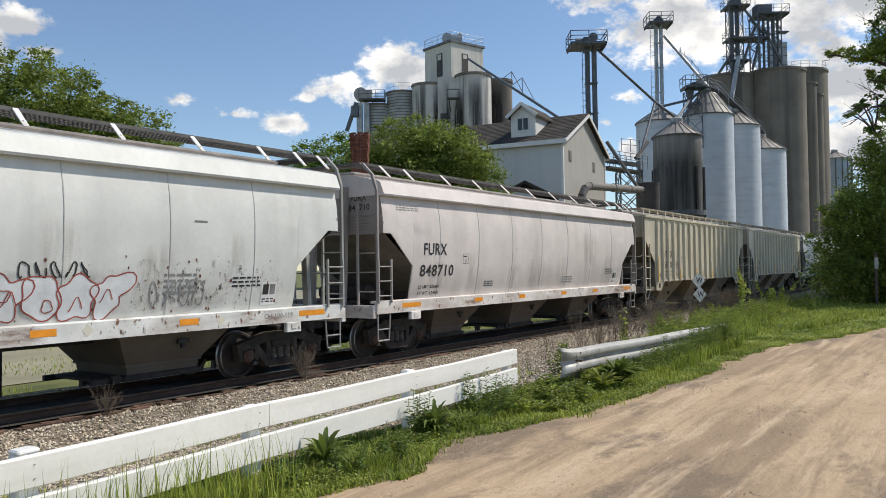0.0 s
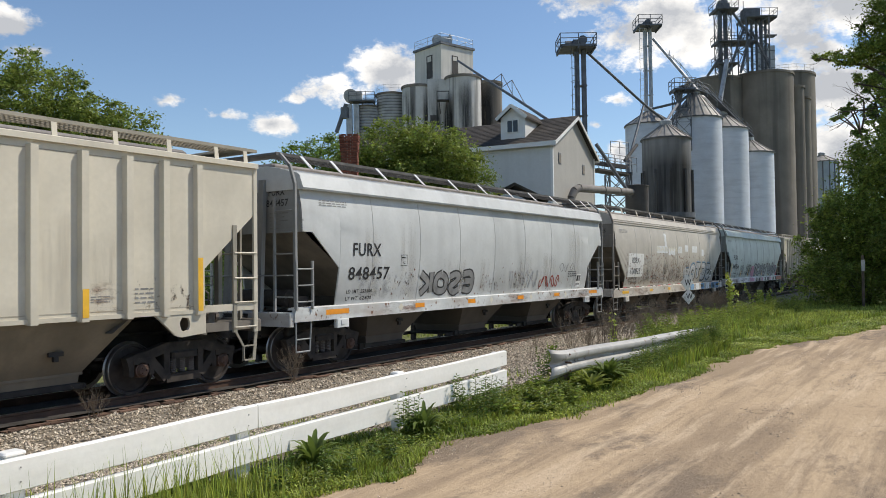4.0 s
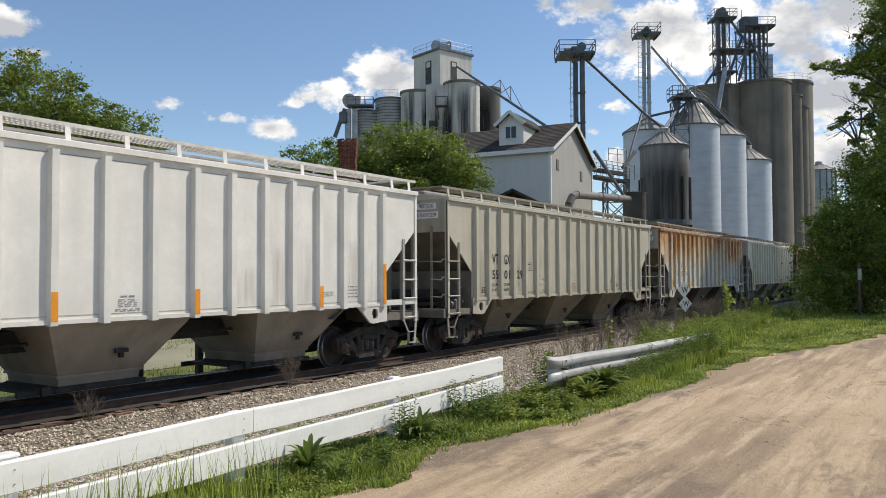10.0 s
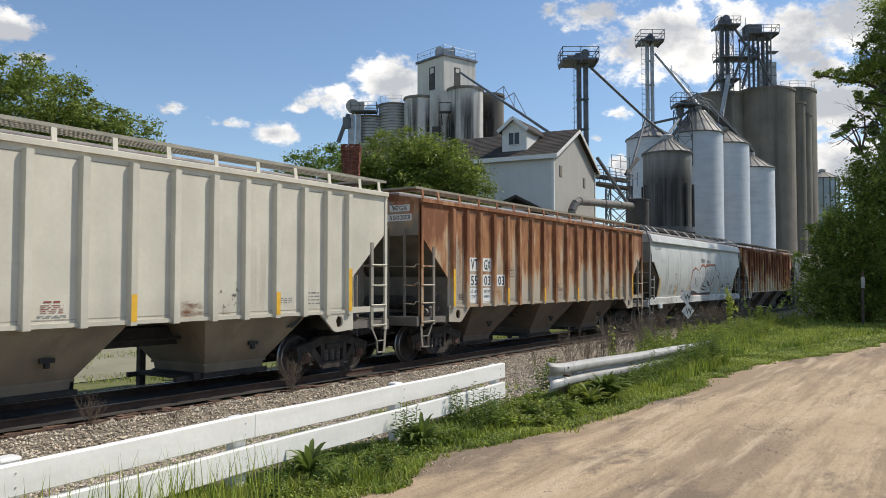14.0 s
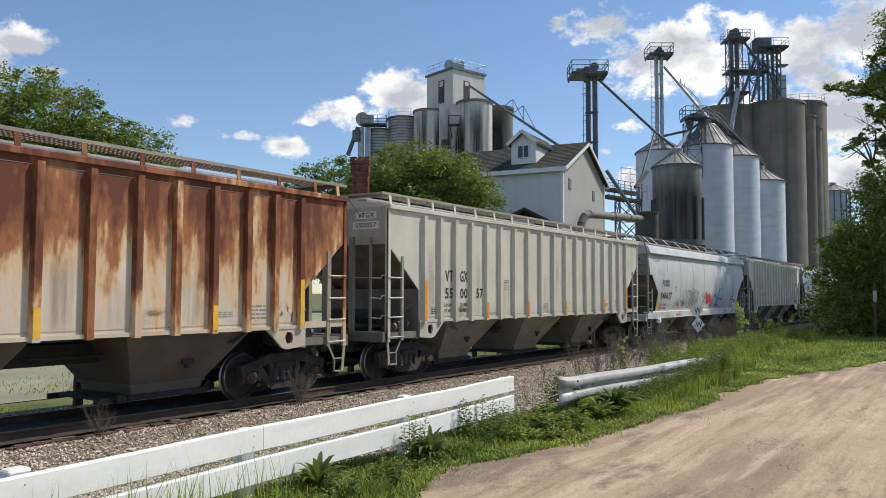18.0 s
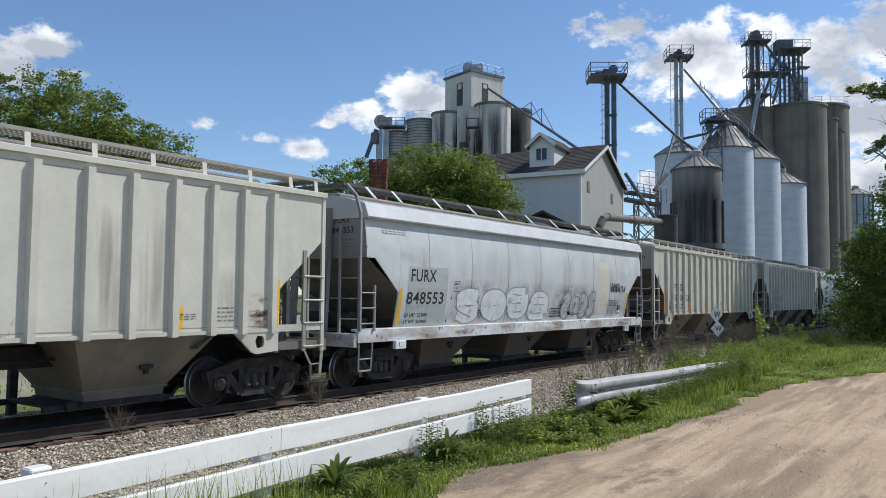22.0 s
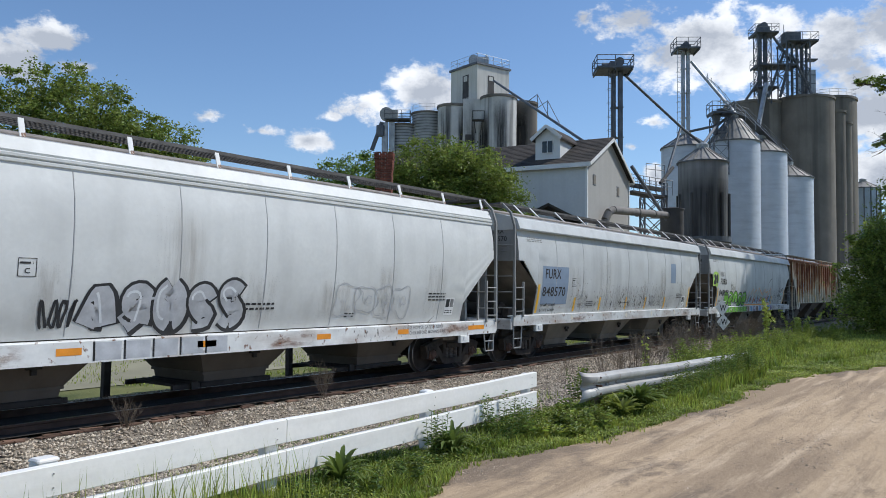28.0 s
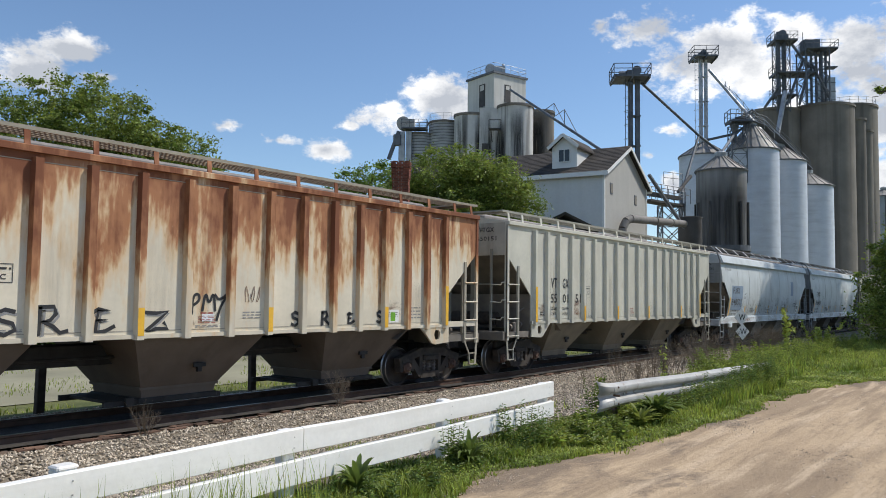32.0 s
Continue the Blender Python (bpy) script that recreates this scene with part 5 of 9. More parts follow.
def build_headhouse():
    ob = yard_thing("elevator_headhouse", "stucco headhouse with railed roof on top of concrete silos", "grain elevator")
    c0 = Vector((0.38, 107.3))
    a, b = Vector((4.55, 3.75)), Vector((-3.75, 4.55))
    quad = [c0, c0 + a, c0 + a + b, c0 + b]
    part("wall", Shape().loft([[(p.x, p.y, z) for p in quad] for z in (26.5, 33.2)]), M["stucco"], ob)
    mid = (quad[0] + quad[2]) / 2
    big = [mid + (p - mid) * 1.07 for p in quad]
    part("roof", Shape().loft([[(p.x, p.y, z) for p in big] for z in (33.2, 33.5)]), M["leg_dark"], ob)
    railing(ob, [(*(mid + (p - mid) * 1.0), 33.5) for p in quad], 1.2, M["leg_steel"], True, 1.5)
    n_l, n_r = Vector((-a.x, -a.y)).normalized(), Vector((-b.x, -b.y)).normalized()
    for t, along, z0, z1, wid in ((0.43, b, 28.9, 32.1, 1.3), (0.42, a, 29.4, 31.9, 1.1)):
        p = c0 + along * t
        out = (n_l if along is b else n_r) * 0.04
        d = along.normalized() * wid / 2
        fr = Shape().loft([[(*(p - d + out * k), z0), (*(p + d + out * k), z0), (*(p + d + out * k), z1), (*(p - d + out * k), z1)] for k in (-1, 1)])
        win = part("window", fr, M["soot_steel"], ob)
        d2 = d * 0.6
        zm = z0 + (z1 - z0) * 0.72
        part("pane", Shape().loft([[(*(p - d2 + out * k), zm), (*(p + d2 + out * k), zm), (*(p + d2 + out * k), z1 - 0.15), (*(p - d2 + out * k), z1 - 0.15)] for k in (1, 1.5)]), M["stucco"], win)
    for t, along, z0, z1, wid in ((0.43, b, 26.6, 29.6, 1.5), (0.42, a, 27.2, 29.8, 1.9)):
        p = c0 + along * t
        out = (n_l if along is b else n_r) * 0.02
        d = along.normalized() * wid / 2
        part("dirt_run", raw_mesh("dirt_run", [(*(p - d + out), z0), (*(p + d + out), z0), (*(p + d + out), z1), (*(p - d + out), z1)], [(0, 1, 2, 3)]), M["drip_grey"], ob, "dark run of dust below the opening")
    hd = Shape().tube((mid.x - 0.9, mid.y - 1.5, 34.5), (mid.x - 0.9, mid.y - 0.6, 34.5), 0.75, n=18).box(mid.x + 0.4, mid.y - 1.2, 34.2, 1.6, 1.2, 1.4).tube((mid.x + 0.9, mid.y - 1.6, 34.0), (mid.x + 0.9, mid.y - 1.6, 35.2), 0.15)
    part("leg_head", hd, M["leg_steel"], ob)
    # main concrete silos
    silo_a = concrete_silo(3.35, 107.2, 2.45, 28.4, M["concrete"], "stained grey concrete silo below the headhouse")
    silo_b = concrete_silo(6.9, 111.5, 2.1, 28.6, M["concrete_dark"], "stained grey concrete silo behind the others")
    silo_c = concrete_silo(-2.85, 109.0, 2.25, 27.6, M["concrete"], "stained grey concrete silo with dark runs")
    blk = yard_thing("silo_link_wall", "concrete wall panel joining the silos", "concrete wall")
    part("wall", Shape().box(0.15, 108.6, 13.9, 3.4, 3.6, 28.6), M["concrete"], blk)
    part("balcony", Shape().box(0.55, 105.4, 24.9, 1.6, 1.2, 0.12).box(-0.25, 105.4, 25.5, 0.1, 0.1, 1.3).box(1.35, 105.0, 25.5, 0.1, 0.1, 1.3).box(0.55, 105.0, 26.1, 1.7, 0.1, 0.1).beam((0.2, 106.6, 23.4), (0.0, 105.0, 24.9), 0.12, 0.12).beam((0.9, 106.2, 23.4), (1.1, 105.0, 24.9), 0.12, 0.12), M["soot_steel"], blk)
    part("vent_box", Shape().box(-0.75, 106.6, 22.6, 0.9, 0.5, 1.1), M["soot_steel"], blk)
    def drip(parent, u, w, r, a0, a1, z0, z1, mat):
        rings = [[(u + (r + 0.03) * math.cos(radians(a0 + (a1 - a0) * i / 8)), w + (r + 0.03) * math.sin(radians(a0 + (a1 - a0) * i / 8)), z) for i in range(9)] for z in (z0, (z0 + z1) / 2, z1)]
        s_ = Shape().loft(rings, caps=False, closed=False)
        part("dirt_run", raw_mesh("dirt_run", s_.v, s_.f), mat, parent, "black run of soot and grain dust")
    drip(silo_a, 3.35, 107.2, 2.47, 183, 238, 12, 26.4, M["drip_black"])
    drip(silo_a, 3.35, 107.2, 2.47, 250, 300, 14, 28.0, M["drip_grey"])
    drip(silo_b, 6.9, 111.5, 2.12, 225, 290, 14, 28.4, M["drip_black"])
    drip(silo_c, -2.85, 109.0, 2.27, 285, 350, 14, 27.4, M["drip_black"])
    drip(silo_c, -2.85, 109.0, 2.27, 205, 262, 16, 27.2, M["drip_grey"])
    part("dirt_run", raw_mesh("dirt_run", [(-1.5, 106.77, 10), (0.5, 106.77, 10), (0.5, 106.77, 28), (-1.5, 106.77, 28)], [(0, 1, 2, 3)]), M["drip_grey"], blk, "grey runs of rain and dust")
    part("dirt_run", raw_mesh("dirt_run", [(0.5, 106.76, 10), (1.7, 106.76, 10), (1.7, 106.76, 25.5), (0.5, 106.76, 25.5)], [(0, 1, 2, 3)]), M["drip_black"], blk, "black run below the balcony")
    # hooped stave silos to the side
    for u, w, r, top in ((-6.7, 112.0, 2.2, 27.0), (-10.2, 112.0, 1.85, 25.3)):
        ob2 = yard_thing("silo", "ribbed concrete stave silo with steel hoops", "silo", "stave silos")
        prof = []
        part("wall", Shape().turned([(r, BASE), (r, top)], u, w, 40), M["silo_hoop"], ob2, smooth=40)
        for k in range(34):
            z = top - 0.35 - 0.42 * k
            part("hoop", Shape().turned([(r - 0.01, z), (r + 0.055, z + 0.02), (r + 0.055, z + 0.11), (r - 0.01, z + 0.13)], u, w, 40, caps=False), M["hoop_dark"], ob2)
        part("roof", Shape().turned([(r + 0.15, top), (r + 0.15, top + 0.25), (0.4, top + 0.55)], u, w, 36), M["concrete_dark"], ob2)
        railing(ob2, ring_pts(u, w, r, top + 0.2, 12), 1.1, M["leg_steel"], True, 3, 0.016)
    lg = yard_thing("bucket_elevator", "galvanized bucket elevator head beside a stave silo", "bucket elevator")
    part("casing", Shape().box(-12.6, 110, 12.5, 0.8, 0.9, 26).box(-11.6, 110, 12.5, 0.8, 0.9, 26), M["leg_steel"], lg)
    part("head", Shape().tube((-12.4, 109.5, 26.7), (-12.4, 110.5, 26.7), 0.95, n=20).box(-11.6, 110, 26.6, 1.6, 0.9, 1.3), M["galvanized"], lg)
    platform(lg, -12.6, -9.0, 108.9, 111, 25.9, M["leg_dark"])
    part("spout", Shape().tube((-13.0, 109.6, 25.5), (-14.4, 109.6, 21.5), 0.3).tube((-13.2, 109.6, 25.0), (-13.2, 109.6, 23.5), 0.6), M["leg_dark"], lg)
    sp = yard_thing("grain_spout", "long dark spout running down over the mill roof", "spout")
    part("tube", Shape().tube((2.6, 105, 30.2), (11.3, 73, 15.2), 0.15, n=10), M["leg_dark"], sp)
    t = Shape()
    for k in (0.52, 0.62):
        p = Vector((2.6, 105, 30.2)).lerp(Vector((11.3, 73, 15.2)), k)
        t.tube(p, p + Vector((0, 0, 1.8)), 0.05, n=4)
        t.tube(p + Vector((0, 0, 1.8)), p + Vector((1.0, -3, -1.4)), 0.04, n=4)
        t.tube(p + Vector((0, 0, 1.8)), p + Vector((-1.0, 3, 1.6)), 0.04, n=4)
    part("truss", t, M["leg_dark"], sp)


def build_mill():
    ob = yard_thing("mill_building", "pale clapboard mill building with dark shingle roof and dormer", "mill building")
    c = Vector((7.17, 50.0))
    g = Vector((0.457, 0.889))
    l = Vector((-0.889, 0.457))
    W, LEN, EAVE, RIDGE = 9.3, 17.0, 10.2, 12.45

    def at(i, j, z):
        p = c + g * i + l * j
        return (p.x, p.y, z)
    part("wall", Shape().loft([[at(0, 0, z), at(0, LEN, z), at(W, LEN, z), at(W, 0, z)] for z in (BASE, EAVE)]), M["siding"], ob)
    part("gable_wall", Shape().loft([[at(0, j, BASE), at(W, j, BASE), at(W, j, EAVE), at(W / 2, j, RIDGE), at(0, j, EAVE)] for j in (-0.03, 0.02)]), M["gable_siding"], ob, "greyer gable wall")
    part("gable_wall", Shape().loft([[at(0, j, EAVE), at(W, j, EAVE), at(W / 2, j, RIDGE)] for j in (LEN - 0.02, LEN)]), M["siding"], ob)
    ov, th = 0.35, 0.14
    slope = (RIDGE - EAVE) / (W / 2)
    for sgn in (0, 1):
        e = -ov if sgn == 0 else W + ov
        ez = EAVE - slope * ov + 0.05
        sh = Shape().loft([[at(e, j, ez), at(W / 2, j, RIDGE + 0.05), at(W / 2, j, RIDGE + 0.05 + th), at(e, j, ez + th)] for j in (-ov, LEN + ov)])
        part("roof", sh, M["shingle"], ob)
        rows_ = Shape()
        for k in range(1, 16):
            f0 = k / 16
            i0 = e + (W / 2 - e) * f0
            z0 = ez + (RIDGE + 0.05 - ez) * f0 + th
            rows_.beam(at(i0, -ov, z0), at(i0, LEN + ov, z0), 0.05, 0.012)
        part("shingle_course", rows_, M["shingle"], ob)
        part("rake_board", Shape().beam(at(e, -ov - 0.02, ez), at(W / 2, -ov - 0.02, RIDGE + 0.02), 0.06, 0.2), M["trim_white"], ob)
        part("fascia", Shape().beam(at(e, -ov, ez), at(e, LEN + ov, ez), 0.06, 0.28), M["trim_white"], ob)
    n = int((EAVE + 0.3) / 0.28)
    for k in range(20, n):
        z = BASE + k * 0.28
        part("clapboard", Shape().beam(at(0, 0, z), at(0, LEN, z), 0.016, 0.012), M["siding"], ob)
    for i, j in ((0, 0), (W, 0)):
        part("corner_board", Shape().loft([[at(i - 0.08, j - 0.08, z), at(i + 0.08, j - 0.08, z), at(i + 0.08, j + 0.08, z), at(i - 0.08, j + 0.08, z)] for z in (BASE, EAVE)]), M["trim_white"], ob)
    for i, z in ((1.4, 9.3), (6.6, 9.1)):
        win = part("window", Shape().loft([[at(i - 0.27, j, z - 0.36), at(i + 0.27, j, z - 0.36), at(i + 0.27, j, z + 0.36), at(i - 0.27, j, z + 0.36)] for j in (-0.06, 0.02)]), M["leg_dark"], ob)
        part("pane", Shape().loft([[at(i - 0.22, j, z - 0.28), at(i + 0.22, j, z - 0.28), at(i + 0.22, j, z + 0.28), at(i - 0.22, j, z + 0.28)] for j in (-0.075, -0.06)]), M["concrete_dark"], win)
    # dormer
    j0, j1, i0 = 2.1, 3.84, 0.8
    zb, ze, zr = EAVE + 0.25, 12.2, 12.88
    dm = part("dormer", Shape().loft([[at(i0, j0, zb), at(i0, j1, zb), at(i0, j1, ze), at(i0, (j0 + j1) / 2, zr), at(i0, j0, ze)], [at(4.6, j0, zb), at(4.6, j1, zb), at(4.6, j1, ze), at(4.6, (j0 + j1) / 2, zr), at(4.6, j0, ze)]]), M["trim_white"], ob)
    for j in (j0 - 0.22, j1 + 0.22):
        part("dormer_roof", Shape().loft([[at(i, j, ze - 0.18), at(i, (j0 + j1) / 2, zr + 0.03), at(i, (j0 + j1) / 2, zr + 0.16), at(i, j, ze - 0.05)] for i in (i0 - 0.3, 5.2)]), M["shingle"], dm)
        part("dormer_rake", Shape().beam(at(i0 - 0.32, j, ze - 0.12), at(i0 - 0.32, (j0 + j1) / 2, zr + 0.08), 0.05, 0.22), M["trim_white"], dm)
    jm = (j0 + j1) / 2
    fr = part("window", Shape().loft([[at(i, jm - 0.42, 11.15), at(i, jm + 0.42, 11.15), at(i, jm + 0.42, 12.05), at(i, jm - 0.42, 12.05)] for i in (i0 - 0.05, i0 + 0.02)]), M["trim_white"], dm)
    for q, mm in ((-0.2, "glass"), (0.2, "glass")):
        part("pane", Shape().loft([[at(i, jm + q - 0.16, 11.22), at(i, jm + q + 0.16, 11.22), at(i, jm + q + 0.16, 11.98), at(i, jm + q - 0.16, 11.98)] for i in (i0 - 0.07, i0 - 0.05)]), M[mm], dm)
    # low shed in front
    sh = yard_thing("shed", "low shed with dark gable roof beside the mill", "shed")
    part("wall", Shape().box(4.2, 46, 2.7, 3.4, 3.0, 6.3), M["siding"], sh)
    part("roof", Shape().loft([[(2.3, w, 5.9), (4.2, w, 6.85), (6.1, w, 5.9), (6.1, w, 6.05), (4.2, w, 7.0), (2.3, w, 6.05)] for w in (44.2, 47.8)]), M["shingle"], sh)


def build_bins():
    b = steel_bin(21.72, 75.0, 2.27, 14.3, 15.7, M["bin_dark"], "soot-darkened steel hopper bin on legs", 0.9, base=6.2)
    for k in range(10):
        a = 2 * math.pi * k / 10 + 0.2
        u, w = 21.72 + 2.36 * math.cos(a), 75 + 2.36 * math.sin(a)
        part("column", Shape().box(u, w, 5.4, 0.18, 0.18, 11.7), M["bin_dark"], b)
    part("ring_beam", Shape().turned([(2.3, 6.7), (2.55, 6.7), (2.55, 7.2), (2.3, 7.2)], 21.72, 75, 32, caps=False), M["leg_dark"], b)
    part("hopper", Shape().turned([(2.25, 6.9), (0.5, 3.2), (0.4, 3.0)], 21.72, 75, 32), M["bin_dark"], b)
    b = steel_bin(29.55, 90.0, 2.83, 19.0, 22.0, M["bin_steel"], "tall bright galvanized grain bin", 0.85)
    railing(b, [(29.3 - 2.6, 88.5, 20.0), (29.3, 88.5, 22.4), (31.5, 88.5, 20.2)], 1.0, M["leg_steel"])
    steel_bin(34.1, 94.0, 2.83, 18.4, 20.3, M["bin_steel"], "bright galvanized grain bin", 0.85)
    steel_bin(38.8, 98.0, 2.83, 16.1, 17.8, M["bin_steel"], "bright galvanized grain bin lower than its neighbours", 0.85)
    steel_bin(25.0, 93.0, 2.83, 18.9, 20.6, M["bin_steel"], "bright galvanized grain bin behind the dark one", 0.85)
    far = steel_bin(68.3, 140.0, 2.7, 20.4, 21.7, M["bin_far"], "distant blue-grey stiffened grain bin", 1.6, ribs=12)
    for k in range(16):
        a = 2 * math.pi * k / 16
        part("stiffener", Shape().box(68.3 + 2.75 * math.cos(a), 140 + 2.75 * math.sin(a), 10, 0.14, 0.14, 20.6), M["leg_dark"], far)
    # big concrete house on the right
    concrete_silo(49.9, 120.0, 4.25, 31.2, M["concrete_dark"], "dark weathered concrete silo, the largest of the group")
    concrete_silo(43.0, 121.5, 4.25, 30.8, M["concrete_dark"], "dark weathered concrete silo")
    concrete_silo(58.2, 131.0, 4.5, 33.7, M["concrete_dark"], "weathered concrete silo behind the group")
    concrete_silo(54.9, 121.0, 1.55, 29.7, M["concrete_dark"], "narrow concrete stair silo between larger ones")
    concrete_silo(57.0, 123.0, 1.35, 28.4, M["concrete_dark"], "narrow concrete silo between larger ones")
    rail = yard_thing("roof_railing", "thin pipe railing on the concrete silo roof", "railing")
    railing(rail, ring_pts(58.2, 131, 4.3, 33.7, 20), 1.1, M["leg_steel"], True, 3)
    # metal cabinet on the roof
    cab = yard_thing("roof_cabinet", "grey steel dust filter box on the silo roof", "filter box")
    part("body", Shape().box(50.0, 119, 33.3, 1.9, 1.9, 4.2), M["leg_steel"], cab)
    for z in (32.0, 33.3, 34.6):
        part("seam_bar", Shape().box(50.0, 118.0, z, 1.9, 0.06, 0.1), M["leg_dark"], cab)


def build_legs():
    # leg beside the mill
    lg = yard_thing("bucket_elevator", "tall twin-tube bucket elevator with railed head platform", "bucket elevator", "bucket elevators")
    for u in (12.41, 13.02):
        part("casing", Shape().box(u, 70, 10.6, 0.37, 0.5, 22.2), M["leg_dark"], lg)
    for z in (4, 7, 10, 13, 15.7, 18.4):
        part("flange", Shape().box(12.71, 70, z, 1.1, 0.65, 0.1), M["leg_dark"], lg)
    platform(lg, 10.75, 13.95, 68.6, 71.4, 21.75, M["leg_dark"], 0.95)
    part("head", Shape().tube((12.9, 69.5, 22.45), (12.9, 70.5, 22.45), 0.4, n=18).box(12.6, 70, 22.2, 1.1, 0.9, 0.6), M["leg_dark"], lg)
    part("motor", Shape().tube((11.4, 70, 22.2), (12.0, 70, 22.2), 0.28, n=12), M["leg_dark"], lg)
    caged_ladder(lg, 12.1, 69.5, 0, 22, M["leg_dark"])
    sp = yard_thing("grain_spout", "dark spout slanting from the leg to the hopper bin", "spout")
    part("tube", Shape().tube((13.4, 70, 21.4), (19.5, 74, 17.45), 0.12, n=10).tube((19.5, 74, 17.45), (21.7, 75, 16.1), 0.12, n=10), M["leg_dark"], sp)
    sp = yard_thing("grain_spout", "dark down spout falling beside the hopper bin", "spout")
    part("tube", Shape().tube((19.4, 74, 17.45), (18.9, 73.2, 16.3), 0.12, n=10).tube((18.9, 73.2, 16.3), (16.87, 70, 11.6), 0.12, n=10).tube((16.87, 70, 11.6), (16.8, 70, 7.0), 0.12, n=10), M["leg_dark"], sp)
    # middle leg
    lg = yard_thing("bucket_elevator", "braced galvanized elevator tower with small head platform", "bucket elevator", "bucket elevators")
    for u in (25.22, 25.8):
        part("casing", Shape().box(u, 95, 15.5, 0.36, 0.4, 31.5), M["leg_steel"], lg)
    for z in (20, 23, 26, 29):
        part("flange", Shape().box(25.5, 95, z, 1.1, 0.5, 0.1), M["leg_steel"], lg)
    platform(lg, 24.1, 26.95, 93.6, 96.4, 31.25, M["leg_dark"])
    part("head", Shape().tube((25.5, 94.6, 31.9), (25.5, 95.4, 31.9), 0.36, n=18).box(25.5, 95, 31.6, 1.1, 0.8, 0.6), M["leg_dark"], lg)
    caged_ladder(lg, 24.5, 94, 0, 31, M["leg_steel"])
    for q, lab in (((31.4, 90.8, 20.9), "galvanized spout to the tall bin"), ((33.4, 92.4, 19.6), "galvanized spout to the next bin")):
        sp = yard_thing("grain_spout", lab, "spout", "bin spouts")
        part("tube", Shape().tube((26.2, 95, 29.9), q, 0.19, n=8), M["leg_steel"], sp)
        a, b = Vector((26.2, 95, 29.9)), Vector(q)
        t = Shape()
        for k in (0.3, 0.5, 0.7):
            p = a.lerp(b, k)
            t.tube(p, p + Vector((0, 0, 0.9)), 0.04, n=4)
        t.tube(a.lerp(b, 0.15), a.lerp(b, 0.5) + Vector((0, 0, 0.9)), 0.03, n=4)
        t.tube(a.lerp(b, 0.85), a.lerp(b, 0.5) + Vector((0, 0, 0.9)), 0.03, n=4)
        part("truss", t, M["leg_steel"], sp)
    # distributor house between the bins
    d = yard_thing("distributor", "small steel distributor with railing above the bins", "distributor")
    part("frame", lattice(Shape(), 27.3, 88.0, 0.8, 15, 21.5, 1.6, 0.06, 0.035), M["leg_dark"], d)
    part("cone", Shape().turned([(0.5, 22.2), (0.5, 21.6), (0.25, 20.6), (0.2, 19.6)], 27.0, 88, 16), M["leg_dark"], d)
    platform(d, 26.2, 28.6, 86.8, 89.0, 21.9, M["leg_dark"])
    for q in ((21.9, 75.2, 16.2), (29.5, 90, 22.4), (25.2, 93, 20.9)):
        part("spout", Shape().tube((27.0, 88, 20.6), q, 0.15, n=8), M["leg_dark"], d)
    # catwalk over the bins
    cw = yard_thing("catwalk", "dark steel catwalk with railings stepping down over the bin roofs", "catwalk")
    for a, b in (((27.5, 88.5, 22.6), (31.2, 90.5, 22.0)), ((31.2, 90.5, 22.0), (34.3, 93.5, 20.6)), ((34.3, 93.5, 20.6), (38.8, 97.5, 18.2))):
        part("walkway", Shape().beam(a, b, 0.9, 0.12), M["leg_dark"], cw)
        railing(cw, [Vector(a) + Vector((0, -0.45, 0)), Vector(b) + Vector((0, -0.45, 0))], 1.0, M["leg_dark"])
        railing(cw, [Vector(a) + Vector((0, 0.45, 0)), Vector(b) + Vector((0, 0.45, 0))], 1.0, M["leg_dark"])
    # tall leg tower on the concrete house
    lg = yard_thing("elevator_tower", "tall dark braced elevator tower on the concrete silos", "bucket elevator", "bucket elevators")
    tagged(part("tower", lattice(Shape(), 43.1, 118, 0.95, 30.0, 41.0, 1.9, 0.08, 0.045), M["leg_dark"], lg), kind="stuff")
    for u in (42.7, 43.5):
        part("casing", Shape().box(u, 118, 36, 0.45, 0.6, 12.5), M["leg_dark"], lg)
    platform(lg, 41.6, 45.0, 116.4, 119.6, 40.7, M["leg_dark"])
    part("head", Shape().tube((43.2, 117.4, 41.9), (43.2, 118.6, 41.9), 0.55, n=18).box(43.2, 118, 41.4, 1.7, 1.1, 0.9), M["leg_dark"], lg)
    platform(lg, 41.8, 47.8, 116.4, 119.6, 35.8, M["leg_dark"])
    platform(lg, 41.8, 44.8, 116.6, 119.4, 32.5, M["leg_dark"])
    caged_ladder(lg, 42.0, 116.6, 30, 41, M["leg_dark"])
    t2 = yard_thing("elevator_tower", "dark platform tower with clustered spouts on the concrete silos", "bucket elevator", "bucket elevators")
    tagged(part("tower", lattice(Shape(), 47.7, 118, 1.7, 30.8, 39.2, 2.1, 0.11, 0.06), M["leg_dark"], t2), kind="stuff")
    platform(t2, 45.9, 50.6, 116.0, 120.0, 39.3, M["leg_dark"])
    part("head", Shape().box(47.3, 118, 40.2, 2.4, 1.6, 1.3).tube((46.3, 118, 39.5), (46.3, 118, 42.2), 0.05), M["leg_dark"], t2)
    for u in (46.6, 47.3, 48.0, 48.8, 49.4):
        part("casing", Shape().tube((u, 117.6, 31), (u, 117.6, 39.2), 0.2, n=8), M["leg_dark"], t2)
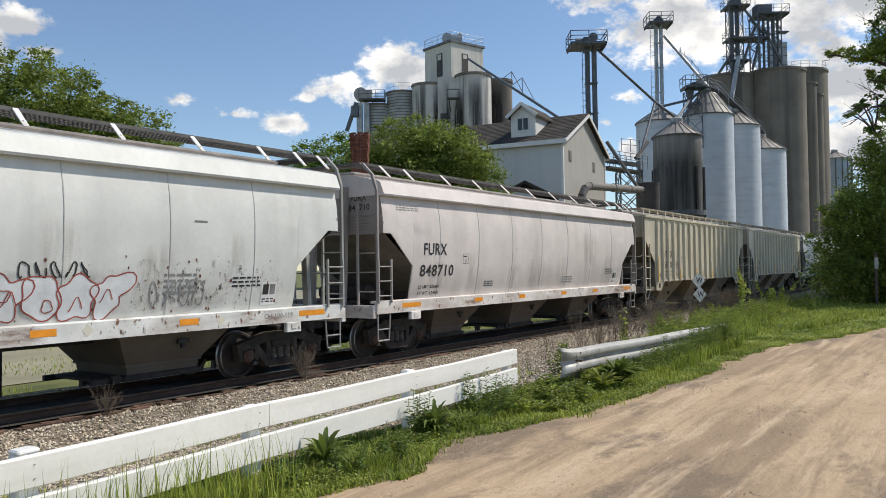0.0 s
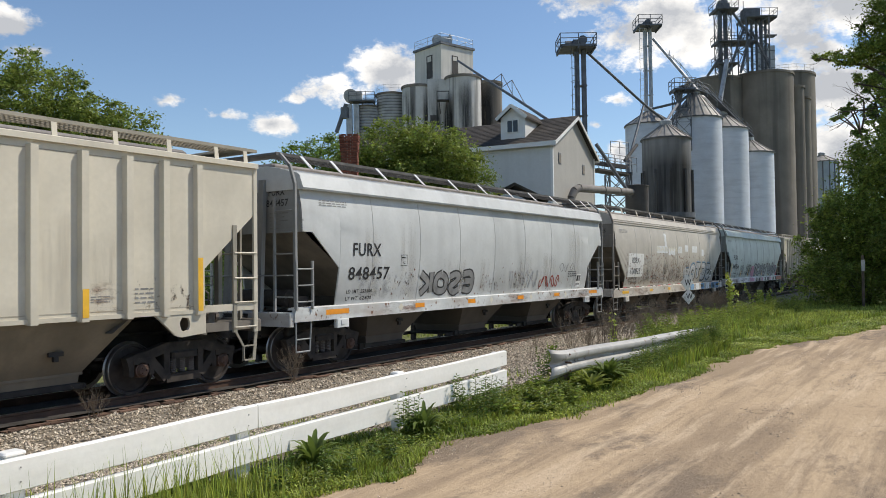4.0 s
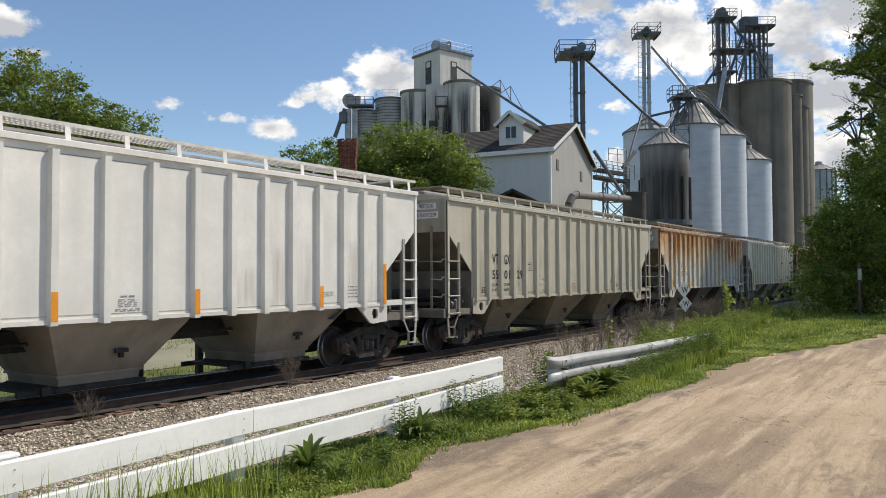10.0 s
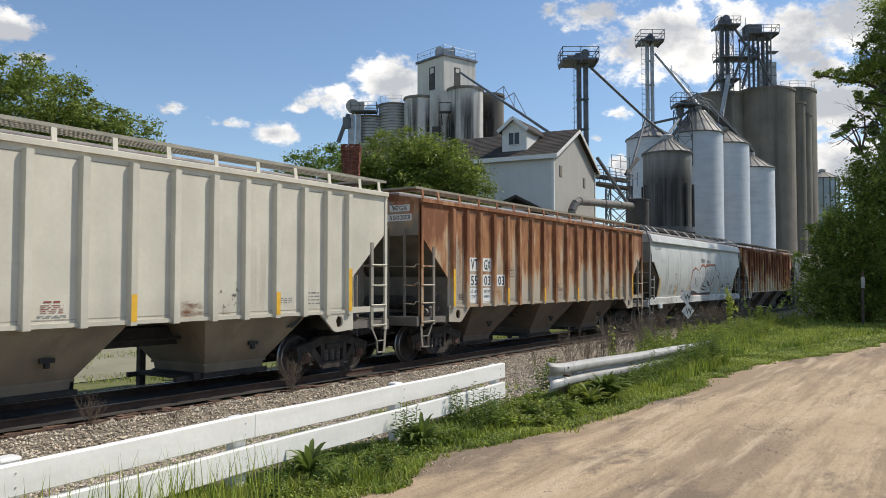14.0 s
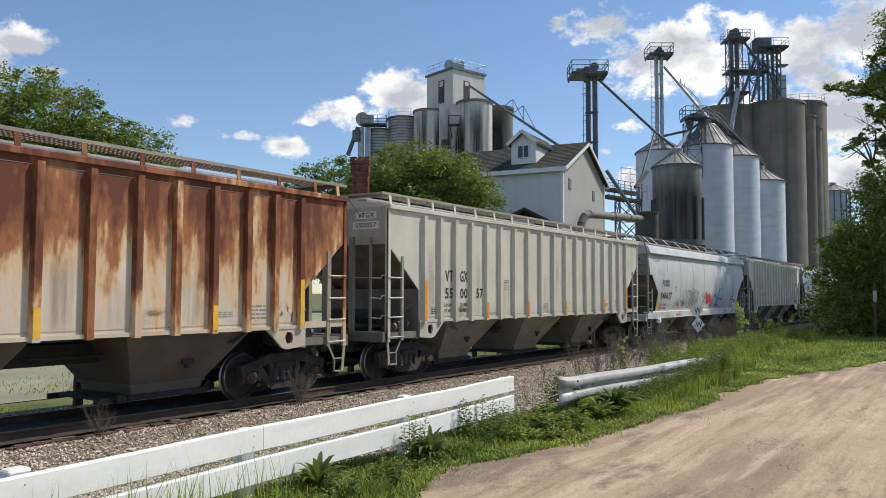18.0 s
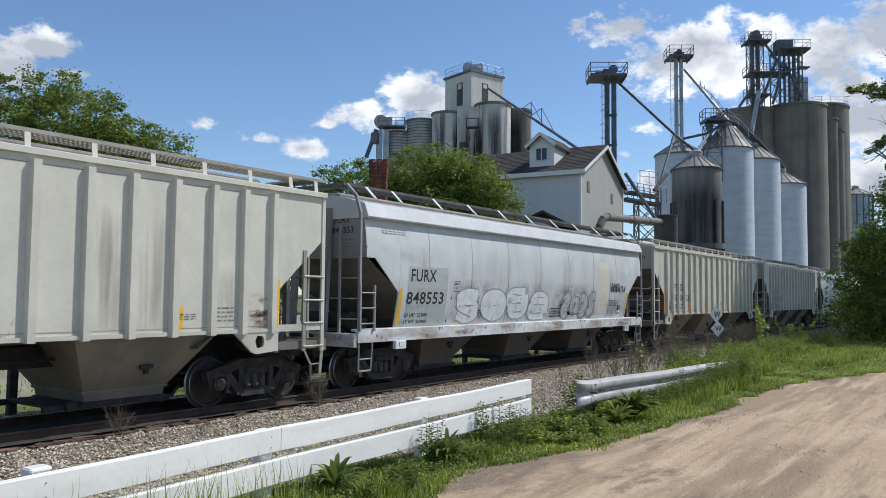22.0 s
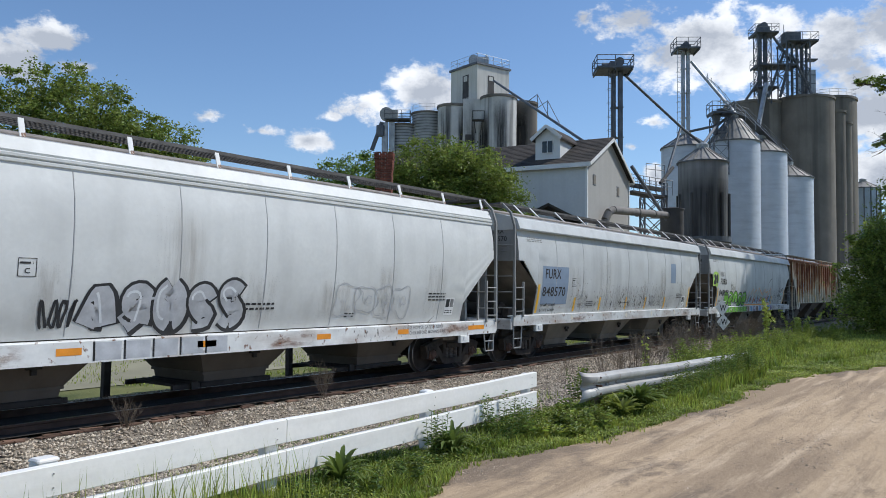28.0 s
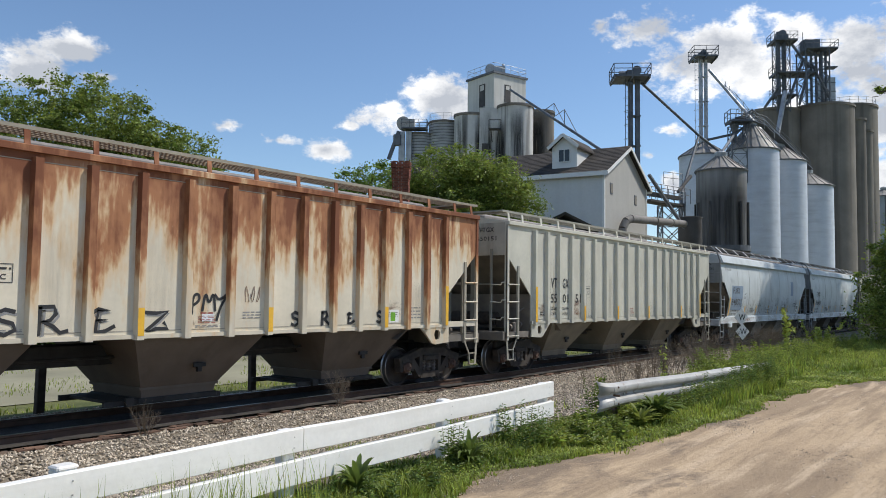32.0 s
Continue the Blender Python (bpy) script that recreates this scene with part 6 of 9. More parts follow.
    for a, b in (((46, 117, 38), (43.5, 117, 31)), ((47, 116.6, 37), (49.9, 116.8, 31.2)), ((46.5, 116.6, 36), (45.2, 116.8, 31)), ((44.4, 117, 40), (46.8, 117, 36.5)), ((42.6, 116.6, 34), (40.6, 118, 30.8))):
        part("spout", Shape().tube(a, b, 0.2, n=8), M["leg_dark"], t2)
    part("platform", Shape().box(50.2, 118, 36.8, 1.6, 1.4, 0.15), M["leg_dark"], t2)
    sp = yard_thing("grain_spout", "broad pale conveyor spout down the silo front", "spout")
    part("trough", Shape().beam((42.7, 115.4, 32.6), (39.95, 112, 24.0), 0.5, 0.5), M["leg_steel"], sp)
    # gallery between the mill and the bins
    ga = yard_thing("gallery_bridge", "dark steel gallery bridge with railings beside the mill", "gallery bridge")
    part("deck", Shape().beam((12.3, 63, 10.0), (15.6, 65.6, 9.85), 1.2, 0.16), M["soot_steel"], ga)
    part("conveyor", Shape().beam((12.2, 63, 10.6), (15.6, 65.6, 10.5), 0.4, 0.3).tube((15.4, 65.2, 11.0), (16.9, 67, 12.6), 0.14), M["soot_steel"], ga)
    railing(ga, [(12.0, 62.2, 10.2), (16.4, 65.2, 10.0)], 1.2, M["leg_dark"], gap=0.7)
    railing(ga, [(12.0, 63.8, 10.2), (16.4, 66.8, 10.0)], 1.2, M["leg_dark"], gap=0.7)
    railing(ga, [(13.9, 63.6, 11.4), (15.6, 64.6, 11.4)], 1.0, M["leg_dark"], gap=0.9)
    tagged(part("tower", lattice(Shape(), 15.0, 66, 0.9, BASE, 10.0, 1.8, 0.08, 0.05), M["leg_dark"], ga), kind="stuff")
    part("strut", Shape().tube((12.0, 60, 11.6), (15.8, 61.8, 6.6), 0.14, n=6), M["leg_dark"], ga)
    # cyclone and its duct
    cy = yard_thing("dust_cyclone", "dark steel dust cyclone fed by a round duct", "dust cyclone")
    part("body", Shape().turned([(0.9, 8.5), (0.9, 6.5), (0.3, 4.2), (0.25, 3.8)], 15.55, 62, 28), M["soot_steel"], cy, smooth=40)
    part("lid", Shape().turned([(0.95, 8.46), (0.95, 8.56), (0.3, 8.66)], 15.55, 62, 28), M["soot_steel"], cy)
    part("duct", Shape().tube((15.0, 61.4, 8.0), (9.25, 52.3, 7.45), 0.27, n=14).tube((9.25, 52.3, 7.45), (8.9, 52.0, 7.25), 0.27, n=14).tube((8.9, 52.0, 7.25), (8.66, 51.8, 6.75), 0.27, n=14).tube((8.66, 51.8, 6.75), (8.62, 51.7, 4.5), 0.27, n=14), M["duct"], cy, smooth=40)
    for u in (11.6, 13.3):
        k = (u - 9.25) / 5.75
        part("flange", Shape().tube((u, 52.3 + 9.1 * k, 7.45 + 0.55 * k), (u + 0.06, 52.4 + 9.1 * k, 7.455 + 0.55 * k), 0.32, n=14), M["duct"], cy)
    part("leg", Shape().tube((15.3, 62, 4.4), (15.3, 62, BASE), 0.12), M["leg_dark"], cy)


M["soot_steel"] = material("soot_steel", (0.075, 0.07, 0.066), 0.8, 0.0, var=0.3, scale=1.2, fine=10, streak=0.4)
M["hoop_dark"] = material("hoop_dark", (0.20, 0.205, 0.205), 0.8, 0.1, var=0.3, scale=1, fine=9)
M["duct"] = material("duct", (0.22, 0.205, 0.19), 0.75, 0.1, var=0.2, scale=1.5, fine=10, streak=0.3)
M["bin_far"] = material("bin_far", (0.42, 0.50, 0.56), 0.6, 0.2, var=0.15, scale=0.5, fine=6)
build_headhouse()
build_mill()
build_bins()
build_legs()


def build_chimney():
    ob = yard_thing("brick_chimney", "weathered red brick chimney with corbelled top", "chimney")
    rnd = random.Random(3)
    core = Shape().box(-3.9, 34, 3.7, 0.62, 0.62, 8.3)
    part("mortar_core", core, M["mortar"], ob)
    s = Shape()
    z = 5.2
    k = 0
    while z < 8.0:
        wide = 0.68 + (0.06 if z > 7.3 else 0) + (0.05 if z > 7.75 else 0)
        for side in range(4):
            n = 3
            for i in range(n):
                t = -wide / 2 + wide * (i + 0.5) / n + (0.05 if k % 2 else -0.05)
                d = wide / 2 - 0.03 + rnd.uniform(-0.006, 0.006)
                if side % 2 == 0:
                    s.box(-3.9 + max(-wide / 2 + 0.1, min(wide / 2 - 0.1, t)), 34 + (d if side else -d), z, 0.2, 0.09, 0.062)
                else:
                    s.box(-3.9 + (d if side == 1 else -d), 34 + max(-wide / 2 + 0.1, min(wide / 2 - 0.1, t)), z, 0.09, 0.2, 0.062)
        z += 0.075
        k += 1
    b = part("brickwork", s, M["brick"], ob, "red bricks in uneven courses")
    tagged(b, kind="stuff")


M["brick"] = material("brick_red", (0.20, 0.068, 0.042), 0.9, var=0.3, scale=6, fine=40, bump=0.3, island=0.4)
build_chimney()


# ---------------------------------------------------------------- trees
def leaf_cloud(rnd, lobes, count, size, v, f, hollow=0.45):
    """Leaves spread through the outer part of several lobes (centre, radii)."""
    vol = [r[0] * r[1] * r[2] for c, r in lobes]
    tot = sum(vol)
    for (c, r), vo in zip(lobes, vol):
        for _ in range(int(count * vo / tot)):
            d = Vector((rnd.gauss(0, 1), rnd.gauss(0, 1), rnd.gauss(0, 1))).normalized()
            k = (hollow + (1 - hollow) * rnd.random() ** 0.6) * (1 + 0.22 * noise.noise(d * 2.2 + Vector(c)) + 0.16 * noise.noise(d * 5 + Vector(c)))
            p = Vector((c[0] + d.x * r[0] * k, c[1] + d.y * r[1] * k, c[2] + d.z * r[2] * k))
            if noise.noise(p * 0.9) < -0.36:
                continue
            s = size * rnd.uniform(0.6, 1.35)
            a = Vector((rnd.gauss(0, 1), rnd.gauss(0, 1), rnd.gauss(0, 0.6))).normalized()
            b = a.orthogonal().normalized()
            b.rotate(Matrix.Rotation(rnd.uniform(0, 6.28), 3, a))
            n = len(v)
            v += [tuple(p - a * s), tuple(p + b * s * 0.5), tuple(p + a * s), tuple(p - b * s * 0.5)]
            f.append((n, n + 1, n + 2, n + 3))


def leaf_crown(name, seed, lobes, count, size, clump=0.42, per=46):
    """A crown of small leaves gathered in uneven clumps within the lobes (centre, radii)."""
    g = np.random.default_rng(seed)
    vol = np.array([r[0] * r[1] * r[2] for c, r in lobes]) ** 0.8
    n = max(6, count // per)
    pick = g.choice(len(lobes), n, p=vol / vol.sum())
    cen, rad = np.array([c for c, r in lobes])[pick], np.array([r for c, r in lobes])[pick]
    d = g.normal(size=(n, 3))
    d /= np.linalg.norm(d, axis=1)[:, None]
    k = (0.35 + 0.65 * g.random(n) ** 0.5) * (1 + 0.18 * np.sin(d[:, 0] * 5 + seed) * np.sin(d[:, 2] * 6 + seed * 2) + 0.10 * g.normal(size=n))
    mid = cen + d * rad * k[:, None]
    sz = clump * (0.5 + g.random(n)) * np.minimum(1.0, rad.min(axis=1) / 0.8)
    who = np.repeat(np.arange(n), per)
    p = mid[who] + g.normal(size=(n * per, 3)) * (sz[who] * 0.55)[:, None] * np.array([1, 1, 0.6])
    m = len(p)
    a = g.normal(size=(m, 3)) * np.array([1, 1, 0.6])
    a /= np.linalg.norm(a, axis=1)[:, None]
    b = np.cross(a, g.normal(size=(m, 3)))
    b /= np.linalg.norm(b, axis=1)[:, None]
    s = (size * (0.55 + 0.8 * g.random(m)))[:, None]
    v = np.stack([p - a * s, p + b * s * 0.5, p + a * s, p - b * s * 0.5], axis=1).reshape(-1, 3).astype(np.float32)
    me = bpy.data.meshes.new(name)
    me.vertices.add(4 * m)
    me.vertices.foreach_set("co", v.ravel())
    me.loops.add(4 * m)
    me.loops.foreach_set("vertex_index", np.arange(4 * m, dtype=np.int32))
    me.polygons.add(m)
    me.polygons.foreach_set("loop_start", np.arange(0, 4 * m, 4, dtype=np.int32))
    me.update(calc_edges=True)
    return me


def limb(s, rnd, p, d, length, r, depth, tips):
    """A bent, tapering limb that forks."""
    q = p + d * length
    mid = p.lerp(q, 0.5) + Vector((rnd.uniform(-1, 1), rnd.uniform(-1, 1), rnd.uniform(-0.3, 0.6))) * length * 0.08
    s.tube(p, mid, r, r * 0.82, n=7 if r > 0.06 else 4, caps=False)
    s.tube(mid, q, r * 0.82, r * 0.62, n=7 if r > 0.06 else 4, caps=False)
    tips.append(q)
    if depth:
        for _ in range(rnd.choice((2, 3))):
            nd = (d + Vector((rnd.uniform(-0.7, 0.7), rnd.uniform(-0.7, 0.7), rnd.uniform(-0.1, 0.55)))).normalized()
            limb(s, rnd, q, nd, length * rnd.uniform(0.62, 0.85), r * 0.6, depth - 1, tips)


def tree(label, base, trunk_h, r, lobes, count, size, mat, seed, stems=1, depth=3, name="tree", spread=0.35, boughs=(), bare=()):
    rnd = random.Random(seed)
    ob = thing(name, label, "tree" if name in ("tree", "sapling") else name, at=pose(*base))
    s = Shape()
    tips = []
    for k in range(stems):
        d = Vector((rnd.uniform(-spread, spread), rnd.uniform(-spread, spread), 1)).normalized()
        limb(s, rnd, Vector((rnd.uniform(-0.3, 0.3) * (stems > 1), rnd.uniform(-0.3, 0.3) * (stems > 1), -0.1)), d, trunk_h, r, depth, tips)
    for pts, r0 in list(boughs) + list(bare):
        pts = [Vector(p) for p in pts]
        for k, (a, b) in enumerate(zip(pts, pts[1:])):
            ra, rb = (r0 * (1 - q / len(pts)) + 0.006 for q in (k, k + 1))
            s.tube(a, b, ra, rb, n=5, caps=False)
            for _ in range(5 if (pts, r0) and pts else 0):
                p = a.lerp(b, rnd.random())
                d = (b - a).normalized() + Vector((rnd.uniform(-0.6, 0.6), rnd.uniform(-0.9, 0.9), rnd.uniform(-0.7, 0.9)))
                limb(s, rnd, p, d.normalized(), rnd.uniform(0.2, 0.5), min(0.012, r0 * 0.4), 1, [])
    part("trunk", s, M["bark"], ob, smooth=60)
    ends = [((t.x, t.y, t.z), (0.5, 0.5, 0.4)) for t in tips if not boughs]
    if not boughs:                                             # ragged outline: small sprays on the lobes
        for c, q in lobes:
            for _ in range(5):
                d = Vector((rnd.gauss(0, 1), rnd.gauss(0, 1), abs(rnd.gauss(0, 1)) + 0.1)).normalized()
                k = rnd.uniform(0.95, 1.22)
                w = min(q) * rnd.uniform(0.16, 0.34)
                ends.append(((c[0] + d.x * q[0] * k, c[1] + d.y * q[1] * k, c[2] + d.z * q[2] * k), (w, w, w * 0.8)))
    part("crown", leaf_crown("crown", seed, list(lobes) + ends, int(count * 2.4), size * 0.62), mat, ob)
    return ob


def build_trees():
    rnd = random.Random(21)
    p = site(-21.0, 40, BASE)
    lobes = [((0, 0, 11.2), (2.6, 2.6, 2.0)), ((2.0, -1.6, 9.6), (2.2, 2.2, 1.8)), ((-2.6, 2.2, 10.2), (2.8, 2.8, 2.2)), ((-4.8, 4.5, 8.8), (3.0, 3.0, 2.4)), ((1.2, -3.4, 8.2), (1.8, 1.8, 1.4)), ((0, 0, 7.5), (3.2, 3.2, 2.4)), ((3.0, -3.4, 9.0), (2.0, 2.0, 1.5)), ((3.4, -4.6, 7.8), (1.7, 1.7, 1.3)), ((2.2, -4.6, 7.2), (1.5, 1.5, 1.1)), ((-3, 3, 6.2), (3, 3, 2))]
    tree("spreading spring-green tree behind the train", p, 2.6, 0.22, [((c[0], c[1], c[2] + 0.6), r_) for c, r_ in lobes], 62000, 0.14, M["leaf"], 5, stems=5, depth=3, spread=0.45)
    p = site(-6.6, 43, BASE)
    tree("dense rounded green tree behind the chimney", p, 3.0, 0.2, [((0, 0, 8.3), (1.7, 1.7, 1.6)), ((-0.9, 1.0, 7.2), (1.6, 1.6, 1.5)), ((1.0, -1.0, 7.0), (1.6, 1.6, 1.6)), ((0, 0, 5.5), (2.2, 2.2, 2.0))], 20000, 0.13, M["leaf_mid"], 6, stems=2)
    p = site(-1.6, 42, BASE)
    tree("broad light green tree in front of the mill", p, 3.0, 0.22, [((-0.6, 0.8, 9.0), (1.9, 1.9, 1.5)), ((0.9, -1.3, 8.6), (1.7, 1.7, 1.5)), ((1.7, -2.5, 7.0), (1.6, 1.6, 1.4)), ((-1.2, 1.8, 7.6), (1.7, 1.7, 1.6)), ((0, 0, 6.6), (2.6, 2.6, 2.0)), ((2.0, -3.2, 5.6), (1.3, 1.3, 1.1)), ((1.2, -1.9, 8.0), (1.7, 1.7, 1.4)), ((0.2, -0.4, 9.2), (1.5, 1.5, 1.2)), ((0, 0, 4.6), (2.8, 2.8, 2.0))], 40000, 0.13, M["leaf"], 7, stems=3)
    for k, (u, w, h) in enumerate(((-25, 31, 5.2), (-21, 29.5, 5.6), (-17.5, 30, 4.6), (-14.2, 31, 5.0), (-10.8, 33, 4.2), (-28.5, 29, 5.6))):
        p = site(u, w, BASE)
        tree("bushy green undergrowth behind the track", p, 0.9, 0.05, [((0, 0, h * 0.45), (1.9, 1.9, h * 0.45)), ((0.8, -1.2, h * 0.35), (1.5, 1.5, h * 0.35)), ((-0.9, 1.2, h * 0.5), (1.3, 1.3, h * 0.35))], 7500, 0.12, M["leaf"] if k % 2 else M["leaf_dark"], 30 + k, stems=4, depth=2, name="shrub")
    # beside the lane
    tree("dense dark green bush at the end of the lane", (36.0, 3.4, 0.35), 1.6, 0.10,
         [((0, 1.0, 1.5), (2.2, 1.35, 1.5)), ((0.3, 0.5, 3.2), (2.2, 1.45, 1.4)), ((0, -0.3, 4.5), (2.2, 1.45, 1.4)), ((0, -0.9, 5.6), (2.0, 1.5, 1.3)), ((0, -1.5, 2.5), (2.5, 2.0, 2.4)),
          ((0, -3.4, 4.5), (2.5, 2.2, 3.0)), ((0.4, -2.1, 6.8), (2.2, 1.5, 1.4)), ((-0.8, 0.3, 1.1), (2.0, 1.7, 1.2)), ((0.6, -3.6, 8.0), (2.2, 1.9, 1.8)), ((-1.0, 0.9, 4.0), (0.6, 0.6, 0.5)), ((-0.8, 2.1, 2.6), (0.6, 0.45, 0.5))],
         80000, 0.095, M["leaf_bush"], 8, stems=5, depth=2, name="bush")
    tree("lighter green sapling growing out of the bush", (33.6, 1.5, 0.35), 1.2, 0.05, [((0, 0.2, 3.3), (0.8, 0.9, 0.7)), ((0.2, -0.6, 4.4), (0.8, 0.7, 0.7)), ((0, 0.9, 2.4), (0.7, 0.6, 0.6)), ((0, -0.5, 2.0), (0.8, 0.9, 0.9))], 7000, 0.09, M["leaf"], 18, stems=3, depth=2, name="sapling")
    # offsets are along the lane, across it and up
    boughs = [([(0, 0.3, 8.2), (0, 1.6, 9.2), (-0.4, 3.0, 10.2), (-0.8, 4.0, 10.5), (-1.0, 4.85, 10.7)], 0.10), ([(0, 1.6, 9.2), (-0.3, 2.6, 11.0), (-0.5, 3.3, 11.9)], 0.06), ([(0, 0.2, 7.5), (-0.4, 2.2, 9.1), (-0.8, 3.5, 9.5)], 0.05), ([(0, 0.2, 8.5), (0, 1.6, 11.5), (0, 2.2, 13.0)], 0.10)]
    bare = [([(0, 0.4, 7.4), (-0.5, 2.2, 8.4), (-0.9, 3.3, 8.3), (-1.1, 4.15, 7.6)], 0.04), ([(-0.5, 2.6, 8.4), (-0.9, 3.4, 9.0), (-1.0, 3.8, 9.3)], 0.018), ([(-0.7, 3.0, 8.3), (-1.0, 3.9, 8.3), (-1.1, 4.4, 8.1)], 0.018)]
    tree("tall dark green tree with long hanging branches by the lane", (38.0, 0.2, 0.3), 4.2, 0.26,
         [((-0.9, 4.75, 10.75), (0.4, 0.32, 0.2)), ((-0.8, 4.25, 10.7), (0.5, 0.38, 0.3)), ((-0.6, 3.75, 10.6), (0.6, 0.45, 0.4)), ((-0.5, 3.2, 10.7), (0.7, 0.5, 0.5)), ((-0.3, 2.7, 10.9), (0.8, 0.7, 0.65)), ((-0.2, 2.9, 11.8), (0.6, 0.5, 0.45)), ((-0.2, 2.3, 12.3), (0.8, 0.7, 0.6)),
          ((0, 1.8, 13.2), (1.2, 1.0, 0.9)), ((0, 1.5, 11.4), (1.4, 1.0, 1.2)), ((-0.4, 3.4, 9.75), (0.35, 0.3, 0.2)), ((-0.4, 2.8, 9.6), (0.4, 0.35, 0.3)), ((0, 1.9, 9.3), (0.8, 0.7, 0.6)), ((0, 1.4, 8.4), (1.0, 0.8, 0.7)), ((0, 0.3, 12.0), (1.4, 1.2, 1.2)), ((0, 1.3, 7.2), (0.9, 0.7, 0.5))],
         19000, 0.10, M["leaf_bush"], 9, stems=1, depth=1, boughs=boughs, bare=bare)
    # unseen trees right of the view, added so their shadows dim the far cars
    for k, (x, y, h) in enumerate(((58.5, 0.4, 23.0), (65, 0.2, 24.0), (73, -0.4, 24.0), (83, -1.0, 24.5))):
        tree("tall dark green tree added out of view to shade the far cars", (x, y, 0.2), 6.0, 0.36, [((0, 0, h - 3), (3.4, 3.0, 3.2)), ((1.5, 0.3, h - 6.0), (3.8, 3.2, 3.0)), ((-1.0, -0.4, h - 8.0), (3.6, 3.2, 3.0))], 42000, 0.18, M["leaf_dark"], 80 + k, stems=2, depth=3)
    for k in range(9):
        p = site(-35 + 2.9 * k, 41 + 2.5 * math.sin(k * 2.1), BASE)
        tree("dense dark hedge tree at the back of the yard", p, 1.2, 0.08, [((0, 0, 2.0), (2.3, 2.3, 1.9)), ((0.8, -0.8, 3.4), (1.9, 1.9, 1.5)), ((-0.8, 0.8, 1.2), (2.2, 2.2, 1.2))], 9000, 0.16, M["leaf_dark"], 140 + k, stems=3, depth=2, name="hedge")
    stake = tagged(part("marker_stake", Shape().box(0, 0, 0.85, 0.09, 0.09, 2.6, cut=0.01), M["bark"], at=pose(32.0, 3.05, 0.3, 0, 2, 0)), "weathered stake with a pale marker plate before the bush", "stake")
    part("marker_plate", Shape().box(-0.06, -0.02, 1.78, 0.02, 0.12, 0.4), M["galvanized"], stake, "pale narrow marker plate")


build_trees()


# ---------------------------------------------------------------- beside the lane
def fence_at(k):
    return Vector((-2.0 + (8.6 + 2.0) * k, 4.23 + (4.8 - 4.23) * k, 0))


def build_fence():
    ob = thing("board_fence", "low white-painted two-board wooden fence in the grass", "fence", kind="structure")
    d = (fence_at(1) - fence_at(0)).normalized()
    n = Vector((-d.y, d.x, 0))
    if n.y > 0:
        n = -n
    joints = [-2.0, 0.2, 4.26, 8.62]
    rnd = random.Random(2)
    for z, hh in ((1.018, 0.188), (0.778, 0.195)):
        for a, b in zip(joints, joints[1:]):
            xs = [a + 0.004 + (b - a - 0.008) * i / 14 for i in range(15)]
            rings = []
            for x in xs:
                p = fence_at((x + 2) / 10.6)
                w = 0.006 * noise.noise((x * 0.9, z * 7, 1)) - 0.010 * math.sin(math.pi * (x - a) / (b - a))
                t0, t1 = z + hh / 2 + w, z - hh / 2 + w + 0.004 * noise.noise((x * 2.5, z, 5))
                q = p + n * 0.02
                o = p - n * 0.018
                c = 0.005
                rings.append([(o.x, o.y, t1), (q.x, q.y, t1 + c), (q.x + n.x * c, q.y + n.y * c, t1 + 2 * c), (q.x + n.x * c, q.y + n.y * c, t0 - 2 * c), (q.x, q.y, t0 - c), (o.x, o.y, t0)])
            part("board", Shape().loft(rings), M["white_board"], ob)
    for x in (-1.9, 0.25, 2.38, 4.16, 6.32, 8.50):
        p = fence_at((x + 2) / 10.6) - n * 0.072
        part("post", Shape().box(p.x, p.y, 0.72, 0.13 if x < 8 else 0.09, 0.10, 0.79 if x in (2.38, 6.32) else 0.76, math.degrees(math.atan2(d.y, d.x)), cut=0.012), M["white_board"], ob)
        for z in (1.05, 0.97, 0.79, 0.73):
            h = fence_at((x + 2.0 + rnd.uniform(-0.02, 0.02)) / 10.6) + n * 0.0265
            part("nail", Shape().tube((h.x, h.y, z), (h.x + n.x * 0.004, h.y + n.y * 0.004, z), 0.005, n=6), M["galvanized"], ob)
    cap = fence_at((2.38 + 2) / 10.6) - n * 0.07
    part("post_cap", Shape().box(cap.x, cap.y, 1.122, 0.135, 0.11, 0.02, math.degrees(math.atan2(d.y, d.x)), cut=0.01), M["white_board"], ob)


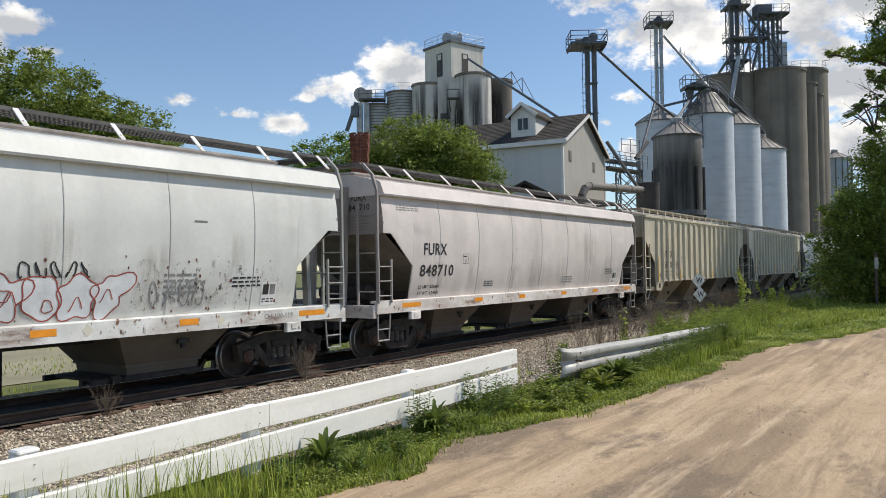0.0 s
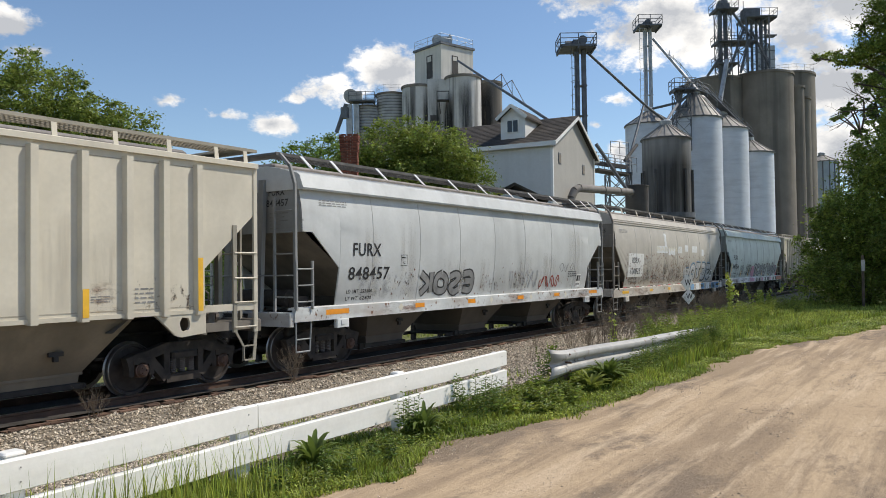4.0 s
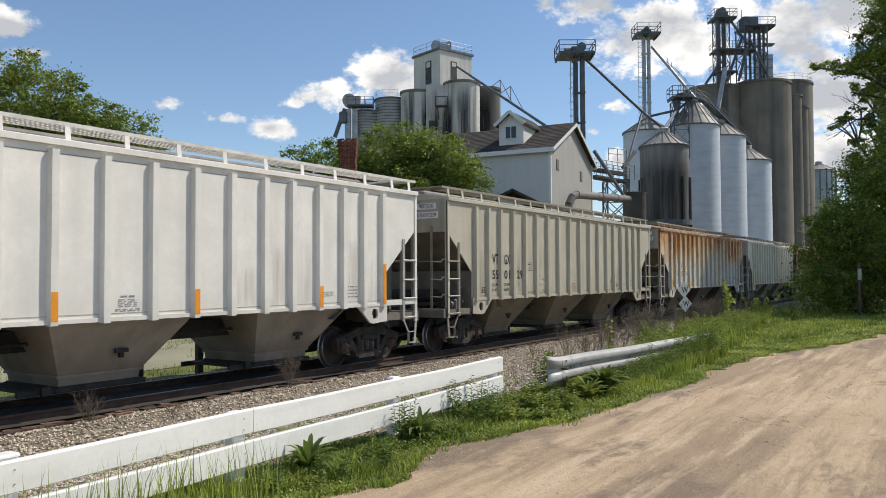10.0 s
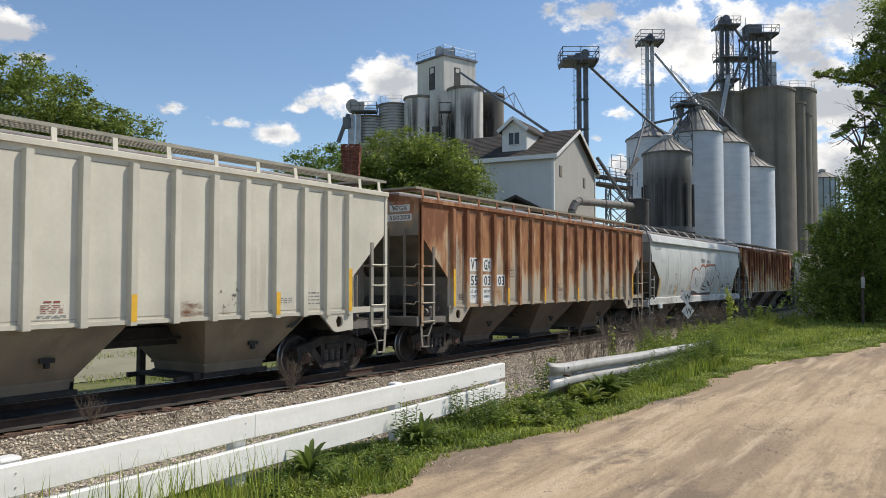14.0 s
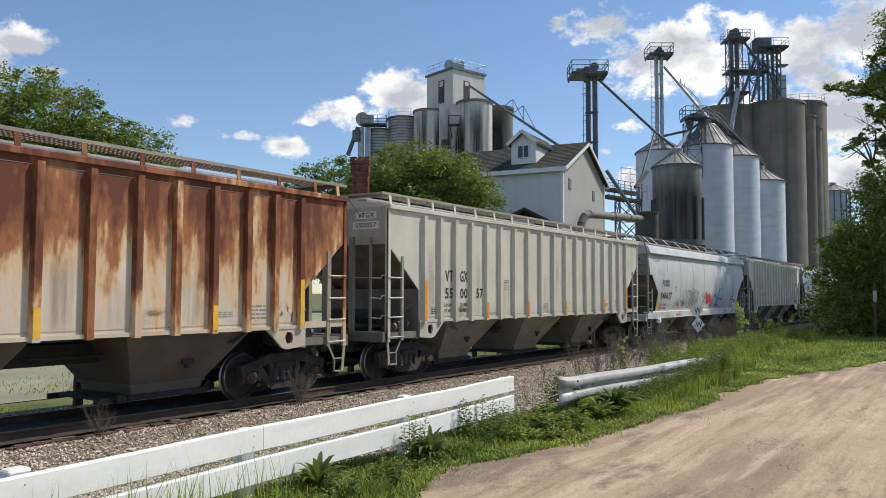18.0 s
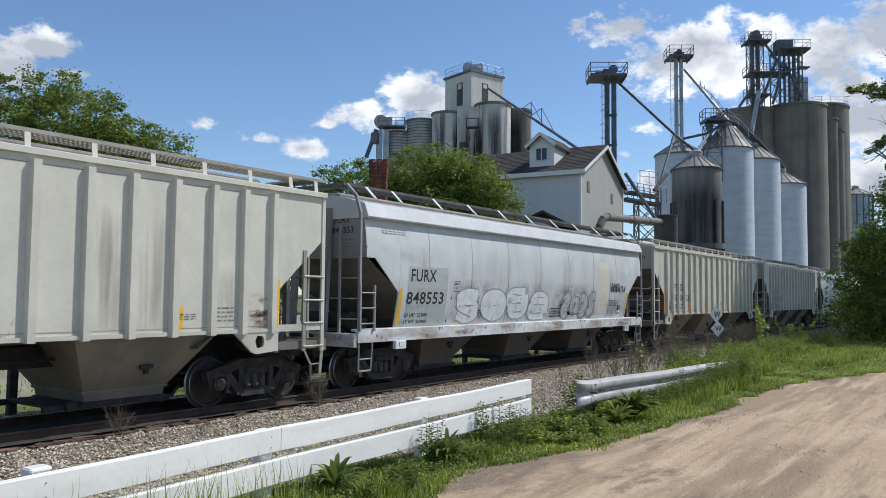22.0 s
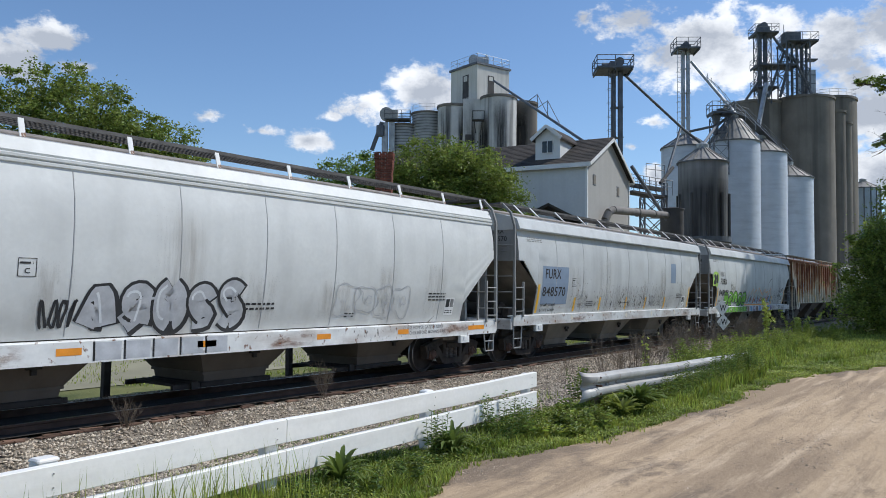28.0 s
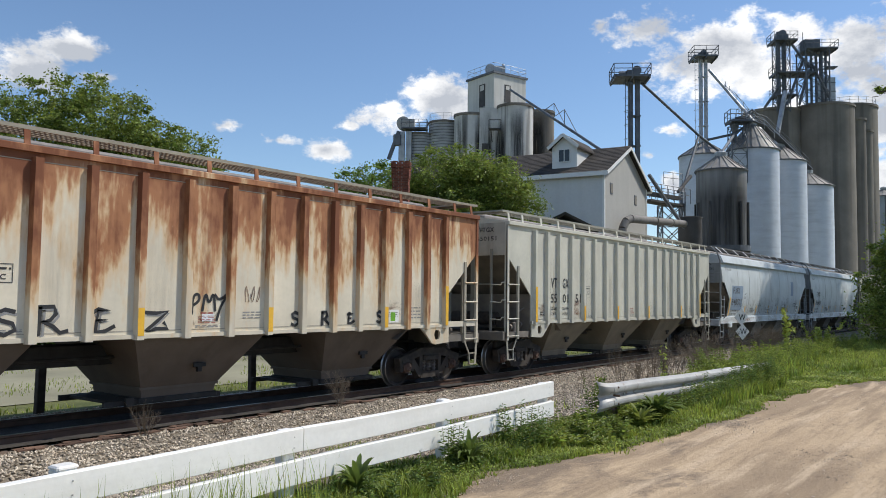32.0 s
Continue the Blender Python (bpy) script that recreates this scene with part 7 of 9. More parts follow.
def build_guardrail():
    ob = thing("guardrail", "old galvanized steel guardrail half hidden in weeds", "guardrail", kind="structure")
    a, b = Vector((9.42, 4.42, 1.045)), Vector((16.6, 4.36, 0.905))
    sec = [(0.0, 0.0), (-0.018, -0.004), (-0.076, -0.042), (-0.083, -0.060), (-0.083, -0.088), (-0.076, -0.106), (-0.006, -0.142), (0.0, -0.156), (-0.006, -0.170), (-0.076, -0.206), (-0.083, -0.224), (-0.083, -0.252), (-0.076, -0.270), (-0.018, -0.308), (0.0, -0.312)]
    sec2 = sec + [(y + 0.006, z) for y, z in reversed(sec)]
    rings = []
    for i in range(24):
        k = i / 23
        p = a.lerp(b, k)
        rings.append([(p.x, p.y + y + 0.012 * math.sin(k * 9), p.z + z + 0.005 * math.sin(k * 13)) for y, z in sec2])
    part("beam", Shape().loft(rings), M["galvanized"], ob, "corrugated galvanized beam", smooth=28)
    # fishtail end piece, lapped over the beam and curling back
    rings = []
    for k in range(12):
        t = k / 11
        x = a.x + 0.16 - 0.40 * math.sin(t * 1.45)
        y0 = a.y - 0.008 + 0.13 * max(0.0, t - 0.35) ** 1.6
        s_ = 1.0 + 0.32 * t ** 1.4
        rings.append([(x + 0.03 * t * math.cos((z + 0.156) * 20), y0 + y * (1 - 0.55 * t), a.z - 0.156 + (z + 0.156) * s_) for y, z in sec2])
    part("end_shoe", Shape().loft(rings), M["galvanized"], ob, "flared fishtail guardrail end", smooth=28)
    for z in (-0.05, -0.156, -0.26):
        part("bolt", Shape().tube((a.x + 0.10, a.y - 0.02, a.z + z), (a.x + 0.10, a.y - 0.105 + abs(z + 0.156) * 0.1, a.z + z), 0.014, n=6), M["rail_steel"], ob)
    for k in (0.06, 0.36, 0.66, 0.96):
        p = a.lerp(b, k)
        part("post", Shape().box(p.x, p.y + 0.16, 0.46, 0.15, 0.18, 0.66, cut=0.01), M["tie_wood"], ob)
        part("bolt", Shape().tube((p.x, p.y - 0.0, p.z - 0.156), (p.x, p.y - 0.022, p.z - 0.156), 0.018, n=8), M["galvanized"], ob)


def build_sign():
    p = site(8.45, 27, 0)
    ob = thing("whistle_sign", "two white diamond whistle signs on a dark post", "rail sign", at=pose(p.x, p.y, 0, 0, 0, math.degrees(SITE_TURN) - 90 + 24))
    part("post", Shape().box(0, 0.03, 0.55, 0.07, 0.05, 2.1), M["post_dark"], ob)
    for dx, z in ((-0.02, 1.58), (0.03, 1.10)):
        pl = part("plate", Shape().plate([(dx - 0.28, z), (dx, z - 0.28), (dx + 0.28, z), (dx, z + 0.28)], 1, -0.01, 0.012), M["sign_white"], ob, "white diamond plate")
        me = text_mesh("W", 0.2, 0.9)
        me.transform(Matrix.Translation((dx - 0.105, -0.014, z - 0.1)))
        part("letter", me, M["black_paint"], pl)


def build_far_posts():
    for i in range(14):
        x = 6.2 + 1.83 * i
        ob = tagged(part("stub_post", Shape().box(0, 0, 0.32, 0.17, 0.15, 1.5, cut=0.015), M["post_dark"], at=pose(x, 16.35 + 0.05 * math.sin(i * 2.0), -0.42, 1.5 * math.sin(i), 0, 4 * math.sin(3 * i))), "short dark wooden post behind the track", "post", "posts behind the track")


def build_trailer():
    ob = thing("box_trailer", "small white box trailer with a blue lower edge behind the track", "trailer", at=pose(21.6, 30.5, -0.36, 0, 0, 4))
    part("body", Shape().box(0, 0, 1.35, 2.6, 1.7, 1.5, cut=0.04), M["siding"], ob)
    part("skirt", Shape().box(0, 0, 0.52, 2.6, 1.66, 0.16), M["trailer_blue"], ob, "dark blue lower edge")
    part("wheel", Shape().tube((0, -0.9, 0.32), (0, -0.7, 0.32), 0.32, n=20), M["black_paint"], ob, "black tyre")
    part("drawbar", Shape().beam((1.3, 0, 0.5), (2.2, 0, 0.45), 0.1, 0.1).box(2.1, 0, 0.22, 0.07, 0.07, 0.46), M["dark_steel"], ob)


M["trailer_blue"] = material("trailer_blue", (0.05, 0.10, 0.22), 0.6, var=0.2, scale=3)
build_trailer()
build_fence()
build_guardrail()
build_sign()
build_far_posts()


# ---------------------------------------------------------------- grass and weeds
def blade(v, f, x, y, z, h, w, lean, a, bend=0.35):
    ca, sa = math.cos(a), math.sin(a)
    dx, dy = ca * lean * h, sa * lean * h
    px, py = -sa * w / 2, ca * w / 2
    n = len(v)
    v += [(x - px, y - py, z), (x + px, y + py, z), (x + dx * bend + px * 0.7, y + dy * bend + py * 0.7, z + h * 0.6), (x + dx * bend - px * 0.7, y + dy * bend - py * 0.7, z + h * 0.6), (x + dx, y + dy, z + h)]
    f += [(n, n + 1, n + 2, n + 3), (n + 3, n + 2, n + 4)]


def build_grass():
    rnd = random.Random(31)
    v, f = [], []
    for _ in range(230000):
        x = 1.5 + 34 * rnd.random() ** 1.9
        e = road_edge(x) + 0.26 * noise.noise((x * 1.1, 0, 4)) + 0.12 * noise.noise((x * 4.5, 0, 9))
        y = e - 0.1 + (8.6 - e) * rnd.random() ** 1.5
        n = noise.noise((x * 0.5, y * 0.8, 1))
        if y > slope_edge(x) - 0.1 + 0.3 * noise.noise((x * 0.8, y * 0.8, 2)) and (rnd.random() < 0.9 or noise.noise((x * 0.9, y * 0.9, 12)) < 0.12):
            continue
        dy = y - e
        if dy < 0.25 and rnd.random() < 0.55:
            continue
        tall = 0.028 + 0.055 * max(0, min(1, dy)) + 0.10 * max(0, n) + 0.05 * max(0, noise.noise((x * 2.2, y * 2.2, 14)))
        if x > 13 and dy < 1.3:
            tall = 0.035 + 0.02 * max(0, n)
        elif x > 10.2 and dy > 0.75 and y < 8.2:
            tall *= 1.7 + 1.0 * n if y > 4.8 else 0.9 + 0.4 * n
        if 0.3 < dy < 1.2 and x < 10:
            tall *= 1.1 + 0.5 * max(0, n)
        h = tall * rnd.uniform(0.6, 1.5)
        wd = (0.010 + 0.004 * rnd.random()) * (1 + x * 0.05)
        blade(v, f, x, y, ground_z(x, y) - 0.01, h, wd, rnd.uniform(0.1, 0.8), rnd.uniform(0, 6.3))
    for _ in range(90000):
        x = 1.8 + 26 * rnd.random() ** 1.9
        e = road_edge(x) + 0.26 * noise.noise((x * 1.1, 0, 4)) + 0.12 * noise.noise((x * 4.5, 0, 9))
        y = e - 0.05 + 1.2 * rnd.random() ** 1.2
        if noise.noise((x * 1.3, y * 1.8, 22)) < -0.1:
            continue
        a, q, z = rnd.uniform(0, 6.28), (0.005 + 0.007 * rnd.random()) * (1 + x * 0.05), ground_z(x, y) + rnd.uniform(0.01, 0.06)
        ca, sa, up = math.cos(a) * q, math.sin(a) * q, rnd.uniform(-0.8, 1.6) * q
        c = len(v)
        v += [(x - ca, y - sa, z), (x + sa * 0.7, y - ca * 0.7, z + up * 0.5), (x + ca, y + sa, z + up), (x - sa * 0.7, y + ca * 0.7, z + up * 0.5)]
        f.append((c, c + 1, c + 2, c + 3))
    # thin tufts straying on to the lane
    for _ in range(170):
        x = 3.0 + 24 * rnd.random() ** 1.4
        y = road_edge(x) + 0.08 - abs(rnd.gauss(0, 0.07))
        for _ in range(rnd.choice((4, 8, 14))):
            blade(v, f, x + rnd.gauss(0, 0.05), y + rnd.gauss(0, 0.05), 0.50, rnd.uniform(0.03, 0.09), 0.010 + 0.0005 * x, rnd.uniform(0.2, 0.9), rnd.uniform(0, 6.3))
    # tall seeding grass in front of the fence
    for _ in range(420):
        x = rnd.choice((rnd.gauss(3.25, 0.35), rnd.gauss(2.5, 0.5), rnd.uniform(1.5, 4.2)))
        y = 4.15 + rnd.uniform(-0.25, 0.2)
        blade(v, f, x, y, 0.48, rnd.uniform(0.25, 0.62), 0.009, rnd.uniform(0.05, 0.35), rnd.uniform(0, 6.3))
    # tall grass before the guardrail and on the bank beyond it
    for _ in range(3500):
        x = 10.3 + 8 * rnd.random() ** 1.3
        y = 4.08 + rnd.uniform(-0.28, 0.16)
        if x > 15.8:
            y = 4.3 + rnd.uniform(-0.3, 1.4)
        h = min(0.30, 0.12 + 0.06 * (x - 10.3)) * rnd.uniform(0.5, 1.1)
        blade(v, f, x, y, 0.49, h, 0.011 + 0.0006 * x, rnd.uniform(0.1, 0.6), rnd.uniform(0, 6.3))
    for _ in range(9000):
        x = rnd.uniform(17, 36)
        y = slope_edge(x) - 1.2 + rnd.gauss(0, 0.5)
        blade(v, f, x, y, ground_z(x, y), rnd.uniform(0.12, 0.36), 0.03, rnd.uniform(0.1, 0.5), rnd.uniform(0, 6.3))
    # far side of the track
    for _ in range(26000):
        x, y = rnd.uniform(4, 60), 17.0 + 9 * rnd.random() ** 1.4
        if noise.noise((x * 0.25, y * 0.4, 8)) < -0.05:
            continue
        blade(v, f, x, y, ground_z(x, y), rnd.uniform(0.04, 0.14), 0.02, rnd.uniform(0.1, 0.9), rnd.uniform(0, 6.3))
    me = raw_mesh("grass", v, f)
    me.materials.append(M["grass"])
    tagged(new("grass", me), "lush green verge grass and seeding stalks", "grass", kind="stuff")


def weed(name, label, x, y, n, size, seed, mat="leaf", droop=0.5, kind="plant"):
    """A rosette of long broad leaves."""
    rnd = random.Random(seed)
    ob = thing(name, label, kind, "broad-leaved weeds", at=pose(x, y, ground_z(x, y) - 0.02))
    for k in range(int(n * 2.4)):
        a = rnd.uniform(0, 6.28)
        L = size * rnd.uniform(0.65, 1.15)
        g = rnd.uniform(0.08, 0.70)
        turn = rnd.uniform(-0.5, 0.5)
        s = Shape()
        rows_ = []
        for i in range(7):
            t = i / 6
            r = L * (0.25 + g) * (0.35 * t + 0.5 * t * t)
            z = L * (1.05 - 0.3 * g) * (t - (0.18 + droop * g) * t ** 3)
            wd = L * 0.062 * math.sin(math.pi * min(1, 0.10 + t * 0.90)) ** 0.8 * (1 + 0.14 * math.sin(t * 15 + k))
            a += turn * 0.08
            cx, cy = r * math.cos(a), r * math.sin(a)
            sx, sy = -math.sin(a), math.cos(a)
            rows_.append([(cx + sx * wd, cy + sy * wd, z + wd * 0.55), (cx, cy, z), (cx - sx * wd, cy - sy * wd, z + wd * 0.45)])
        s.loft(rows_, caps=False, closed=False)
        part("leaf", raw_mesh("leaf", s.v, s.f, True), M[mat], ob)
    return ob


def leafy(name, label, x, y, h, w, n, seed, mat="leaf", size=0.05, stems=9, category="plant"):
    rnd = random.Random(seed)
    ob = thing(name, label, category, at=pose(x, y, ground_z(x, y)))
    s = Shape()
    v, f = [], []
    for k in range(stems):
        a = rnd.uniform(0, 6.28)
        top = Vector((math.cos(a) * w * rnd.random(), math.sin(a) * w * rnd.random(), h * rnd.uniform(0.6, 1.1)))
        foot = Vector((top.x * 0.3, top.y * 0.3, -0.05))
        s.tube(foot, top, 0.006, 0.003, n=4, caps=False)
        for i in range(n // stems):
            p = foot.lerp(top, rnd.uniform(0.15, 1.05))
            leaf_cloud(rnd, [((p.x, p.y, p.z), (size, size, size))], 1, size, v, f, 0.5)
    part("stem", s, M["dead_stem"] if mat == "dead" else M["leaf"], ob)
    if v:
        part("foliage", raw_mesh("foliage", v, f), M[mat], ob)
    return ob


def stalks(name, label, x, y, h, w, n, seed, mat="leaf", fat=1.0):
    """Upright stems set all round with narrow drooping leaves."""
    rnd = random.Random(seed)
    ob = thing(name, label, "plant", "upright weeds", at=pose(x, y, ground_z(x, y)))
    s = Shape()
    v, f = [], []
    for k in range(n):
        a = rnd.uniform(0, 6.28)
        r = w * math.sqrt(rnd.random())
        foot = Vector((math.cos(a) * r * 0.7, math.sin(a) * r * 0.7, -0.04))
        top = Vector((math.cos(a) * r * 1.2 + rnd.uniform(-0.04, 0.04), math.sin(a) * r * 1.2 + rnd.uniform(-0.04, 0.04), h * rnd.uniform(0.55, 1.1)))
        s.tube(foot, top, 0.004 * fat, 0.002 * fat, n=3, caps=False)
        m = int(10 + 42 * top.z)
        for i in range(m):
            t = (i + rnd.random()) / m
            q = foot.lerp(top, 0.12 + 0.88 * t)
            b = i * 2.4 + rnd.uniform(-0.4, 0.4)
            out = Vector((math.cos(b), math.sin(b), rnd.uniform(0.2, 0.9))).normalized()
            L = rnd.uniform(0.05, 0.10) * (1.15 - 0.6 * t) * fat
            side = Vector((-math.sin(b), math.cos(b), 0)) * L * 0.2
            mid, end = q + out * L * 0.55, q + out * L + Vector((0, 0, -L * 0.35))
            c = len(v)
            v += [tuple(q), tuple(mid - side), tuple(end), tuple(mid + side)]
            f.append((c, c + 1, c + 2, c + 3))
    tagged(part("stem", s, M["leaf"], ob), kind="stuff")
    tagged(part("foliage", raw_mesh("foliage", v, f), M[mat], ob), kind="stuff")
    return ob


def dead_bush(x, y, h, w, seed, label="dry brown leafless weed on the ballast", n=16):
    rnd = random.Random(seed)
    ob = thing("dry_weed", label, "dry weed", "dry weeds", at=pose(x, y, min(ground_z(x, y), 0) if y < 8 else bed_z(y)))
    s = Shape()

    def twig(p, d, L, r, dep):
        q = p + d * L
        s.tube(p, q, r, r * 0.6, n=3, caps=False)
        if dep:
            for _ in range(3):
                nd = (d + Vector((rnd.uniform(-0.6, 0.6), rnd.uniform(-0.6, 0.6), rnd.uniform(-0.1, 0.4)))).normalized()
                twig(p.lerp(q, rnd.uniform(0.4, 1.0)), nd, L * rnd.uniform(0.4, 0.65), r * 0.6, dep - 1)
    for _ in range(n):
        a = rnd.uniform(0, 6.28)
        d = Vector((math.cos(a) * w / h * rnd.random(), math.sin(a) * w / h * rnd.random(), 1)).normalized()
        twig(Vector((rnd.uniform(-0.06, 0.06), rnd.uniform(-0.06, 0.06), 0)), d, h * rnd.uniform(0.4, 0.65), 0.0055, 3)
    part("stem", s, M["dead_stem"], ob)


build_grass()


def build_clods():
    """Loose gravel and clods on the lane."""
    rnd = random.Random(77)
    v, f = [], []
    for i in range(30000):
        x = 2.4 + 20 * rnd.random() ** 1.6
        y = road_edge(x) - 0.05 - 5.5 * rnd.random() ** 1.2
        if noise.noise((x * 0.5, y * 1.1, 6)) < 0.12 and rnd.random() < 0.88:
            continue
        s = (0.003 + 0.010 * rnd.random() ** 3) * (1 + x * 0.03)
        z = 0.512 + 0.05 * noise.noise((x * 0.7, y * 0.7, 0)) * max(0.0, 1 - abs(y - 3) / 12) * max(0.0, 1 - abs(x - 8) / 40) + 0.03 * noise.noise((x * 0.35 + y * 0.2, y * 1.5, 2))
        n = len(v)
        a = rnd.uniform(0, 6.3)
        for q in range(4):
            v.append((x + s * math.cos(a + q * 1.57) * rnd.uniform(0.7, 1.3), y + s * math.sin(a + q * 1.57) * rnd.uniform(0.7, 1.3), z - 0.004))
        v.append((x, y, z + s * 0.5))
        f += [(n + q, n + (q + 1) % 4, n + 4) for q in range(4)]
    me = raw_mesh("lane_gravel", v, f)
    me.materials.append(M["clod"])
    tagged(new("lane_gravel", me), "scattered small stones and clods on the dirt lane", "gravel", kind="stuff")


M["clod"] = material("clod", (0.50, 0.40, 0.295), 0.95, var=0.3, scale=9, bump=0, island=0.5)
build_clods()
weed("dock_weed", "broad-leaved green dock weed in front of the fence", 4.72, 4.40, 28, 0.42, 1, "leaf_dark", 0.7)
weed("dock_weed", "broad-leaved green dock weed below the fence", 6.30, 4.42, 24, 0.40, 2, "leaf_dark", 0.7)
weed("dock_weed", "large drooping green weed beside the guardrail", 10.02, 4.02, 60, 0.54, 3, "leaf_dark", 0.62)
weed("dock_weed", "light green broad-leaved weed beside the guardrail", 9.55, 4.05, 26, 0.40, 4, "leaf", 0.4)
weed("dock_weed", "broad-leaved weed at the fence end", 8.25, 4.45, 16, 0.24, 13)
weed("dock_weed", "small dock weed at the lane edge", 5.5, 4.3, 12, 0.2, 15)
stalks("upright_weed", "feathery upright green weeds hiding the fence foot", 7.45, 4.52, 0.46, 0.30, 30, 6, "leaf_dark")
stalks("upright_weed", "feathery green weeds near the fence end", 7.9, 4.5, 0.34, 0.28, 22, 7)
stalks("upright_weed", "slender green weed stems before the fence", 6.15, 4.50, 0.48, 0.12, 7, 16, "leaf_dark")
stalks("upright_weed", "small bushy weed behind the guardrail", 10.9, 5.3, 0.55, 0.16, 14, 8, "leaf_dark")
for k in range(26):
    rnd_ = random.Random(400 + k)
    x_ = 11.2 + 0.19 * k + rnd_.uniform(-0.1, 0.1)
    stalks("upright_weed", "bushy upright green weeds before the guardrail", x_, 4.16 + rnd_.uniform(-0.10, 0.06), rnd_.uniform(0.24, 0.36) + 0.012 * k, 0.18, 16, 430 + k, "leaf_dark" if k % 3 else "leaf")
for k in range(18):
    rnd_ = random.Random(470 + k)
    x_ = 3.4 + 0.34 * k + rnd_.uniform(-0.12, 0.12)
    stalks("upright_weed", "low leafy green weed in the grass before the fence", x_, 4.15 + 0.04 * (x_ - 3) + rnd_.uniform(-0.12, 0.12), rnd_.uniform(0.10, 0.24), 0.14, 9, 500 + k, "leaf_dark" if k % 3 else "leaf")
for k in range(20):
    rnd_ = random.Random(620 + k)
    stalks("upright_weed", "lush leafy green weeds between the fence and the guardrail", 7.7 + 0.11 * k + rnd_.uniform(-0.15, 0.15), rnd_.uniform(3.95, 4.65), rnd_.uniform(0.14, 0.26), 0.16, 12, 640 + k, "leaf" if k % 3 else "grass", 1.5)
for k, (x, y, h) in enumerate(((15.4, 4.3, 0.4), (16.5, 4.8, 0.5), (18.5, 5.0, 0.5), (20.5, 5.2, 0.55), (23.0, 5.3, 0.55), (26, 5.4, 0.6), (29, 5.2, 0.55), (32, 5.6, 0.65), (19.5, 6.2, 0.65), (24.5, 6.6, 0.7), (17.4, 5.6, 0.5), (21.7, 5.9, 0.6), (27.5, 6.1, 0.6), (30.5, 5.8, 0.6))):
    stalks("weed_clump", "tall green verge weeds", x, y, h, 0.6, 34, 40 + k, "grass" if k % 2 else "leaf", 1.5)
leafy("mustard_plant", "tall yellow-green flowering mustard plant", 28.3, 6.75, 1.55, 0.35, 380, 60, "flower", 0.07, 9)
leafy("mustard_plant", "yellow-green flowering mustard plant", 31.5, 6.3, 1.1, 0.9, 520, 61, "flower", 0.07, 12)
leafy("mustard_plant", "small yellow flowering plant at the guardrail", 13.8, 5.4, 0.75, 0.12, 60, 62, "flower", 0.035, 5)
leafy("weed_clump", "small green weed on the ballast edge", 11.9, 5.7, 0.5, 0.15, 110, 63, "leaf", 0.04, 8)
dead_bush(7.25, 11.35, 0.62, 0.5, 71)
dead_bush(11.6, 11.3, 0.85, 0.5, 72)
dead_bush(8.4, 10.9, 0.3, 0.3, 73, n=6)
for k in range(66):
    rnd_ = random.Random(90 + k)
    x_ = 17 + 14 * rnd_.random() ** 0.7 if k < 30 else rnd_.uniform(29, 50)
    if k >= 30:
        dead_bush(x_, rnd_.uniform(10.2, 10.75), rnd_.uniform(1.0, 1.5), 0.8, 100 + k, "tangled bare brown brush on the ballast shoulder", 9)
        continue
    dead_bush(x_, rnd_.uniform(7.4, 9.6), rnd_.uniform(0.6, 1.2) if x_ < 19 else rnd_.uniform(0.8, 1.4), 0.7, 100 + k, "dry brown brush beside the track", 5 if x_ < 19 else 12)


# ---------------------------------------------------------------- lettering and graffiti on the cars
INK = {
    "black": M["black_paint"], "white": M["decal_white"], "orange": M["reflector"],
    "yellow": material("yellow_strip", (0.83, 0.47, 0.04), 0.4, var=0.1, scale=6),
    "red": material("red_spray", (0.33, 0.07, 0.05), 0.7, var=0.3, scale=5),
    "bright_red": material("bright_red_spray", (0.55, 0.03, 0.05), 0.6, var=0.25, scale=5),
    "blue": material("blue_spray", (0.03, 0.17, 0.55), 0.6, var=0.3, scale=5),
    "pale_blue": material("pale_blue_spray", (0.17, 0.33, 0.52), 0.7, var=0.3, scale=4),
    "grey": material("grey_spray", (0.33, 0.33, 0.34), 0.6, var=0.25, scale=4),
    "silver": material("silver_spray", (0.50, 0.51, 0.53), 0.5, 0.2, var=0.2, scale=4),
    "dim": material("dim_spray", (0.24, 0.24, 0.235), 0.8, var=0.3, scale=4),
    "green": material("green_spray", (0.16, 0.42, 0.03), 0.6, var=0.3, scale=4),
    "lime": material("lime_spray", (0.40, 0.62, 0.10), 0.6, var=0.2, scale=4),
    "pink": material("pink_spray", (0.62, 0.32, 0.42), 0.7, var=0.25, scale=4),
    "brick": material("brick_spray", (0.45, 0.16, 0.09), 0.7, var=0.3, scale=5),
    "chalk": material("chalk_spray", (0.70, 0.72, 0.73), 0.7, var=0.12, scale=5),
    "blue_patch": material("blue_patch_paint", (0.23, 0.30, 0.40), 0.6, var=0.08, scale=2),
    "grey_patch": material("grey_patch_paint", (0.44, 0.47, 0.44), 0.6, var=0.08, scale=2),
    "cream": material("cream_patch_paint", (0.66, 0.63, 0.52), 0.6, var=0.06, scale=2),
    "mint": material("mint_sticker", (0.25, 0.62, 0.45), 0.6, var=0.1, scale=6),
    "grime": material("grime", (0.17, 0.14, 0.115), 0.9, var=0.4, scale=4),
    "brown": material("brown_spray", (0.20, 0.13, 0.095), 0.7, var=0.25, scale=5),
    "lilac": material("lilac_spray", (0.24, 0.22, 0.36), 0.7, var=0.25, scale=5),
    "rust_spot": material("rust_spot", (0.16, 0.06, 0.03), 0.9, var=0.4, scale=6),
}


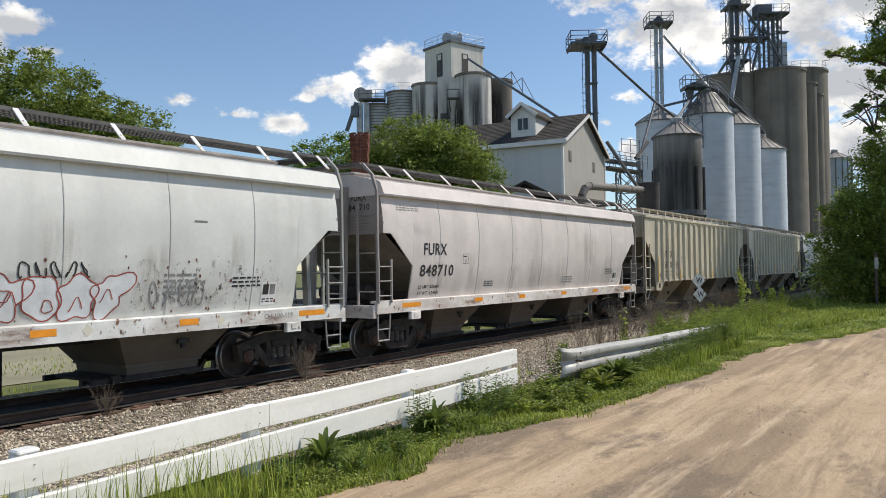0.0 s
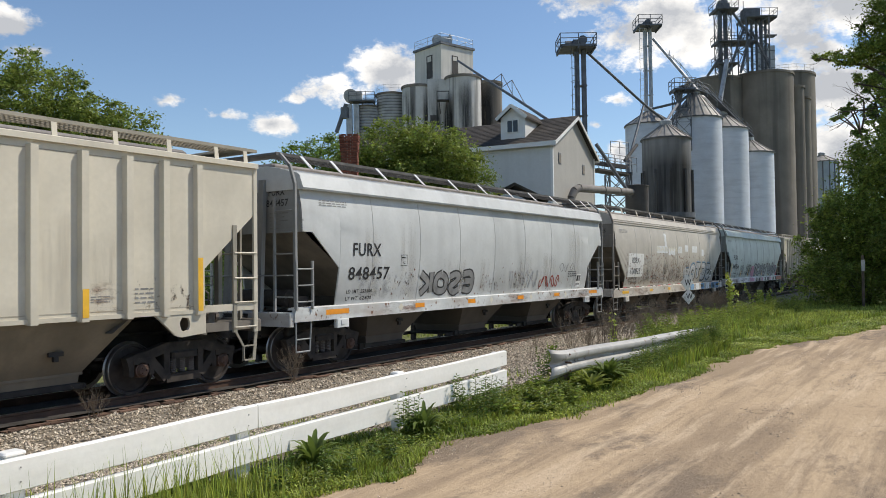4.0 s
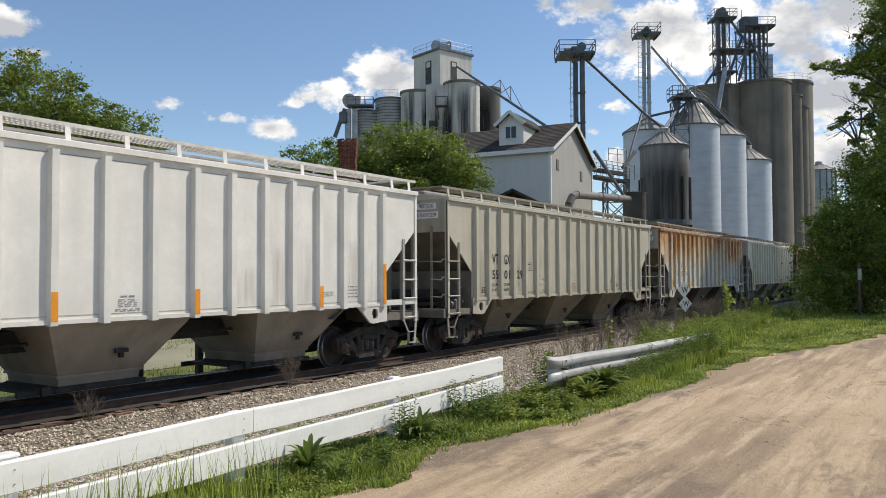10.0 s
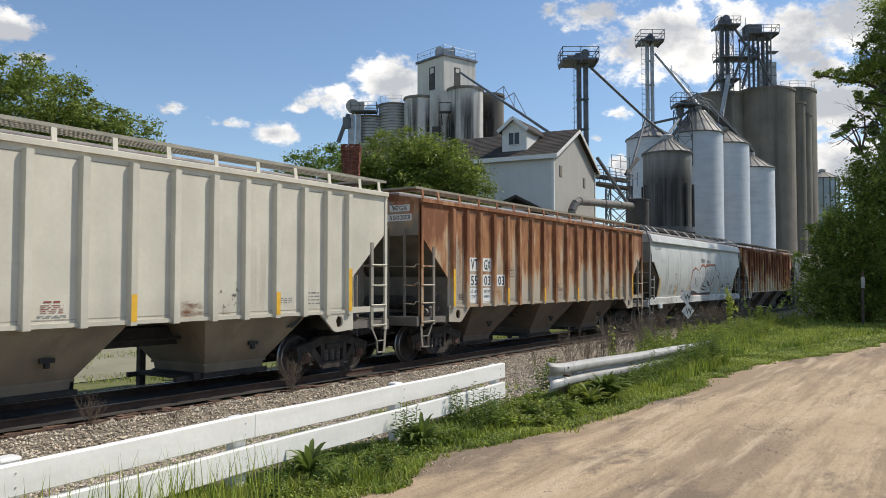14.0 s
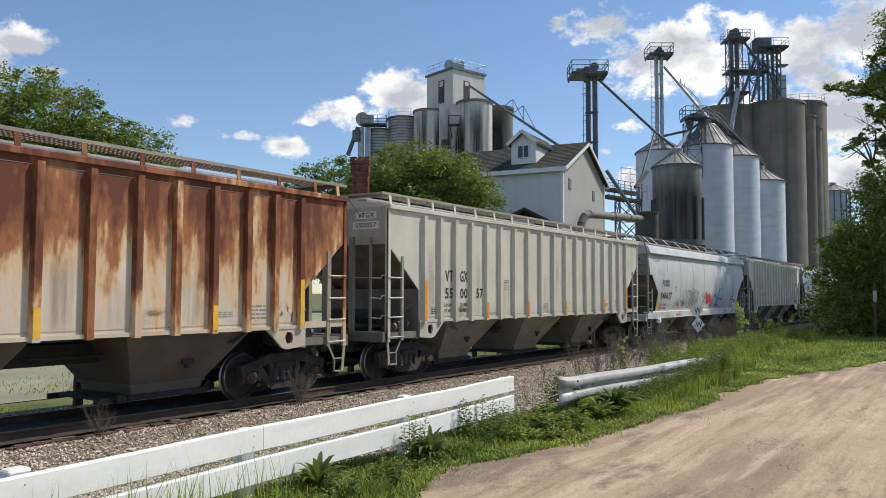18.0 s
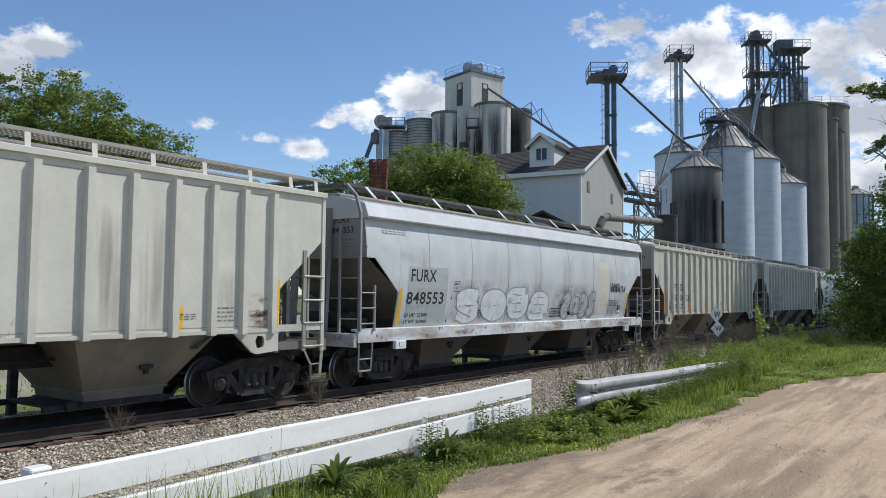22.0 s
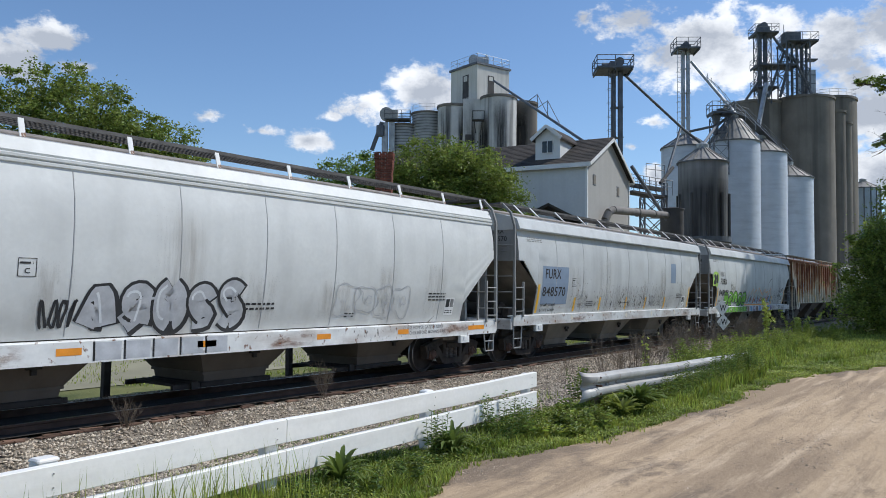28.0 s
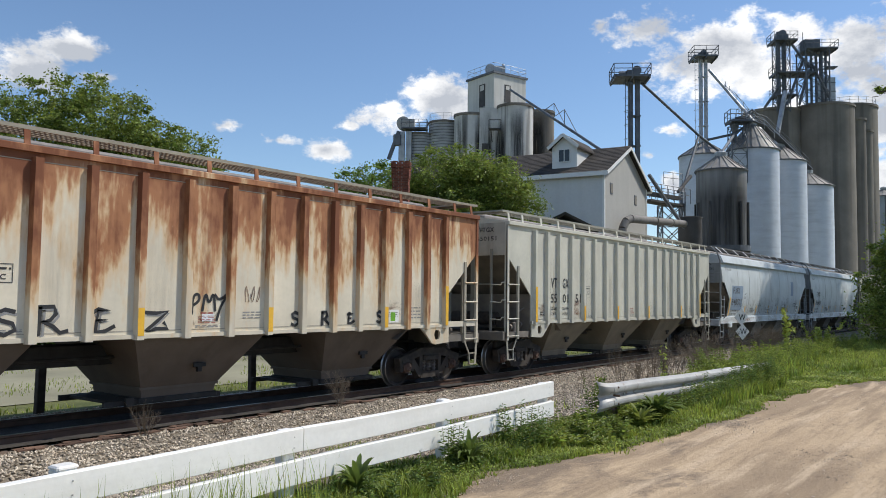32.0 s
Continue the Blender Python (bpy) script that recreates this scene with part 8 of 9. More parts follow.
def fitted(car, kind, words, x0, x1, z0, z1, ink="black", lift=0.004):
    """Words stretched to fill a field on the near side."""
    me = text_mesh(words, 0.3)
    xs, zs = [p.co.x for p in me.vertices], [p.co.z for p in me.vertices]
    for p in me.vertices:
        p.co.x = x0 + (p.co.x - min(xs)) / (max(xs) - min(xs)) * (x1 - x0)
        p.co.z = z0 + (p.co.z - min(zs)) / (max(zs) - min(zs)) * (z1 - z0)
    wrap(me, kind, 0, 0, lift)
    return part("lettering", me, INK[ink], car)


def fitted_end(car, kind, words, y0, y1, z0, z1, ink="black"):
    """Words on the leading end wall."""
    me = text_mesh(words, 0.3)
    xs, zs = [p.co.x for p in me.vertices], [p.co.z for p in me.vertices]
    for p in me.vertices:
        t = (p.co.x - min(xs)) / (max(xs) - min(xs))
        u = (p.co.z - min(zs)) / (max(zs) - min(zs))
        p.co = (-8.222 if kind == "rib" else -8.052, y1 + t * (y0 - y1), z0 + u * (z1 - z0))
    return part("lettering", me, INK[ink], car)


def end_panel(car, kind, y0, y1, z0, z1, ink):
    x = -8.218 if kind == "rib" else -8.049
    return part("decal", raw_mesh("decal", [(x, y0, z0), (x, y1, z0), (x, y1, z1), (x, y0, z1)], [(0, 1, 2, 3)]), INK[ink], car)


def strip(car, kind, pts, width, ink, lift, name="graffiti"):
    """A sprayed line on the near side through points (x, z)."""
    v, f = [], []
    for i, (x, z) in enumerate(pts):
        a, b = pts[max(0, i - 1)], pts[min(len(pts) - 1, i + 1)]
        dx, dz = b[0] - a[0], b[1] - a[1]
        n = math.hypot(dx, dz) or 1
        w = width / 2
        for s in (-1, 1):
            px, pz = x - s * dz / n * w, z + s * dx / n * w
            v.append((px, side_y(kind, pz) - lift, pz))
        if i:
            k = 2 * i
            f.append((k - 2, k - 1, k + 1, k))
    return part(name, raw_mesh(name, v, f), INK[ink], car)


def wobble(rnd, x, z, w, h, lobes=3, n=36, power=2.6, jag=0.16):
    """A closed swelling letter-like outline."""
    ph = [rnd.uniform(0, 6.28) for _ in range(3)]
    am = [rnd.uniform(0.4, 1) * jag for _ in range(3)]
    out = []
    for k in range(n + 1):
        a = 2 * math.pi * k / n
        c, s = math.cos(a), math.sin(a)
        r = 1 / (abs(c) ** power + abs(s) ** power) ** (1 / power)
        r *= 1 + am[0] * math.sin(2 * a + ph[0]) + am[1] * math.sin(lobes * a + ph[1]) + am[2] * 0.6 * math.sin(5 * a + ph[2])
        out.append((x + r * c * w / 2, z + r * s * h / 2))
    return out


def filled(car, kind, pts, ink, lift, name="graffiti"):
    n = len(pts) - 1
    cx, cz = sum(p[0] for p in pts[:-1]) / n, sum(p[1] for p in pts[:-1]) / n
    rings = [1.0, 0.66, 0.33]
    v, f = [], []
    for r in rings:
        for x, z in pts[:-1]:
            q = cz + (z - cz) * r
            v.append((cx + (x - cx) * r, side_y(kind, q) - lift, q))
    v.append((cx, side_y(kind, cz) - lift, cz))
    for j in range(2):
        for k in range(n):
            f.append((j * n + k, j * n + (k + 1) % n, (j + 1) * n + (k + 1) % n, (j + 1) * n + k))
    for k in range(n):
        f.append((2 * n + k, 2 * n + (k + 1) % n, 3 * n))
    return part(name, raw_mesh(name, v, f), INK[ink], car)


def bubble(car, kind, x0, x1, z0, z1, n, fill, line, seed, width=0.05, halo=None, jag=0.16):
    """A row of swollen interlocking forms with an outline and inner strokes."""
    rnd = random.Random(seed)
    w = (x1 - x0) / n
    if halo:
        filled(car, kind, wobble(rnd, (x0 + x1) / 2, (z0 + z1) / 2, (x1 - x0) * 1.08, (z1 - z0) * 1.12, 6, 60, 4, 0.05), halo, 0.003)
    for k in range(n):
        x = x0 + w * (k + 0.5)
        h = (z1 - z0) * rnd.uniform(0.82, 1.0)
        z = z0 + (z1 - z0) / 2 + rnd.uniform(-0.04, 0.04)
        out = wobble(rnd, x, z, w * rnd.uniform(1.08, 1.25), h, rnd.choice((2, 3, 4)), jag=jag)
        if fill:
            filled(car, kind, out, fill, 0.0045 + 0.0006 * k)
        strip(car, kind, out, width, line, 0.009 + 0.0004 * k)
        for _ in range(rnd.choice((1, 2, 2))):
            cx, cz = x + rnd.uniform(-0.2, 0.2) * w, z + rnd.uniform(-0.25, 0.25) * h
            if rnd.random() < 0.5:
                strip(car, kind, wobble(rnd, cx, cz, w * 0.3, h * 0.28, n=16), width * 0.8, line, 0.012)
            else:
                strip(car, kind, [(cx - w * 0.2 + w * 0.4 * i / 6, cz + h * 0.18 * math.sin(i * 0.9 + seed)) for i in range(7)], width * 0.8, line, 0.012)


def scrawl(car, kind, x0, x1, z0, z1, n, ink, seed, width=0.025, lift=0.006):
    """Handwriting-like loops, not readable."""
    rnd = random.Random(seed)
    w = (x1 - x0) / n
    for k in range(n):
        pts = []
        p = [rnd.uniform(0, 6.28) for _ in range(4)]
        for i in range(15):
            t = i / 14
            x = x0 + w * (k + 0.5 + 0.42 * math.sin(p[0] + t * rnd.choice((5, 6)) * 1.0 + p[1] * 0.1) * 0.9)
            z = z0 + (z1 - z0) * (0.5 + 0.46 * math.sin(p[2] + t * 7.5 + p[3] * 0.2))
            pts.append((x, z))
        pts = [((a[0] + b[0]) / 2, (a[1] + b[1]) / 2) for a, b in zip(pts, pts[1:])]
        strip(car, kind, pts, width, ink, lift)


TAG_R = [(0.0, 0.0), (0.12, 0.02), (0.15, 1.0), (0.05, 0.98), (0.55, 1.0), (0.62, 0.75), (0.45, 0.52), (0.2, 0.5), (0.55, 0.3), (0.75, 0.08), (1.0, 0.15)]
TAG_E = [(0.05, 0.8), (0.3, 0.95), (0.75, 0.9), (0.3, 0.88), (0.25, 0.52), (0.65, 0.55), (0.25, 0.5), (0.2, 0.08), (0.6, 0.1), (1.0, 0.3)]
TAG_Z = [(0.0, 0.95), (0.5, 0.9), (0.98, 1.0), (0.6, 0.55), (0.1, 0.0), (0.5, 0.12), (1.0, 0.1), (0.8, 0.45)]
TAG_S = [(0.9, 0.9), (0.5, 1.0), (0.15, 0.85), (0.3, 0.6), (0.8, 0.45), (0.9, 0.2), (0.5, 0.0), (0.05, 0.15)]
TAG_P = [(0.1, 0.0), (0.15, 0.9), (0.55, 1.0), (0.6, 0.65), (0.2, 0.45)]
TAG_M = [(0.0, 0.0), (0.2, 1.0), (0.45, 0.3), (0.75, 1.0), (0.9, 0.0)]
TAG_Y = [(0.0, 0.7), (0.4, 0.35), (1.3, 1.0), (0.5, 0.2), (0.2, -0.6)]


def tag_letter(car, kind, stroke, x, z, w, h):
    """One sprayed letter drawn twice over, as an outline with a shadow line."""
    strip(car, kind, [(x + w * a, z + h * b) for a, b in stroke], 0.062, "black", 0.006)
    strip(car, kind, [(x + w * (0.14 + 0.9 * a), z + h * (0.92 * b - 0.03)) for a, b in stroke[:-2]], 0.04, "dim", 0.005)


def bars(car, kind, x0, z0, w, rows_, ink="black", h=0.035, gap=0.07, seed=1, words=2):
    """Small lines of lettering too fine to read."""
    rnd = random.Random(seed)
    v, f = [], []
    for r in range(rows_):
        z = z0 - r * gap
        x = x0
        while x < x0 + w:
            L = rnd.uniform(0.05, 0.16)
            e = min(x + L, x0 + w)
            n = len(v)
            v += [(a, side_y(kind, b) - 0.004, b) for a, b in ((x, z), (e, z), (e, z + h), (x, z + h))]
            f.append((n, n + 1, n + 2, n + 3))
            x = e + 0.035
    return tagged(part("small_print", raw_mesh("small_print", v, f), INK[ink], car), kind="stuff")


def frame_box(car, kind, x0, x1, z0, z1, ink="black", w=0.014):
    strip(car, kind, [(x0, z0), (x1, z0), (x1, z1), (x0, z1), (x0, z0)], w, ink, 0.004, "plate_box")


def spots(car, kind, x0, x1, z0, z1, n, ink, seed, big=0.05, tall=1.6):
    """Scattered scabs of rust or grime, joined."""
    rnd = random.Random(seed)
    v, f = [], []
    for _ in range(n):
        x = rnd.uniform(x0, x1)
        z = z0 + (z1 - z0) * rnd.random() ** 1.8
        r = big * rnd.random() ** 2 + 0.008
        k = rnd.choice((5, 6, 7))
        m = len(v)
        for i in range(k):
            a = 6.283 * i / k
            rr = r * rnd.uniform(0.6, 1.2)
            q = z + rr * tall * math.sin(a)
            v.append((x + rr * math.cos(a), side_y(kind, q) - 0.0035, q))
        f.append(tuple(range(m, m + k)))
    return tagged(part("rust_spotting", raw_mesh("rust_spotting", v, f), INK[ink], car), kind="stuff")


def sill_panel(car, x, z, w, h, ink, label=""):
    y = -1.5635
    return part("reflector", raw_mesh("reflector", [(x, y, z), (x + w, y, z), (x + w, y, z + h), (x, y, z + h)], [(0, 1, 2, 3)]), INK[ink], car, label)


def chaikin(pts, times=2):
    for _ in range(times):
        out = [pts[0]]
        for a, b in zip(pts, pts[1:]):
            out += [(a[0] * 0.75 + b[0] * 0.25, a[1] * 0.75 + b[1] * 0.25), (a[0] * 0.25 + b[0] * 0.75, a[1] * 0.25 + b[1] * 0.75)]
        pts = out + [pts[-1]]
    return pts


def area(car, kind, pts, ink, lift, step=0.04, name="graffiti"):
    """A painted area bounded by a closed line of points (x, z)."""
    z0, z1 = min(p[1] for p in pts) + 1e-4, max(p[1] for p in pts) - 1e-4
    n = max(2, int((z1 - z0) / step))
    cuts = []
    for k in range(n + 1):
        z = z0 + (z1 - z0) * k / n
        xs = []
        for (ax, az), (bx, bz) in zip(pts, pts[1:] + pts[:1]):
            if (az <= z) != (bz <= z):
                xs.append(ax + (z - az) / (bz - az) * (bx - ax))
        cuts.append((z, sorted(xs)))
    v, f = [], []
    for (za, xa), (zb, xb) in zip(cuts, cuts[1:]):
        if len(xa) != len(xb):
            xa = xb = xa if len(xa) < len(xb) else xb
        for i in range(0, len(xa) - 1, 2):
            m = len(v)
            v += [(xa[i], side_y(kind, za) - lift, za), (xa[i + 1], side_y(kind, za) - lift, za), (xb[i + 1], side_y(kind, zb) - lift, zb), (xb[i], side_y(kind, zb) - lift, zb)]
            f.append((m, m + 1, m + 2, m + 3))
    return part(name, raw_mesh(name, v, f), INK[ink], car)


# brush strokes of sprayed letter forms in a unit field
STROKES = {
    "A": [[(0.0, 0), (0.4, 1.0), (0.6, 1.0), (1.0, 0)], [(0.22, 0.36), (0.78, 0.36)]],
    "D": [[(0.1, 0), (0.1, 1), (0.75, 0.95), (1, 0.5), (0.75, 0.05), (0.1, 0)]],
    "T": [[(0, 0.95), (1, 0.95)], [(0.5, 0.95), (0.5, 0)]],
    "E": [[(0.95, 0.95), (0.1, 1), (0.1, 0), (0.95, 0.05)], [(0.1, 0.5), (0.8, 0.5)]],
    "2": [[(0.05, 0.75), (0.35, 1.05), (0.9, 0.85), (0.7, 0.45), (0.05, 0.05), (1, 0.05)]],
    "S": [[(0.95, 0.85), (0.5, 1.05), (0.05, 0.8), (0.5, 0.5), (0.95, 0.25), (0.5, -0.05), (0.05, 0.15)]],
    "B": [[(0.1, 0), (0.1, 1), (0.85, 0.95), (0.8, 0.55), (0.2, 0.5)], [(0.2, 0.5), (0.95, 0.45), (0.95, 0.02), (0.1, 0)]],
    "K": [[(0.1, 0), (0.1, 1)], [(0.9, 1), (0.2, 0.5), (0.95, 0)]],
    "N": [[(0.05, 0), (0.1, 1), (0.85, 0.02), (0.95, 1)]],
    "U": [[(0.05, 1), (0.08, 0.2), (0.5, -0.05), (0.92, 0.2), (0.95, 1)]],
    "R": [[(0.1, 0), (0.1, 1), (0.85, 0.9), (0.8, 0.5), (0.2, 0.45), (0.95, 0)]],
    "Z": [[(0, 0.95), (0.95, 0.95), (0.05, 0.05), (1, 0.05)]],
    "O": [[(0.5, 1), (0.05, 0.8), (0.05, 0.2), (0.5, 0), (0.95, 0.2), (0.95, 0.8), (0.5, 1)]],
}


def sprayed(car, kind, forms, x0, x1, z0, z1, width, fill, line, seed, edge=0.05, halo=None, shine=None, shift=0.0):
    """A row of overlapping fat sprayed forms, each with its outline, fill and shine line."""
    rnd = random.Random(seed)
    n = len(forms)
    w = (x1 - x0) / n
    lift = 0.004
    for k, c in enumerate(forms):
        gx, gw = x0 + w * k + width / 2, w * 1.08 - width
        gz, gh = z0 + width / 2 + rnd.uniform(0, 0.06) * (z1 - z0), (z1 - z0) * rnd.uniform(0.88, 1.0) - width
        lean = rnd.uniform(-0.08, 0.10)
        fx, fz = rnd.random() < 0.6, rnd.random() < 0.4          # turned forms, not letters
        lines = [chaikin([(gx + gw * (1 - p[0] if fx else p[0]) + lean * (p[1] - 0.5), gz + gh * (1 - p[1] if fz else p[1]) + rnd.uniform(-0.03, 0.03)) for p in st]) for st in STROKES[c]]
        if halo:
            for q in lines:
                strip(car, kind, q, width + edge * 5, halo, 0.003)
        if shift:
            for q in lines:
                strip(car, kind, [(a + shift, b - shift * 0.7) for a, b in q], width + edge * 2, line, lift)
        for q in lines:
            strip(car, kind, q, width + edge * 2, line, lift + 0.0007)
        for i, q in enumerate(lines):
            strip(car, kind, q, width, fill, lift + 0.0014 + 0.0003 * i)
        if shine:
            q = lines[0]
            strip(car, kind, [(a - width * 0.28, b + width * 0.1) for a, b in q[:len(q) // 2]], max(0.015, width * 0.12), shine, lift + 0.0024)
        lift += 0.0012


def stain(car, kind, x0, x1, z0, z1, mat, on_sill=False):
    nz = max(2, int((z1 - z0) / 0.12))
    v = [(x, -1.5628 if on_sill else side_y(kind, z0 + (z1 - z0) * k / nz) - 0.0028, z0 + (z1 - z0) * k / nz) for x in (x0, x1) for k in range(nz + 1)]
    f = [(k, nz + 1 + k, nz + 2 + k, k + 1) for k in range(nz)]
    return part("stain", raw_mesh("stain", v, f), mat, car)


STAIN = {
    "soot": stain_material("soot_stain", (0.16, 0.15, 0.14), 0.5, (1, 1, 0.8), 2.2),
    "fleck": stain_material("fleck_stain", (0.10, 0.075, 0.06), 0.9, (1, 1, 0.55), 9.0, (0.56, 0.64)),
    "rust": stain_material("rust_stain", (0.22, 0.09, 0.04), 0.85, (0.6, 1, 2.0), 3.0, (0.46, 0.66)),
    "run": stain_material("run_stain", (0.33, 0.27, 0.21), 0.28, (3.0, 3.0, 0.16), 1.6),
}


def letter_rib(car, num, patched, seed):
    px = [-5.88, -5.16, -4.34] if seed != 11 else [-6.60, -5.94, -5.23]
    if patched:
        for x, z0, z1 in ((px[0], 2.40, 2.78), (px[1], 2.40, 2.78), (px[0], 1.97, 2.31), (px[1], 1.97, 2.31), (px[2], 1.97, 2.31)):
            panel(car, "rib", x - 0.02, z0, 0.5, z1 - z0, INK["white"])
        panel(car, "rib", px[0] - 0.02, 1.50, 0.5, 0.42, INK["white"])
        panel(car, "rib", px[1] - 0.02, 1.50, 0.5, 0.42, INK["white"])
    ink = "black"
    if num:
        for k, w in enumerate(("VT", "GX")):
            fitted(car, "rib", w, px[k] + 0.06, px[k] + 0.43, 2.44, 2.74, ink, 0.006)
        groups = [num[:3], num[3:]] if seed == 7 else [num[:2], num[2:4], num[4:]]
        for k, w in enumerate(groups):
            fitted(car, "rib", w, px[k] + 0.06, px[k] + (0.42 if len(w) == 2 else 0.53), 2.00, 2.27, ink, 0.006)
        for k, w in ((0, "LD LMT"), (0, "LT WT"), (1, "221700"), (1, "64300")):
            z = 1.79 if w in ("LD LMT", "221700") else 1.64
            fitted(car, "rib", w, px[k] + 0.04, px[k] + (0.42 if len(w) > 5 else 0.36), z, z + 0.08, ink, 0.006)
        if patched or seed in (3, 9, 15, 20):
            end_panel(car, "rib", -1.15, -0.5, 3.93, 4.10, "white")
            end_panel(car, "rib", -1.22, -0.42, 3.68, 3.86, "white")
        fitted_end(car, "rib", "VTGX", -1.08, -0.58, 3.95, 4.08)
        fitted_end(car, "rib", num, -1.16, -0.50, 3.71, 3.83)
    pc = 0.84 if seed == 15 else 0.0
    frame_box(car, "rib", -3.55 + pc, -3.29 + pc, 2.26, 2.52)
    fitted(car, "rib", "C", -3.46 + pc, -3.38 + pc, 2.30, 2.38)
    bars(car, "rib", -3.53 + pc, 2.44, 0.22, 1, seed=2, h=0.03)
    frame_box(car, "rib", -6.46, -6.20, 1.62, 1.76, w=0.012)
    bars(car, "rib", -6.44, 1.70, 0.2, 2, h=0.03, gap=0.05, seed=4)
    bars(car, "rib", RIB_X[8] + 0.30, 1.79, 0.26, 1, seed=5, h=0.026, ink="red" if seed % 4 else "dim")
    bars(car, "rib", RIB_X[8] + 0.25, 1.745, 0.36, 5, seed=6, h=0.010, gap=0.028, ink="red" if seed % 4 else "dim")
    bars(car, "rib", RIB_X[8] + 0.2, 1.585, 0.46, 2, seed=9, h=0.012, gap=0.025, ink="dim")
    bars(car, "rib", RIB_X[4] + 0.2, 1.585, 0.46, 2, seed=10, h=0.012, gap=0.025, ink="dim")
    bars(car, "rib", RIB_X[14] + 0.14, 1.76, 0.34, 3, seed=7, h=0.016, gap=0.04, ink="dim")
    bars(car, "rib", RIB_X[15] + 0.14, 1.86, 0.40, 4, seed=8, h=0.026, gap=0.075, ink="dim")
    for k, top in ((0, 2.45), (4, 1.90), (7, 1.90), (10, 1.90), (14, 1.90), (17, 2.40)):
        beside = {7: 0.15, 9: 0.15, 17: 0.15, 20: 0.15, 19: -0.19}.get(seed, 0.0)
        panel(car, "rib", RIB_X[k] - 0.055 + beside, 1.45, 0.11, top - 1.45, INK["orange" if seed in (8, 15, 19, 20) else "yellow"], "reflector", 0.004, "yellow reflective strip", not beside)
    rnd = random.Random(500 + seed)
    for k in range(7):
        x = rnd.choice(RIB_X[:-1]) + 0.12
        stain(car, "rib", x, x + 0.55, 1.46, rnd.uniform(2.2, 3.6), STAIN["run"])
    for k in range(4):
        x = rnd.choice(RIB_X[:-1]) + 0.1
        stain(car, "rib", x, x + 0.6, 1.45, rnd.uniform(1.8, 2.2), STAIN["fleck" if k % 2 else "rust"])


def letter_round(car, kind, mark_, num, trait, seed):
    if mark_:
        if kind == "band":
            fx, nx = (-6.16, -5.30), (-6.27, -5.10)
            fz, nz = (2.29, 2.53), (1.84, 2.09)
        else:
            fx, nx = (-6.42, -5.40), (-6.54, -5.04)
            fz, nz = (2.46, 2.76), (1.92, 2.22)
        fitted(car, kind, mark_, *fx, *fz, lift=0.007)
        fitted(car, kind, num, *nx, *nz, lift=0.007)
        for z, a, b in ((1.62, "LD LMT", "223600"), (1.46, "LT WT", "62400")):
            fitted(car, kind, a, nx[0], nx[0] + 0.42, z, z + 0.085, lift=0.007)
            fitted(car, kind, b, nx[0] + 0.5, nx[0] + 0.92, z, z + 0.085, lift=0.007)
        fitted_end(car, kind, mark_, -1.1, -0.62, 3.75, 3.90)
        fitted_end(car, kind, num, -1.2, -0.55, 3.52, 3.67)
        for r in range(5):
            end_panel(car, kind, -1.2 + 0.12 * (r % 2), -0.65, 3.36 - 0.08 * r, 3.385 - 0.08 * r, "dim")
    frame_box(car, kind, -4.6, -4.34, 2.24, 2.5)
    fitted(car, kind, "C", -4.51, -4.43, 2.28, 2.36)
    bars(car, kind, -4.58, 2.42, 0.2, 1, seed=2, h=0.03)
    bars(car, kind, -7.5, 3.64, 0.9, 3, "dim", 0.022, 0.05, seed=3)
    bars(car, kind, -3.4, 1.72, 0.5, 3, seed=5, h=0.03, gap=0.06)
    bars(car, kind, 5.2, 1.98, 0.7, 3, seed=6, h=0.035, gap=0.075)
    # placard near the rear
    panel(car, kind, 5.95, 1.46, 0.38, 0.44, INK["white"], lift=0.003)
    panel(car, kind, 5.98, 1.66, 0.15, 0.20, INK["black"], lift=0.005)
    panel(car, kind, 6.16, 1.66, 0.14, 0.20, INK["dim"], lift=0.005)
    bars(car, kind, 5.98, 1.56, 0.3, 2, seed=7, h=0.025, gap=0.05)


